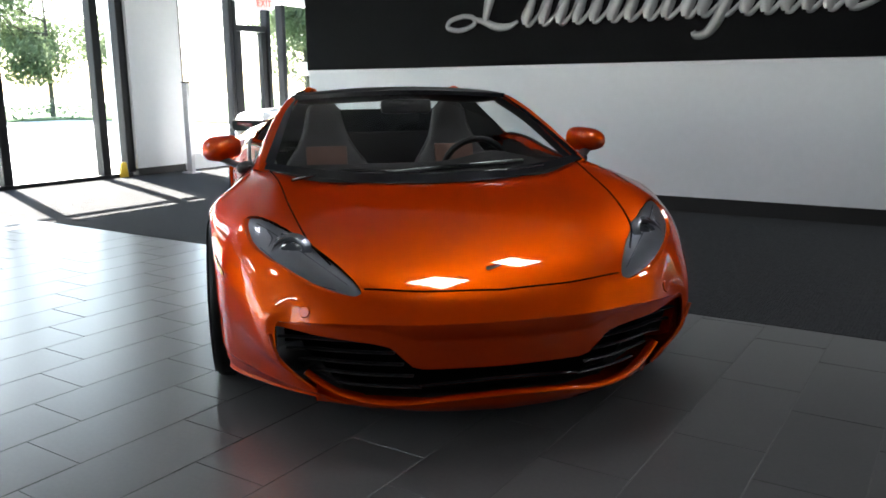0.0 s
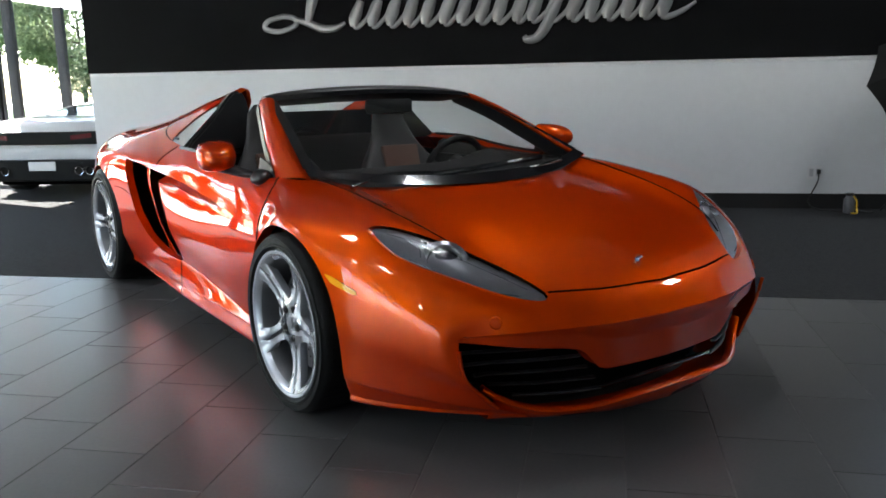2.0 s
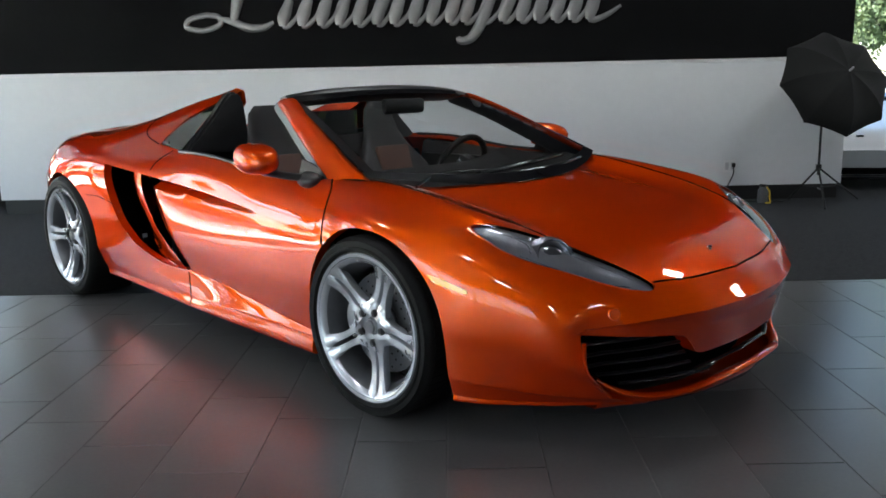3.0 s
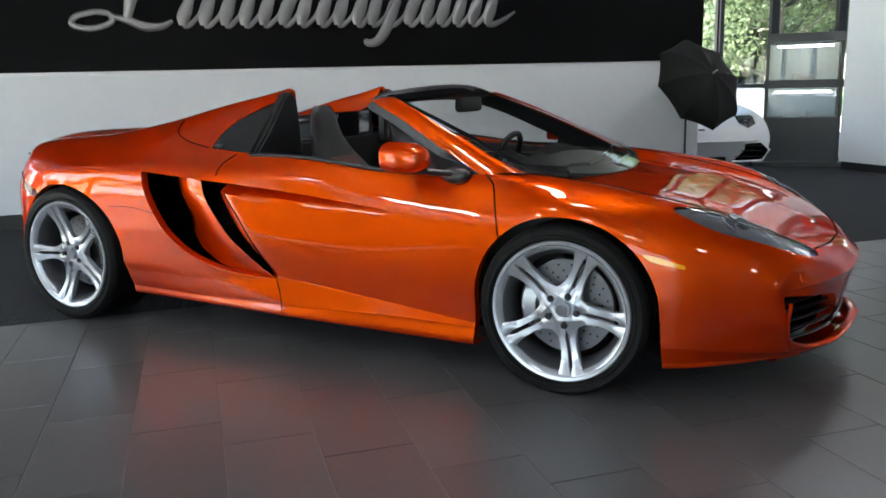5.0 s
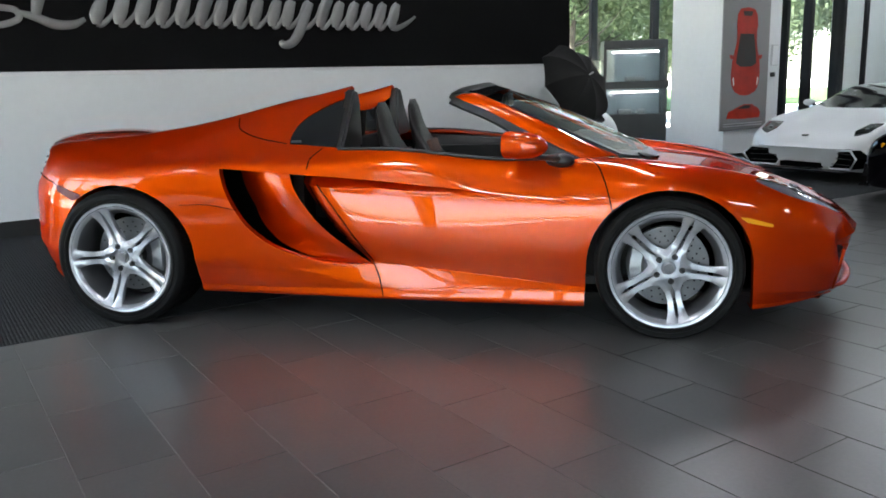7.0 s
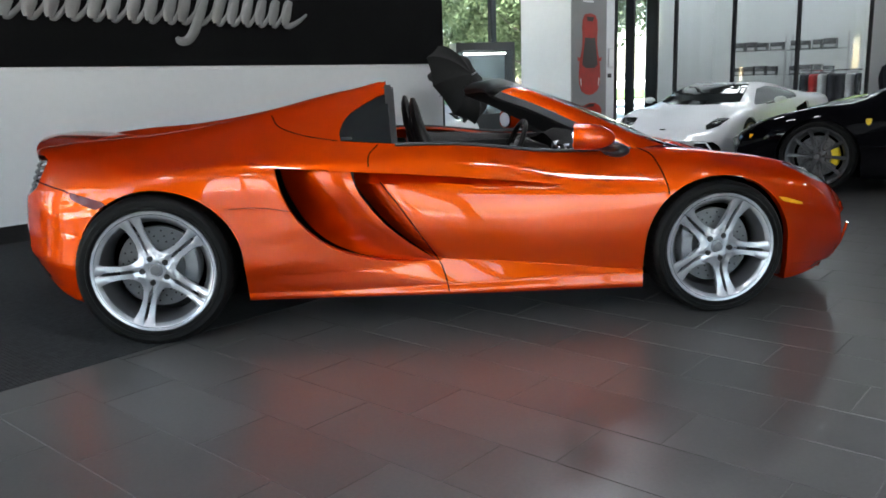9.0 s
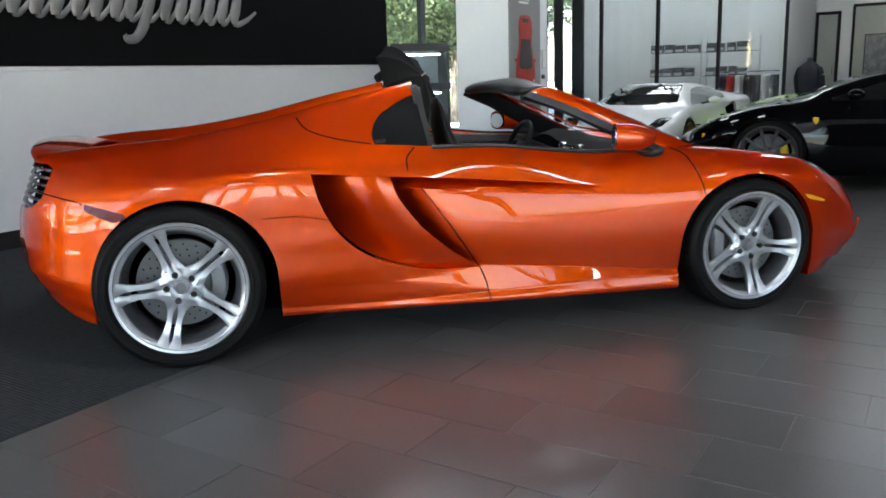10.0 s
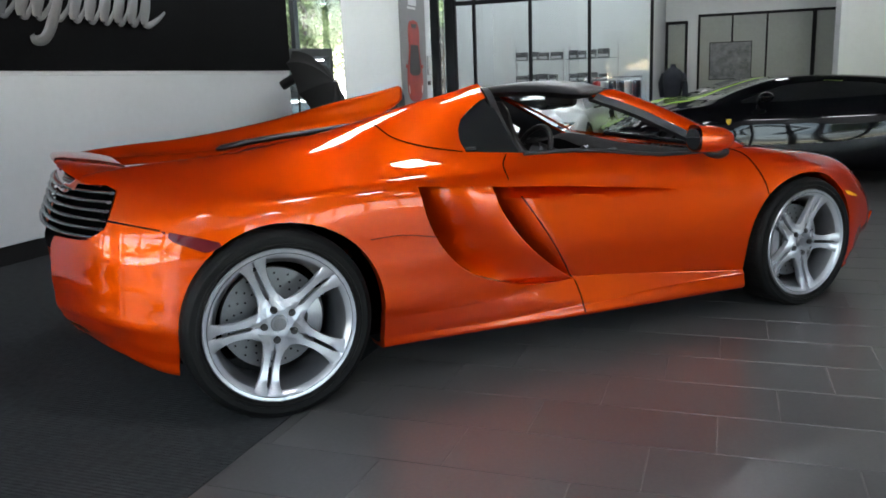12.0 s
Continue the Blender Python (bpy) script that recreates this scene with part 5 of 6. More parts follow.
b = bmesh.new()
grid_faces(b, [[Vector((tail_pt(y, z) + .05, y, z)) for z in (.60, .68, .76, .87)] for y in np.linspace(-.69, .69, 41)])
part("tail_backing", b, DARK, sports_car, "black rear vent cavity")
for z in (.838, .808, .778, .748, .718, .690):
    pts = [(tail_pt(y, z) + .015, y, z) for y in np.linspace(-.725, .725, 45)]
    part("rear_slat", tube(bmesh.new(), pts, .011, 8, flat=.55), DISC_GREY, sports_car, "dark glossy rear slat", smooth=60)
for side in (-1, 1):
    pts = [(tail_pt(y, .862) + .022, side * y, .862) for y in np.linspace(.30, .64, 15)]
    part("tail_lamp", tube(bmesh.new(), pts, .008, 8), RED_LENS, sports_car, "thin red tail lamp strip", smooth=60)
b = bmesh.new()
grid_faces(b, [[Vector((x, y, z)) for x, z in ((-1.985, .66), (-2.005, .54), (-1.975, .41), (-1.915, .32), (-1.84, .26))] for y in np.linspace(-.46, .46, 21)])
part("rear_bumper", b, ORANGE, sports_car, "orange rear bumper centre", smooth=60)

# ---- the silver wall sign: slanted plain shapes, unlettered ----
sign = thing("wall_sign", "large brushed silver script sign on the black wall panel", "sign", site(0, SIGN_B - 0.014))


BASE = 1.715   # height of the foot line


def stroke(points, w, weight=None):
    """A flat brush stroke along points (x, height over the foot line), sheared like handwriting; weight: width at each point."""
    path = smooth_path([(x + .42 * z, -.02, BASE + z) for x, z in points], 8)
    ks = np.linspace(0, len(points) - 1, len(path))
    t = np.interp(ks, range(len(points)), weight or [1.0] * len(points))
    part("stroke", tube(bmesh.new(), path, w, 10, taper=list(t), flat=.35, up=(0, 1, 0)), BRUSHED, sign, smooth=50)


# opening flourish: a flat loop, a long foot and a tall sweep
stroke([(-1.72, .13), (-1.86, .09), (-1.86, .02), (-1.70, -.01), (-1.56, .04), (-1.60, .11), (-1.72, .13)], .026)
stroke([(-1.60, .10), (-1.44, .06), (-1.28, .005), (-1.14, .005), (-1.06, .05)], .034, [.6, 1, 1.2, 1, .5])
stroke([(-1.44, .07), (-1.47, .25), (-1.48, .45), (-1.44, .62)], .050, [.7, 1.1, 1.1, .6])
# even row of slanted downstrokes, tied together by thin upstrokes
xs = [-.98, -.80, -.62, -.45, -.28, -.10, .06, .24, .40, .58, .72, .90, 1.08, 1.24, 1.40, 1.56, 1.72, 1.88]
for k, x in enumerate(xs):
    high = .50 if k in (5, 12) else .25
    if k == 11:
        stroke([(x + .01, .24), (x, .10), (x - .01, -.05), (x - .05, -.14), (x - .13, -.155), (x - .17, -.12)], .043, [.8, 1.2, 1.2, 1, .8, .5])
    else:
        stroke([(x, high), (x, high * .55), (x, .08), (x + .025, .012)], .048, [.75, 1.2, 1.2, .8])
    if k + 1 < len(xs):
        x1 = xs[k + 1]
        stroke([(x + .02, .015), (x + .07, .012), (x + (x1 - x) * .7, .10), (x1 - .045, .21), (x1 - .005, .245)], .024, [1.1, 1, .8, .9, 1.2])
stroke([(1.89, .02), (1.96, .01), (2.06, .06), (2.14, .13)], .026, [1.2, 1.1, .9, .5])

# ---- photo umbrella on a light stand ----
stand = thing("umbrella_stand", "black photo umbrella clamped on a light stand", "light stand", site(4.0, 3.24))
part("pole", tube(bmesh.new(), [(0, 0, .26), (0, 0, 1.24)], .011, 10), METAL_BLACK, stand, smooth=50)
part("upper_pole", tube(bmesh.new(), [(0, 0, .9), (0, 0, 1.26)], .008, 10), METAL_BLACK, stand, smooth=50)
for a in (15, 135, 255):
    c, s = math.cos(math.radians(a)), math.sin(math.radians(a))
    if s > .5:
        c, s = c * .6, .35
    part("leg", tube(bmesh.new(), [(0, 0, .33), (.46 * c, .46 * s, .012)], .009, 8), METAL_BLACK, stand, smooth=50)
    part("brace", tube(bmesh.new(), [(0, 0, .14), (.26 * c, .26 * s, .15)], .006, 6), METAL_BLACK, stand, smooth=50)
part("collar", boxed(-.02, .02, -.02, .02, .30, .36, .006), METAL_BLACK, stand)
part("clamp", boxed(-.025, .025, -.04, .03, 1.20, 1.28, .008), METAL_BLACK, stand)
apex = Vector((.12, -.86, .46)).normalized()
umb_m = Matrix.Translation(Vector((-.01, -.26, 1.11))) @ apex.to_track_quat("Z", "X").to_matrix().to_4x4()
b = bmesh.new()
rows = []
for k in range(64):
    a = 2 * math.pi * k / 64
    sag = 1 - .10 * abs(math.sin(4 * a)) ** .8
    rows.append([umb_m @ Vector((.52 * math.sin(t) * sag * math.cos(a), .52 * math.sin(t) * sag * math.sin(a), .30 * (math.cos(t) - .35) * (1 - .16 * abs(math.sin(4 * a)) * math.sin(t)))) for t in np.linspace(.02, 1.38, 12)])
grid_faces(b, rows, loop=True)
bmesh.ops.recalc_face_normals(b, faces=b.faces)
canopy = part("canopy", b, FABRIC_BLACK, stand, "black eight-panel umbrella canopy", smooth=14)
for k in range(8):
    a = 2 * math.pi * k / 8
    pts = [umb_m @ Vector((.51 * math.sin(t) * math.cos(a), .51 * math.sin(t) * math.sin(a), .30 * (math.cos(t) - .35) - .006)) for t in np.linspace(.05, 1.4, 8)]
    part("rib", tube(bmesh.new(), pts, .003, 6), METAL_BLACK, canopy)
part("shaft", tube(bmesh.new(), [umb_m @ Vector((0, 0, .24)), umb_m @ Vector((0, 0, -.32))], .005, 8), METAL_BLACK, stand)

part("tip", tube(bmesh.new(), [umb_m @ Vector((0, 0, .19)), umb_m @ Vector((0, 0, .25))], .008, 8), SILVER_PLAIN, stand, "silver umbrella tip")
flash_m = Matrix.Translation((.02, .02, 1.27)) @ apex.to_track_quat("Z", "X").to_matrix().to_4x4()
part("flash_head", lathe(bmesh.new(), [(0, -.20), (.05, -.20), (.055, -.18), (.055, .02), (.065, .05), (.06, .05), (.0, .03)], 24, axis="z", m=flash_m), METAL_BLACK, stand, "black flash head", smooth=40)
part("reflector_ring", lathe(bmesh.new(), [(.056, .03), (.085, .09), (.082, .09), (.054, .035)], 24, axis="z", m=flash_m), CHROME, stand, "silver reflector ring", smooth=40)
outlet = thing("wall_outlet", "white double power outlet on the white wall", "outlet", site(3.28, SIGN_B, .33))
part("plate", boxed(-.06, .06, -.008, 0, -.06, .06, .003), TRIM_WHITE, outlet)
for x in (-.028, .028):
    part("socket", boxed(x - .017, x + .017, -.011, -.008, -.035, .035, .003), SILVER_PLAIN, outlet)
plug = thing("power_cable", "black cable plugged in by the floor", "cable", site(3.28, SIGN_B))
part("cord", tube(bmesh.new(), smooth_path([(.03, -.012, .34), (.02, -.05, .25), (-.05, -.06, .08), (.02, -.10, .01), (.2, -.18, .008), (.45, -.22, .008)], 6), .006, 6), BLACK_TRIM, plug, smooth=60)
part("plug_head", boxed(.015, .045, -.04, -.011, .32, .36, .006), BLACK_TRIM, plug)
pump = thing("flash_pack", "small silver canister with a yellow hose on the carpet", "canister", site(3.52, 3.30))
part("can", lathe(bmesh.new(), [(0, 0), (.042, 0), (.046, .02), (.046, .12), (.03, .145), (.022, .16)], 24, axis="z"), STEEL, pump, smooth=40)
part("cap", lathe(bmesh.new(), [(.0, .178), (.034, .178), (.038, .166), (.028, .156)], 20, axis="z"), BLACK_TRIM, pump, smooth=40)
part("hose", tube(bmesh.new(), smooth_path([(.03, 0, .15), (.055, -.02, .11), (.055, -.03, .05), (.05, -.06, .012), (.0, -.08, .012)], 6), .008, 8), YELLOW, pump, "yellow hose", smooth=60)

# ---- lit display cabinet ----
cab = thing("display_cabinet", "dark grey display tower with two lit glass niches", "display cabinet", site(6.75, 4.75, 0, -38))
W, D, H = .46, .22, 1.69
part("base", boxed(-W, W, -D, D, 0, .62, .006), GREY_CABINET, cab)
part("band", boxed(-W - .02, W + .02, -D - .015, D, .995, 1.10, .006), GREY_CABINET, cab)
part("top", boxed(-W, W, -D, D, H - .12, H, .006), GREY_CABINET, cab)
for x in (-W + .02, W - .02):
    for z0, z1 in ((.62, .995), (1.10, H - .12)):
        part("side_post", boxed(x - .02, x + .02, -D, D, z0, z1), GREY_CABINET, cab)
for z0, z1 in ((.62, .995), (1.10, H - .12)):
    part("niche_back", boxed(-W + .04, W - .04, D - .02, D, z0, z1), NICHE, cab, "pale blue niche back")
    part("light_strip", boxed(-W + .13, W - .13, -D + .03, -D + .06, z1 - .06, z1 - .035), LIGHT_STRIP, cab, "white light strip")
    part("pane", boxed(-W + .04, W - .04, -D + .004, -D + .010, z0, z1), OFFICE_GLASS, cab, "clear niche glass").visible_shadow = False
part("plinth", boxed(-W - .16, W + .10, -D - .22, D, 0, .055, .01), GREY_CABINET, cab, "low dark plinth")
part("side_shelf", boxed(-W - .34, -W - .001, -D + .02, D - .02, 1.02, 1.06, .006), GREY_CABINET, cab, "dark side shelf")
part("side_pane", boxed(-W - .33, -W - .001, -D + .03, -D + .036, 1.0605, 1.42), OFFICE_GLASS, cab, "clear side glass").visible_shadow = False
for x, z, w in ((-.12, .62, .10), (.12, .62, .06), (.02, 1.10, .14)):
    ex = thing("display_item", "small pale display piece in the lit niche", "accessory", cab.matrix_world @ pose(x, 0, z))
    part("block", boxed(-w, w, -.06, .06, 0, .07, .02), SILVER_PLAIN, ex, smooth=40)

# ---- poster with a red car seen from above ----
poster = thing("poster", "tall grey poster with a red car seen from above", "poster", site(7.08, 3.07))
part("sheet", boxed(-.49, .49, -.022, -.004, .42, 2.55, .003), POSTER_GREY, poster)
half = [(0, 2.02), (.14, 2.00), (.20, 1.93), (.215, 1.80), (.20, 1.70), (.205, 1.58), (.24, 1.45), (.285, 1.32), (.30, 1.15), (.285, 1.02), (.22, .93), (.10, .885), (0, .875)]
shape = half + [(-x, z) for x, z in half[-2:0:-1]]
part("printed_car", prism(bmesh.new(), shape, "y", -.028, -.0221), POSTER_RED, poster, "red printed car, top view")
glass_shape = [(-.14, 1.68), (.14, 1.68), (.18, 1.50), (.215, 1.30), (.12, 1.255), (-.12, 1.255), (-.215, 1.30), (-.18, 1.50)]
part("printed_screen", prism(bmesh.new(), glass_shape, "y", -.031, -.0281), POSTER_DARK, poster)
part("printed_deck", prism(bmesh.new(), [(-.10, 1.97), (.10, 1.97), (.08, 1.91), (-.08, 1.91)], "y", -.031, -.0281), POSTER_DARK, poster)
for s in (-1, 1):
    part("printed_lamp", prism(bmesh.new(), [(s * .25, 1.12), (s * .275, 1.10), (s * .25, 1.0), (s * .235, 1.02)], "y", -.031, -.0281), TRIM_WHITE, poster)
    part("printed_mirror", prism(bmesh.new(), [(s * .27, 1.40), (s * .34, 1.41), (s * .33, 1.36), (s * .28, 1.35)], "y", -.028, -.0221), POSTER_RED, poster)
part("printed_small_car", prism(bmesh.new(), [(-.36, .58), (-.33, .66), (-.18, .71), (0, .76), (.16, .755), (.30, .70), (.35, .64), (.33, .575), (0, .565)], "y", -.028, -.0221), POSTER_RED, poster)
part("printed_small_screen", prism(bmesh.new(), [(-.16, .70), (0, .745), (.14, .74), (.10, .70)], "y", -.031, -.0281), POSTER_DARK, poster)
for z in (.50, .47):
    part("caption_bar", boxed(-.42, .40, -.026, -.0221, z, z + .012), SILVER_PLAIN, poster)
part("heading_bar", boxed(-.20, .10, -.026, -.0221, 2.17, 2.20), TRIM_WHITE, poster)
part("heading_bar", boxed(-.17, .14, -.026, -.0221, 2.22, 2.32), TRIM_WHITE, poster)
notice = thing("framed_notice", "small white notice in a thin grey frame", "notice", site(7.72, 3.07, 1.40))
part("frame", boxed(-.07, .07, -.02, 0, -.14, .14, .004), SILVER_PLAIN, notice)
part("paper", boxed(-.058, .058, -.024, -.0201, -.128, .128), TRIM_WHITE, notice)
switch = thing("wall_switch", "small dark wall switch below the notice", "switch", site(7.70, 3.07, 1.14))
part("plate", boxed(-.05, .05, -.014, 0, -.03, .03, .004), METAL_BLACK, switch)
lock = thing("door_lock_box", "black teardrop key box hanging at the window", "lock box", site(7.95, 3.28, 1.12))
part("shell", ball(bmesh.new(), (0, 0, 0), .06, .03, .14), GLOSS_BLACK, lock, smooth=80)

# ---- shop room behind glass: shelves with boxed models, clothes ----
for i, (b0, zs) in enumerate(((2.25, (1.06, 1.48)), (1.22, (1.06, 1.48)))):
    unit = thing("wall_shelf", "glass wall shelves with boxed model cars", "shelf", site(11.6, b0, 0, -90))
    for z in zs:
        part("board", boxed(-.47, .47, -.16, .16, z - .012, z, .003), OFFICE_GLASS if i else TRIM_WHITE, unit)
    for x in (-.46, .46):
        part("upright", boxed(x - .012, x + .012, .13, .16, .1, 1.75), SILVER_PLAIN, unit)
    for z in zs:
        x = -.44
        while x < .30:
            w = random.uniform(.14, .24)
            model = thing("model_box", "dark boxed model car on the shelf", "box", unit.matrix_world @ pose(x + w / 2, random.uniform(-.03, .03), z), "boxed models")
            part("carton", boxed(-w / 2 + .006, w / 2 - .006, -.06, .06, 0, random.uniform(.12, .17), .003), BOX_MIX, model)
            part("window", boxed(-w / 2 + .02, w / 2 - .02, -.064, -.0605, .02, .07), SILVER_PLAIN, model)
            x += w + random.uniform(0, .04)
rack = thing("clothes_rack", "rack of red, white and dark jackets", "clothes rack", site(10.9, .75, 0, -90))
part("rail", tube(bmesh.new(), [(-.5, 0, 1.12), (.5, 0, 1.12)], .012, 8), CHROME, rack)
for x in (-.5, .5):
    part("post", tube(bmesh.new(), [(x, 0, 0), (x, 0, 1.12)], .012, 8), CHROME, rack)
for k in range(7):
    x = -.42 + k * .14
    g = bmesh.new()
    box(g, x - .045, x + .045, -.22, .22, .35, 1.06, .04, seg=3)
    part("jacket", g, (CLOTH_DARK, CLOTH_RED, CLOTH_WHITE, CLOTH_DARK, CLOTH_DARK, CLOTH_WHITE, CLOTH_DARK)[k], rack, smooth=50)
b = bmesh.new()
rows = []
for z, rx, ry in ((.78, .15, .10), (.90, .16, .11), (1.05, .19, .12), (1.20, .21, .12), (1.32, .20, .11), (1.38, .12, .08), (1.42, .05, .05), (1.47, .045, .045)):
    rows.append([Vector((rx * math.cos(a), ry * math.sin(a), z)) for a in np.linspace(0, 2 * math.pi, 25)[:-1]])
vr = grid_faces(b, rows, closed=True)
b.faces.new(vr[0]), b.faces.new(vr[-1])
tube(b, [(0, 0, 0.02), (0, 0, .8)], .015, 8)
for s in (-1, 1):
    tube(b, smooth_path([(s * .19, 0, 1.30), (s * .25, 0, 1.12), (s * .24, -.04, .88)], 5), .055, 10)
lathe(b, [(0, 0), (.15, 0), (.15, .02), (0, .02)], 24, axis="z")
form = part("dress_form", b, CLOTH_DARK, None, smooth=60)
form.matrix_world = site(9.9, -.35, 0, 60) @ Matrix.Scale(.88, 4)
tagged(form, "plain shop dress form in a dark jacket", "dress form")

# ---- office front on the far wall ----
door = thing("office_door", "grey office door in a black frame, closed", "door", site(RIGHT, -.26, 0, -90))
part("leaf", boxed(-.15, .15, -.03, -.001, .01, 2.03), PANEL_GREEN, door)
for x in (-.175, .175):
    part("jamb", boxed(x - .025, x + .025, -.05, -.001, 0, 2.09, .005), FRAME_BLACK, door)
part("head", boxed(-.15, .15, -.05, -.001, 2.035, 2.09, .005), FRAME_BLACK, door)
part("handle", tube(bmesh.new(), [(.10, -.06, 1.0), (.10, -.06, 1.18)], .01, 8), CHROME, door)
office = thing("office_window", "row of frosted office panes in thin black frames", "window", site(RIGHT, -.66, 0, -90), kind="structure")
edges = (0.0, .58, 1.17, 1.95, 2.75)
for x0, x1 in zip(edges, edges[1:]):
    part("pane", boxed(x0 + .02, x1 - .02, -.02, -.001, .05, 2.14), PANEL_GREEN, office)
for x, w in zip(edges, (.02, .018, .018, .035, .02)):
    part("mullion", boxed(x - w, x + w, -.04, -.001, .0, 2.14, .004), FRAME_BLACK, office)
part("head", boxed(-.02, 2.77, -.04, -.001, 2.141, 2.19, .004), FRAME_BLACK, office)
pic = thing("framed_picture", "grey landscape picture on the office pane", "picture", site(RIGHT - .03, -1.22, 1.34, -90))
part("frame", boxed(-.37, .37, -.03, 0, -.34, .34, .006), METAL_BLACK, pic)
part("print", boxed(-.355, .355, -.034, -.0301, -.325, .325), PICTURE, pic)
structure("column", boxed(9.6, 10.3, -6.4, -2.74, 0, CEILING), WALL_WHITE, "broad white column beside the offices")

# ---- by the doors ----
post = thing("silver_post", "slim silver sensor post beside the exit door", "post", site(-6.22, 3.70))
part("shaft", boxed(-.05, .05, -.03, .03, .02, 1.22, .008), SILVER_PLAIN, post)
part("foot", boxed(-.10, .10, -.08, .08, 0, .02, .004), SILVER_PLAIN, post)
part("cap", boxed(-.055, .055, -.035, .035, 1.221, 1.245, .006), METAL_BLACK, post)
cone = thing("floor_marker", "small yellow wet floor marker at the column", "floor sign", site(LEFT + .10, 2.90))
part("board", prism(bmesh.new(), [(-.06, 0), (.06, 0), (.035, .20), (-.035, .20)], "x", -.02, .02, .004), YELLOW, cone)
pull = thing("push_bar", "black horizontal push bar on the glass door", "push bar", site(LEFT + .05, .55, 1.05, 90))
part("bar", tube(bmesh.new(), [(-.45, -.05, 0), (.45, -.05, 0)], .016, 8), METAL_BLACK, pull, smooth=50)
for x in (-.42, .42):
    part("mount", boxed(x - .02, x + .02, -.05, 0, -.02, .02), METAL_BLACK, pull)
exit_sign = thing("exit_sign", "white exit sign with red letters above the door", "sign", site(LEFT + .10, 5.60, 2.42, 90))
part("plate", boxed(-.17, .17, -.03, 0, -.09, .09, .004), TRIM_WHITE, exit_sign)
txt = bpy.data.curves.new("letters", "FONT")
txt.body, txt.size, txt.align_x, txt.align_y, txt.extrude = "EXIT", .15, "CENTER", "CENTER", .002
txt.materials.append(RED_SIGN)
lettering = new("letters", txt)
lettering.parent = exit_sign
lettering.matrix_local = pose(0, -.034, 0, 90, 0, 0)
note = thing("paper_note", "white paper note taped to the window", "note", site(LEFT + .08, 6.55, 1.45, 90))
part("sheet", boxed(-.14, .14, -.004, 0, -.11, .11), TRIM_WHITE, note)

# ---- other cars in the hall: closed coupes lofted the same way ----
def coupe_lines(wide=1.0, roof=1.0, nose=0.0):
    xs = (-2.28, -2.16, -1.95, -1.5, -1.0, -.5, 0, .42, .78, 1.08, 1.4, 1.8, 2.12, 2.30)
    def line(ys, zs, dx=()):
        d = list(dx) + [0] * (14 - len(dx))
        return [(x + e, y * wide, z) for x, y, z, e in zip(xs, ys, zs, d)]
    top = (.80, .90, .95, .99, 1.06, 1.12, 1.15, 1.13, 1.02, .89, .775, .68 - nose * .3, .575 - nose * .4, .46 - nose)
    r = lambda z: z if z < .8 else .8 + (z - .8) * roof
    top = tuple(r(z) for z in top)
    edge = tuple(r(z) for z in (.80, .895, .94, .965, 1.02, 1.085, 1.115, 1.09, .985, .865, .78, .69 - nose * .3, .575 - nose * .4, .455 - nose))
    return [
        line((0,) * 14, top),
        line((.30, .30, .30, .30, .30, .30, .30, .30, .32, .34, .35, .35, .33, .30), tuple(z - .004 for z in top), (0,) * 13 + (-.015,)),
        line((.55, .58, .60, .60, .565, .54, .54, .55, .60, .64, .64, .62, .58, .52), edge, (.04, .03) + (0,) * 10 + (-.03, -.06)),
        line((.74, .80, .88, .92, .90, .86, .835, .835, .845, .86, .87, .86, .80, .70), (.78, .84, .86, .865, .86, .845, .825, .805, .79, .785, .785, .69, .555, .43 - nose * .6), (.10, .06) + (0,) * 9 + (0, -.05, -.13)),
        line((.76, .84, .93, .975, .97, .935, .905, .90, .905, .93, .96, .94, .87, .74), (.60, .62, .63, .64, .62, .58, .55, .53, .53, .56, .60, .54, .44, .35), (.10, .05) + (0,) * 9 + (0, -.05, -.15)),
        line((.74, .82, .91, .96, .955, .93, .91, .905, .91, .93, .95, .925, .85, .70), (.42, .42, .40, .40, .38, .35, .33, .31, .31, .33, .36, .33, .28, .25), (.08, .04) + (0,) * 9 + (0, -.05, -.15)),
        line((.66, .74, .84, .90, .885, .87, .865, .865, .87, .885, .90, .87, .79, .62), (.28, .26, .22, .18, .17, .165, .16, .155, .15, .15, .15, .15, .15, .16), (.10, .05) + (0,) * 9 + (0, -.04, -.12)),
        line((.50, .60, .70, .78, .80, .80, .80, .80, .80, .80, .78, .75, .66, .48), (.27, .25, .21, .17, .16, .155, .15, .145, .14, .14, .14, .14, .14, .15), (.12, .06) + (0,) * 9 + (0, -.06, -.16)),
    ]


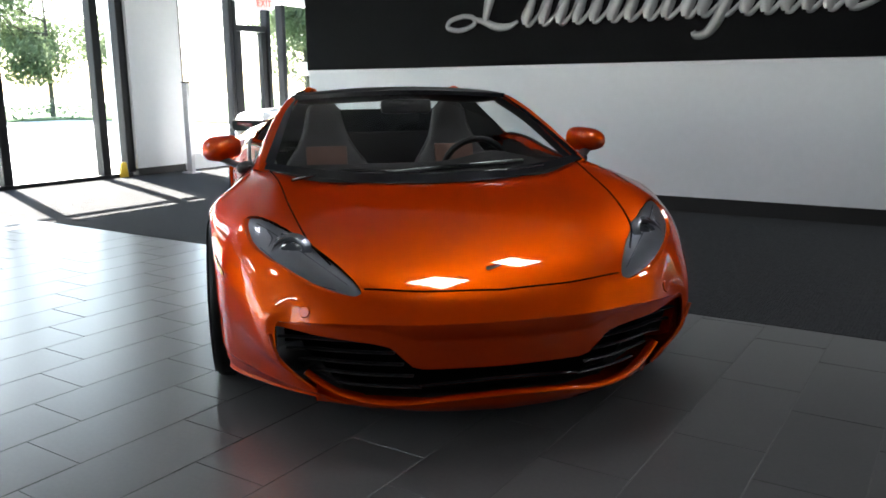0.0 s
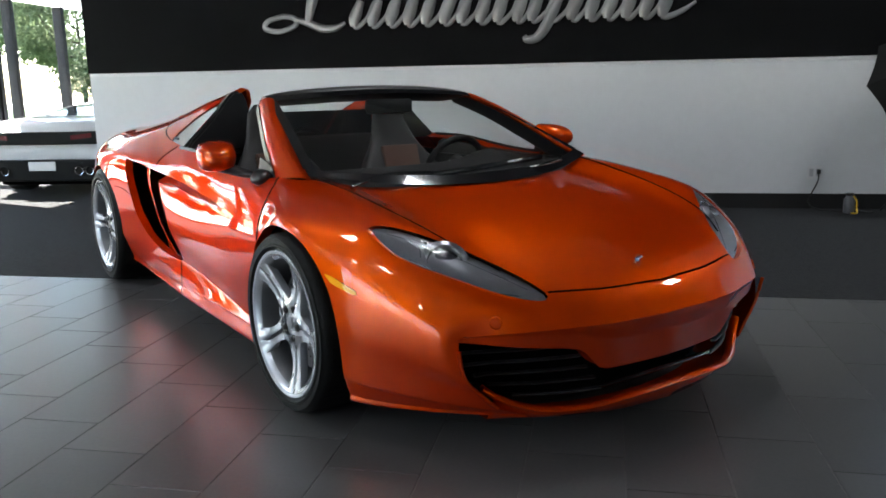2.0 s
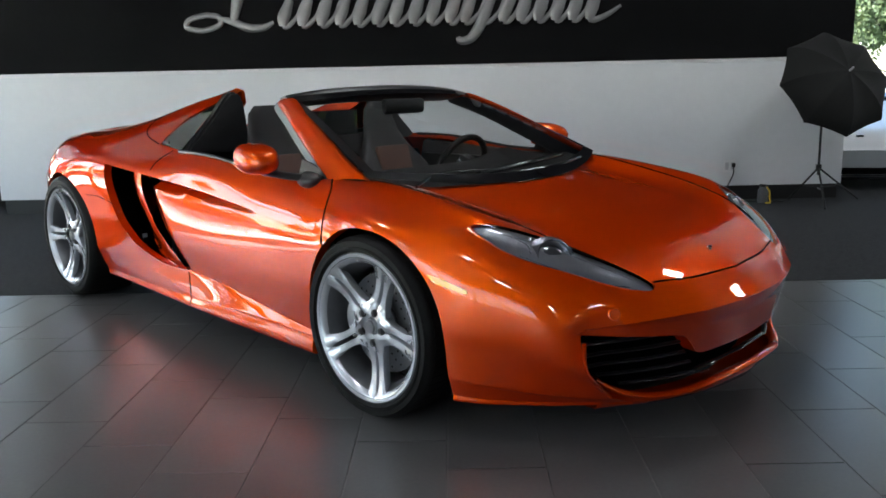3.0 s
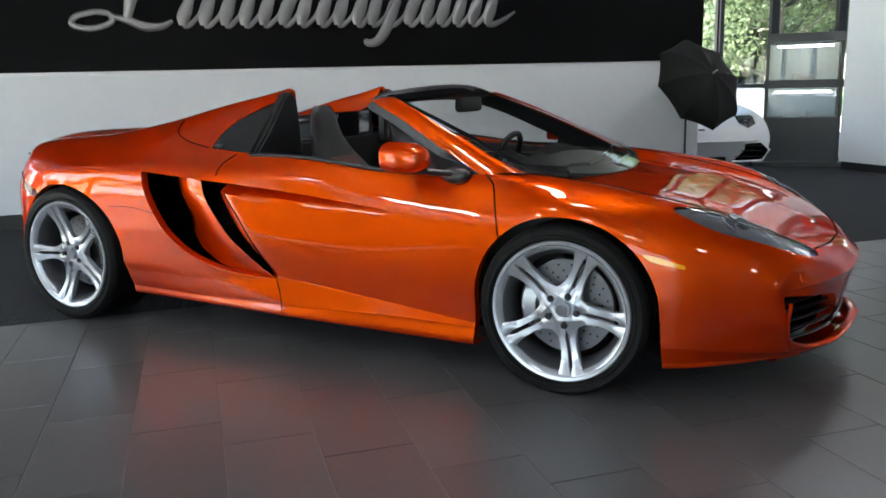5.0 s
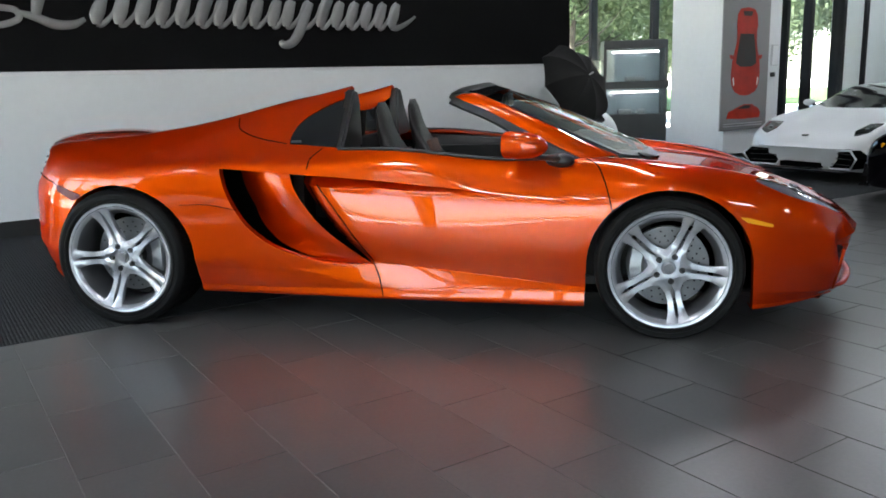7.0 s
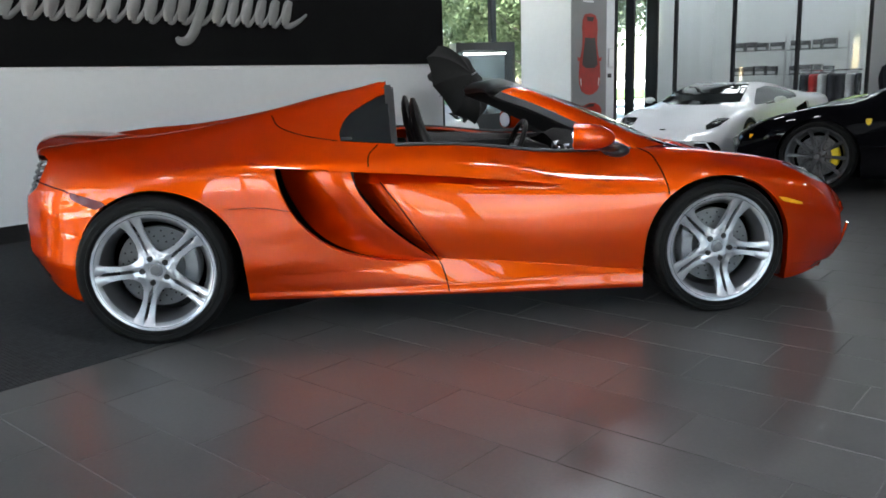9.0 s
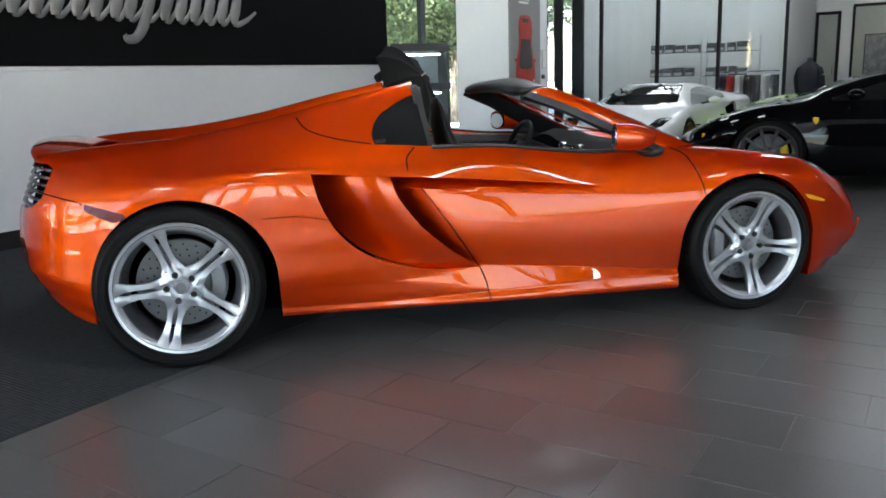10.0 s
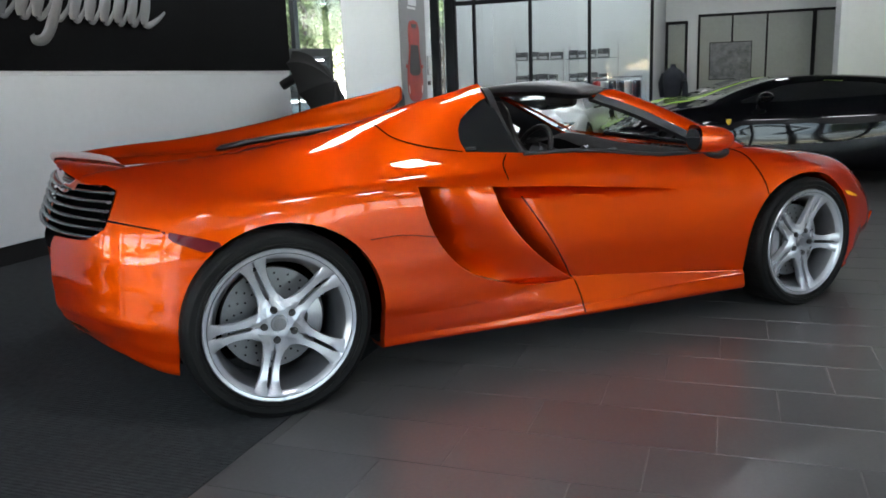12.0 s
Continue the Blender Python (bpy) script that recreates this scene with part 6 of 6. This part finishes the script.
def coupe(name, label, m, paint_mat, wide=1.0, roof=1.0, nose=0.0, style="wedge", rim=ALLOY, caliper=CALIPER, spokes=5, twin=True, tyre=.34):
    car = thing(name, label, "car", m, "cars on display")
    lf = Loft(coupe_lines(wide, roof, nose), nu=9, nv=6)
    lf.cut("front_arch", "side", arch(1.36, .33, .37, .37, .36), vmin=2.9)
    lf.cut("rear_arch", "side", arch(-1.30, .34, .38, .38, .375), vmin=2.9)
    rz = lambda z: .8 + (z - .8) * roof
    lf.cut("screen", "top", [(.38, -.1), (.40, .50 * wide), (.72, .575 * wide), (1.03, .63 * wide), (1.16, .40), (1.20, -.1)], vmax=2.4, only=["body"])
    lf.cut("side_window", "side", [(.92, .835), (.70, rz(.93)), (.40, rz(1.05)), (.0, rz(1.085)), (-.45, rz(1.05)), (-.80, rz(.96)), (-.70, .895), (-.2, .87), (.4, .845)], vmin=1.9, vmax=3.3, only=["body"])
    lf.cut("rear_glass", "top", [(-.55, -.1), (-.55, .42 * wide), (-1.05, .46 * wide), (-1.55, .40), (-1.6, -.1)], vmax=2.0, only=["body"])
    if style == "wedge":
        lf.cut("scoop", "side", [(-.94, .84), (-.46, .74), (-.56, .45), (-.95, .38), (-.98, .60)], vmin=2.9, only=["body"])
        lf.cut("lamp", "top", [(1.74, .60), (1.98, .54), (2.10, .60), (2.02, .74), (1.80, .80)], vmax=4.2, only=["body"])
    else:
        lf.cut("scoop", "side", [(-.92, .72), (-.68, .70), (-.74, .56), (-.95, .50)], vmin=2.9, only=["body"])
        lf.cut("lamp", "top", [(1.50, .74), (1.85, .66), (2.02, .66), (1.92, .76), (1.62, .83)], vmax=4.2, only=["body"])
    for side in (-1, 1):
        panel(lf, "body", "body_shell", paint_mat, car, side, lips=("front_arch", "rear_arch", "scoop"), lip=.03)
        panel(lf, "screen", "windscreen", DARK_GLASS, car, side, "dark reflecting windscreen", lift=.002)
        panel(lf, "side_window", "side_window", DARK_GLASS, car, side, "dark side window", lift=-.004)
        panel(lf, "rear_glass", "rear_glass", GLOSS_BLACK, car, side, "black slatted engine cover", lift=-.002)
        panel(lf, "scoop", "air_scoop", DARK, car, side, "black side air scoop", lift=-.05)
        panel(lf, "lamp", "headlight", GLOSS_BLACK, car, side, "dark wedge headlight", lift=-.003)
        p = lf.on("top", [(1.93, .66)], 1.5, 4.2, .002)[0]
        part("lamp_eye", ball(bmesh.new(), (p[0], side * p[1], p[2]), .03, .025, .012, 10, 8), ALLOY, car, smooth=80)
        mir = bmesh.new()
        ball(mir, (.62, side * 1.02, .90), .075, .09, .05, 14, 8)
        part("door_mirror", mir, paint_mat, car, smooth=80)
        part("mirror_arm", tube(bmesh.new(), [(.66, side * .84, .85), (.63, side * .98, .88)], .016, 8), GLOSS_BLACK, car)
        for x, z in ((1.36, tyre), (-1.30, tyre + .008)):
            w = wheel("front_wheel" if x > 0 else "rear_wheel", pose(x, side * .815 * wide, z - .003, 0, 0, 0 if side < 0 else 180), z, z - .07, .25, car, caliper, 20, spokes, twin, rim)
        for x in (1.36, -1.30):
            ln = lathe(bmesh.new(), [(.395, 0), (.395, .32), (.05, .33)], 28)
            bmesh.ops.delete(ln, geom=[f for f in ln.faces if f.calc_center_median().z < -.12], context="FACES")
            part("wheel_well", ln, DARK, car, m=pose(x, side * .60, .34, 0, 0, 0 if side < 0 else 180))
    # nose and tail ends
    L = coupe_lines(wide, roof, nose)
    for st, back in ((13, -.14), (0, .10)):
        b = bmesh.new()
        ring_p = [L[k][st] for k in range(8)]
        outer = [Vector(p) for p in ring_p] + [Vector((p[0], -p[1], p[2])) for p in ring_p[::-1] if p[1] > 0]
        mid = Vector((outer[0].x + back * .2, 0, .36 if st else .55))
        inner = [Vector((mid.x + (o.x - mid.x) * .8, o.y * .86, mid.z + (o.z - mid.z) * .80)) for o in outer]
        grid_faces(b, [outer, inner], closed=True)
        b.faces.new([b.verts.new(p) for p in inner])
        bmesh.ops.recalc_face_normals(b, faces=b.faces)
        part("nose_panel" if st else "tail_panel", b, paint_mat, car, smooth=30)
    fx = L[1][13][0]
    for s in (-1, 1):
        if style == "wedge":
            hexa = [(s * .38, .17), (s * .31, .27), (s * .40, .385), (s * .70, .405), (s * .80, .31), (s * .72, .185)]
            turned = Matrix.Translation((fx - .10, s * .5, 0)) @ pose(0, 0, 0, 0, 0, -s * 17) @ Matrix.Translation((-fx + .10, -s * .5, 0))
            mouth = prism(bmesh.new(), hexa, "x", fx - .25, fx - .065)
            bmesh.ops.transform(mouth, matrix=turned, verts=mouth.verts)
            part("front_intake", mouth, DARK, car, "black hexagonal front intake")
            rim_path = [turned @ Vector((fx - .062, y, z)) for y, z in hexa + hexa[:1]]
            part("intake_frame", tube(bmesh.new(), rim_path, .014, 6), paint_mat, car, smooth=40)
            for z in (.23, .30, .36):
                slat = boxed(fx - .064, fx - .056, min(s * .36, s * .72), max(s * .36, s * .72), z - .005, z + .005)
                bmesh.ops.transform(slat, matrix=turned, verts=slat.verts)
                part("intake_slat", slat, METAL_BLACK, car)
        else:
            part("front_intake", prism(bmesh.new(), [(s * .16, .20), (s * .18, .32), (s * .58, .33), (s * .62, .22)], "x", fx - .25, fx - .05), GLOSS_BLACK, car, "black front intake")
        rx = L[1][0][0]
        part("tail_lamp", prism(bmesh.new(), [(s * .40, .70), (s * .66, .73), (s * .66, .78), (s * .40, .755)], "x", rx - .035, rx + .15), RED_LENS, car, "dark red tail lamp")
        for y in ((.47, .60) if style == "wedge" else (.30, .44)):
            part("exhaust_pipe", lathe(bmesh.new(), [(.045, -.02), (.055, -.025), (.055, .10), (.04, .10), (.04, -.01)], 20, m=pose(rx - .02, s * y, .33, 0, 0, -90)), CHROME, car, "round chrome exhaust", smooth=40)
    if style == "wedge":
        part("centre_slot", boxed(fx - .14, fx - .03, -.27, .27, .17, .235, .01), DARK, car, "black slot under the nose")
    part("splitter", boxed(fx - .22, fx - .01, -.60, .60, .12, .145, .01), GLOSS_BLACK, car, "black front splitter")
    rx = L[1][0][0]
    part("rear_vent", boxed(rx - .025, rx + .1, -.76, .76, .645, .80, .01), RUBBER, car, "black rear vent band")
    part("diffuser", boxed(rx - .02, rx + .2, -.76, .76, .20, .46, .02), RUBBER, car, "black rear diffuser")
    part("number_plate", boxed(rx - .03, rx - .0205, -.17, .17, .33, .44, .004), SILVER_PLAIN, car, "plain silver plate")
    part("underbody", boxed(-2.0, 1.95, -.72, .72, .13, .2), DARK, car)
    part("nose_badge", boxed(fx - .16, fx - .10, -.03, .03, L[0][12][2] - .01, L[0][12][2] + .006, .004), METAL_BLACK, car)
    return car


coupe("white_coupe", "glossy white wedge-shaped supercar with bronze wheels", site(7.62, 1.20, 0, 178) @ Matrix.Scale(.875, 4), WHITE_PAINT, .96, 1.0, .04, "wedge", GOLD_RIM, YELLOW_CALIPER)
black_car = coupe("black_coupe", "glossy black coupe with silver wheels and yellow brake calipers", site(5.70, -2.05, 0, 97), BLACK_PAINT, 1.0, .84, .0, "round", BARREL_GREY, YELLOW_CALIPER, 10, False)
coupe("white_coupe", "white supercar seen from its black slatted tail", site(-5.02, 5.98, 0, 97) @ Matrix.Scale(.92, 4), WHITE_PAINT, 1.04, .95, .03, "wedge")
coupe("white_coupe", "white sports car parked behind the photo umbrella", site(5.15, 6.2, 0, -100), WHITE_PAINT, 1.04, .97, .04, "wedge")
green_car = coupe("green_coupe", "lime green coupe parked beyond the black car", site(7.85, -1.80, 0, 100), GREEN_PAINT, 1.0, .78, .0, "round", ALLOY, CALIPER, 10, False)

for side in (-1, 1):
    part("side_marker", boxed(1.82, 1.98, side * .885 - .02, side * .885 + .02, .50, .54, .008, m=pose(0, 0, 0, 0, 0, 0)), AMBER, black_car, "amber side marker")
    part("shield_badge", prism(bmesh.new(), [(.92, .69), (.97, .69), (.967, .65), (.945, .625), (.923, .65)], "y", side * .900, side * .93, .003), YELLOW, black_car, "small plain yellow shield")
paper = thing("paper_sheet", "white printed sheet behind the green car's screen", "paper", green_car.matrix_world @ pose(1.02, .25, .885, 0, 22, 0))
part("sheet", boxed(-.10, .10, -.14, .14, 0, .004), TRIM_WHITE, paper)

# ---- outside: kerb, hedges, trees, parked cars, rail ----
structure("pavement", boxed(LEFT - 3.2, RIGHT + 3, BACK + .3, BACK + 3.0, -.08, -.03), PALE_PAVING, "pale concrete walk along the building")
structure("pavement", boxed(LEFT - 3.2, LEFT - .3, FRONT - 3, BACK + .3, -.08, -.03), PALE_PAVING, "pale concrete walk along the entrance")
structure("lawn", boxed(-60, 60, BACK + 8.0, BACK + 60, -.08, -.02), GRASS, "mown green lawn beyond the walk")
structure("lawn", boxed(-60, LEFT - 22, -60, BACK + 8, -.08, -.02), GRASS, "green verge beyond the parking lot")


def leaf_cloud(b, center, rx, ry, rz, count, size, rng):
    for _ in range(count):
        while True:
            p = Vector((rng.uniform(-1, 1), rng.uniform(-1, 1), rng.uniform(-1, 1)))
            if .25 < p.length < 1:
                break
        q = Vector((center[0] + p.x * rx, center[1] + p.y * ry, center[2] + p.z * rz))
        u = Vector((rng.uniform(-1, 1), rng.uniform(-1, 1), rng.uniform(-1, 1))).normalized() * size * rng.uniform(.6, 1.3)
        w = u.cross(Vector((rng.uniform(-1, 1), rng.uniform(-1, 1), rng.uniform(-1, 1)))).normalized() * size * .55
        b.faces.new([b.verts.new(v) for v in (q - u, q + w, q + u, q - w)])


def tree_proto(seed, height):
    rng = random.Random(seed)
    t = thing("tree", "leafy green tree outside in full sun", "tree", group="trees outside")
    b = bmesh.new()
    lean = rng.uniform(-.3, .3)
    trunk = [(0, 0, -.1), (lean * .3, .05, height * .25), (lean * .7, .1, height * .5), (lean, .1, height * .75)]
    tube(b, smooth_path(trunk, 4), .11, 8, taper=[1.2 - .9 * k / 12 for k in range(13)])
    clumps = []
    for k in range(14):
        a = rng.uniform(0, 6.28)
        z0 = height * rng.uniform(.18, .6)
        r = height * rng.uniform(.14, .32)
        end = (r * math.cos(a), r * math.sin(a), z0 + height * rng.uniform(.06, .26))
        tube(b, smooth_path([(lean * z0 / height, .05, z0), (end[0] * .5, end[1] * .5, z0 + .3), end], 3), .04, 6, taper=[1 - .11 * i for i in range(7)])
        clumps.append(end)
    part("trunk", b, BARK, t, smooth=60)
    c = bmesh.new()
    for e in clumps + [(lean, 0, height * .9), (0, .2, height * .75)]:
        for _ in range(4):
            leaf_cloud(c, (e[0] + rng.uniform(-.6, .6), e[1] + rng.uniform(-.6, .6), e[2] + rng.uniform(-.5, .5)), height * .13, height * .13, height * .09, 230, height * .0125, rng)
    part("crown", c, LEAF, t)
    return t


protos = [tree_proto(3, 6.5), tree_proto(8, 7.5), tree_proto(21, 5.6)]
rng = random.Random(5)
spots = []
for k in range(15):
    spots.append((-22 + k * 3.6 + rng.uniform(-1, 1), BACK + rng.uniform(12, 16)))
for k in range(8):
    spots.append((-20 + k * 6.5 + rng.uniform(-1, 1), BACK + rng.uniform(20, 25)))
for k in range(9):
    spots.append((LEFT - rng.uniform(25, 31), -20 + k * 4.6 + rng.uniform(-1, 1)))
spots += [(15.5, 9.5), (12.5, 12.5), (18, 10.5), (21, 14), (20, 7)]
for k, (a, b0) in enumerate(spots):
    m = site(a, b0, -.05, rng.uniform(0, 360)) @ Matrix.Scale(rng.uniform(.85, 1.2), 4)
    if k < 3:
        protos[k].matrix_world = m
    else:
        copy_thing(protos[k % 3], m).scale = m.to_scale()


def hedge(a0, a1, b0, h, along="a"):
    rng2 = random.Random(int(a0 * 10))
    c = bmesh.new()
    n = int(abs(a1 - a0) * 1.5)
    for k in range(n):
        p = a0 + (a1 - a0) * (k + .5) / n
        leaf_cloud(c, (p, b0, h * .5) if along == "a" else (b0, p, h * .5), .55, .55, h * .55, 130, .055, rng2)
    ob = part("hedge", c, HEDGE, None, "clipped dark green hedge along the lot")
    ob.matrix_world = BUILD
    tagged(ob, "", "hedge", "", "stuff")


hedge(-14, 16, BACK + 9.0, .9)
hedge(-16, 18, LEFT - 21.0, .9, "b")


def parked_car(m, mat, label):
    car = thing("parked_car", label, "car", m, "cars in the lot")
    b = bmesh.new()
    rows = []
    for x, z0, z1, w in ((-2.2, .35, .75, .72), (-2.1, .25, .92, .84), (-1.4, .2, .98, .88), (-.9, .2, 1.0, .9), (.9, .2, .95, .9), (1.5, .2, .88, .88), (2.1, .25, .75, .82), (2.25, .35, .6, .7)):
        rows.append([Vector((x, y * w, z)) for y, z in ((-1, z0), (-1.02, (z0 + z1) / 2), (-.93, z1), (0, z1 + .03), (.93, z1), (1.02, (z0 + z1) / 2), (1, z0))])
    vr = grid_faces(b, rows, closed=True)
    b.faces.new(vr[0]), b.faces.new(vr[-1])
    bmesh.ops.recalc_face_normals(b, faces=b.faces)
    part("body", b, mat, car, smooth=50)
    c = bmesh.new()
    rows = []
    for x, z, w in ((-1.7, .97, .78), (-1.2, 1.38, .62), (-.3, 1.46, .62), (.4, 1.40, .62), (1.1, .93, .78)):
        rows.append([Vector((x, -w, z if z < 1.1 else z - .04)), Vector((x, -w * .8, z)), Vector((x, w * .8, z)), Vector((x, w, z if z < 1.1 else z - .04))])
    grid_faces(c, rows)
    for s in (0, 3):
        c.faces.new([c.verts.new(r[s]) for r in rows])
    part("cabin", c, DARK_GLASS, car, "dark car windows", smooth=40)
    for x in (-1.35, 1.4):
        for s in (-1, 1):
            part("tyre", lathe(bmesh.new(), [(0, -.10), (.20, -.10), (.32, -.09), (.32, .09), (.20, .10), (0, .10)], 24, m=Matrix.Translation((x, s * .82, .32))), RUBBER, car, smooth=40)
    return car


lot = [(LEFT - 13.5, -2.5, 80, WHITE_PAINT, "white car parked in the sunny lot"), (LEFT - 13.0, 3.4, 85, SILVER_PLAIN, "silver car parked in the sunny lot"), (LEFT - 14.0, 6.6, 95, BLACK_PAINT, "dark car parked in the sunny lot"),
       (2.5, BACK + 6.0, 4, WHITE_PAINT, "white car parked behind the building"), (12.5, BACK + 6.2, 4, SILVER_PLAIN, "silver car parked behind the building"), (-2.6, BACK + 6.2, 2, BLACK_PAINT, "dark car parked behind the building")]
for a, b0, turn, mat, label in lot:
    parked_car(site(a, b0, -.08, turn), mat, label)

# ---- floor tiles: large rectangles in running bond, nearest ones as pieces, the rest joined ----
TILE_L, TILE_W, GAP = 0.605, 0.30, 0.0035   # long side along b


def tile_mesh(w, l):
    bm = boxed(0, w, 0, l, -0.012, 0.0, 0.0012, seg=1)
    mesh = bpy.data.meshes.new("tile")
    bm.to_mesh(mesh)
    bm.free()
    mesh.materials.append(TILE)
    return mesh


tile_floor = thing("tile_floor", "satin grey porcelain floor tiles in running bond", "floor", BUILD.copy(), kind="structure")
shared_tile = tile_mesh(TILE_W - GAP, TILE_L - GAP)
rest = bmesh.new()
near = []
for i in range(-20, 48):
    a = -1.53 + TILE_W * i
    b = -(i % 3) * TILE_L / 3 + TILE_L * 2
    while b > FRONT - TILE_L:
        if b < EDGE:
            near.append((math.hypot(a + 0.15 + 0.6, b + 0.3 + 1.6), a, b))
        b -= TILE_L
near.sort()
made = 0
for d, a, b in near:
    whole = a > LEFT and a + TILE_W < RIGHT and b + TILE_L - GAP < EDGE and b > FRONT
    if whole and made < 300:
        t = new("tile", shared_tile)
        t.parent = tile_floor
        t.matrix_local = Matrix.Translation((a, b, 0))
        made += 1
        continue
    x0, x1, y0, y1 = max(a, LEFT), min(a + TILE_W - GAP, RIGHT), max(b, FRONT), min(b + TILE_L - GAP, EDGE - GAP)
    if x1 - x0 > 0.02 and y1 - y0 > 0.01:
        vs = [rest.verts.new(p) for p in ((x0, y0, 0), (x1, y0, 0), (x1, y1, 0), (x0, y1, 0), (x0, y0, -0.012), (x1, y0, -0.012), (x1, y1, -0.012), (x0, y1, -0.012))]
        for f in ((0, 1, 2, 3), (0, 4, 5, 1), (1, 5, 6, 2), (2, 6, 7, 3), (3, 7, 4, 0)):
            rest.faces.new([vs[k] for k in f])
tagged(part("tiles", rest, TILE, tile_floor), kind="stuff")
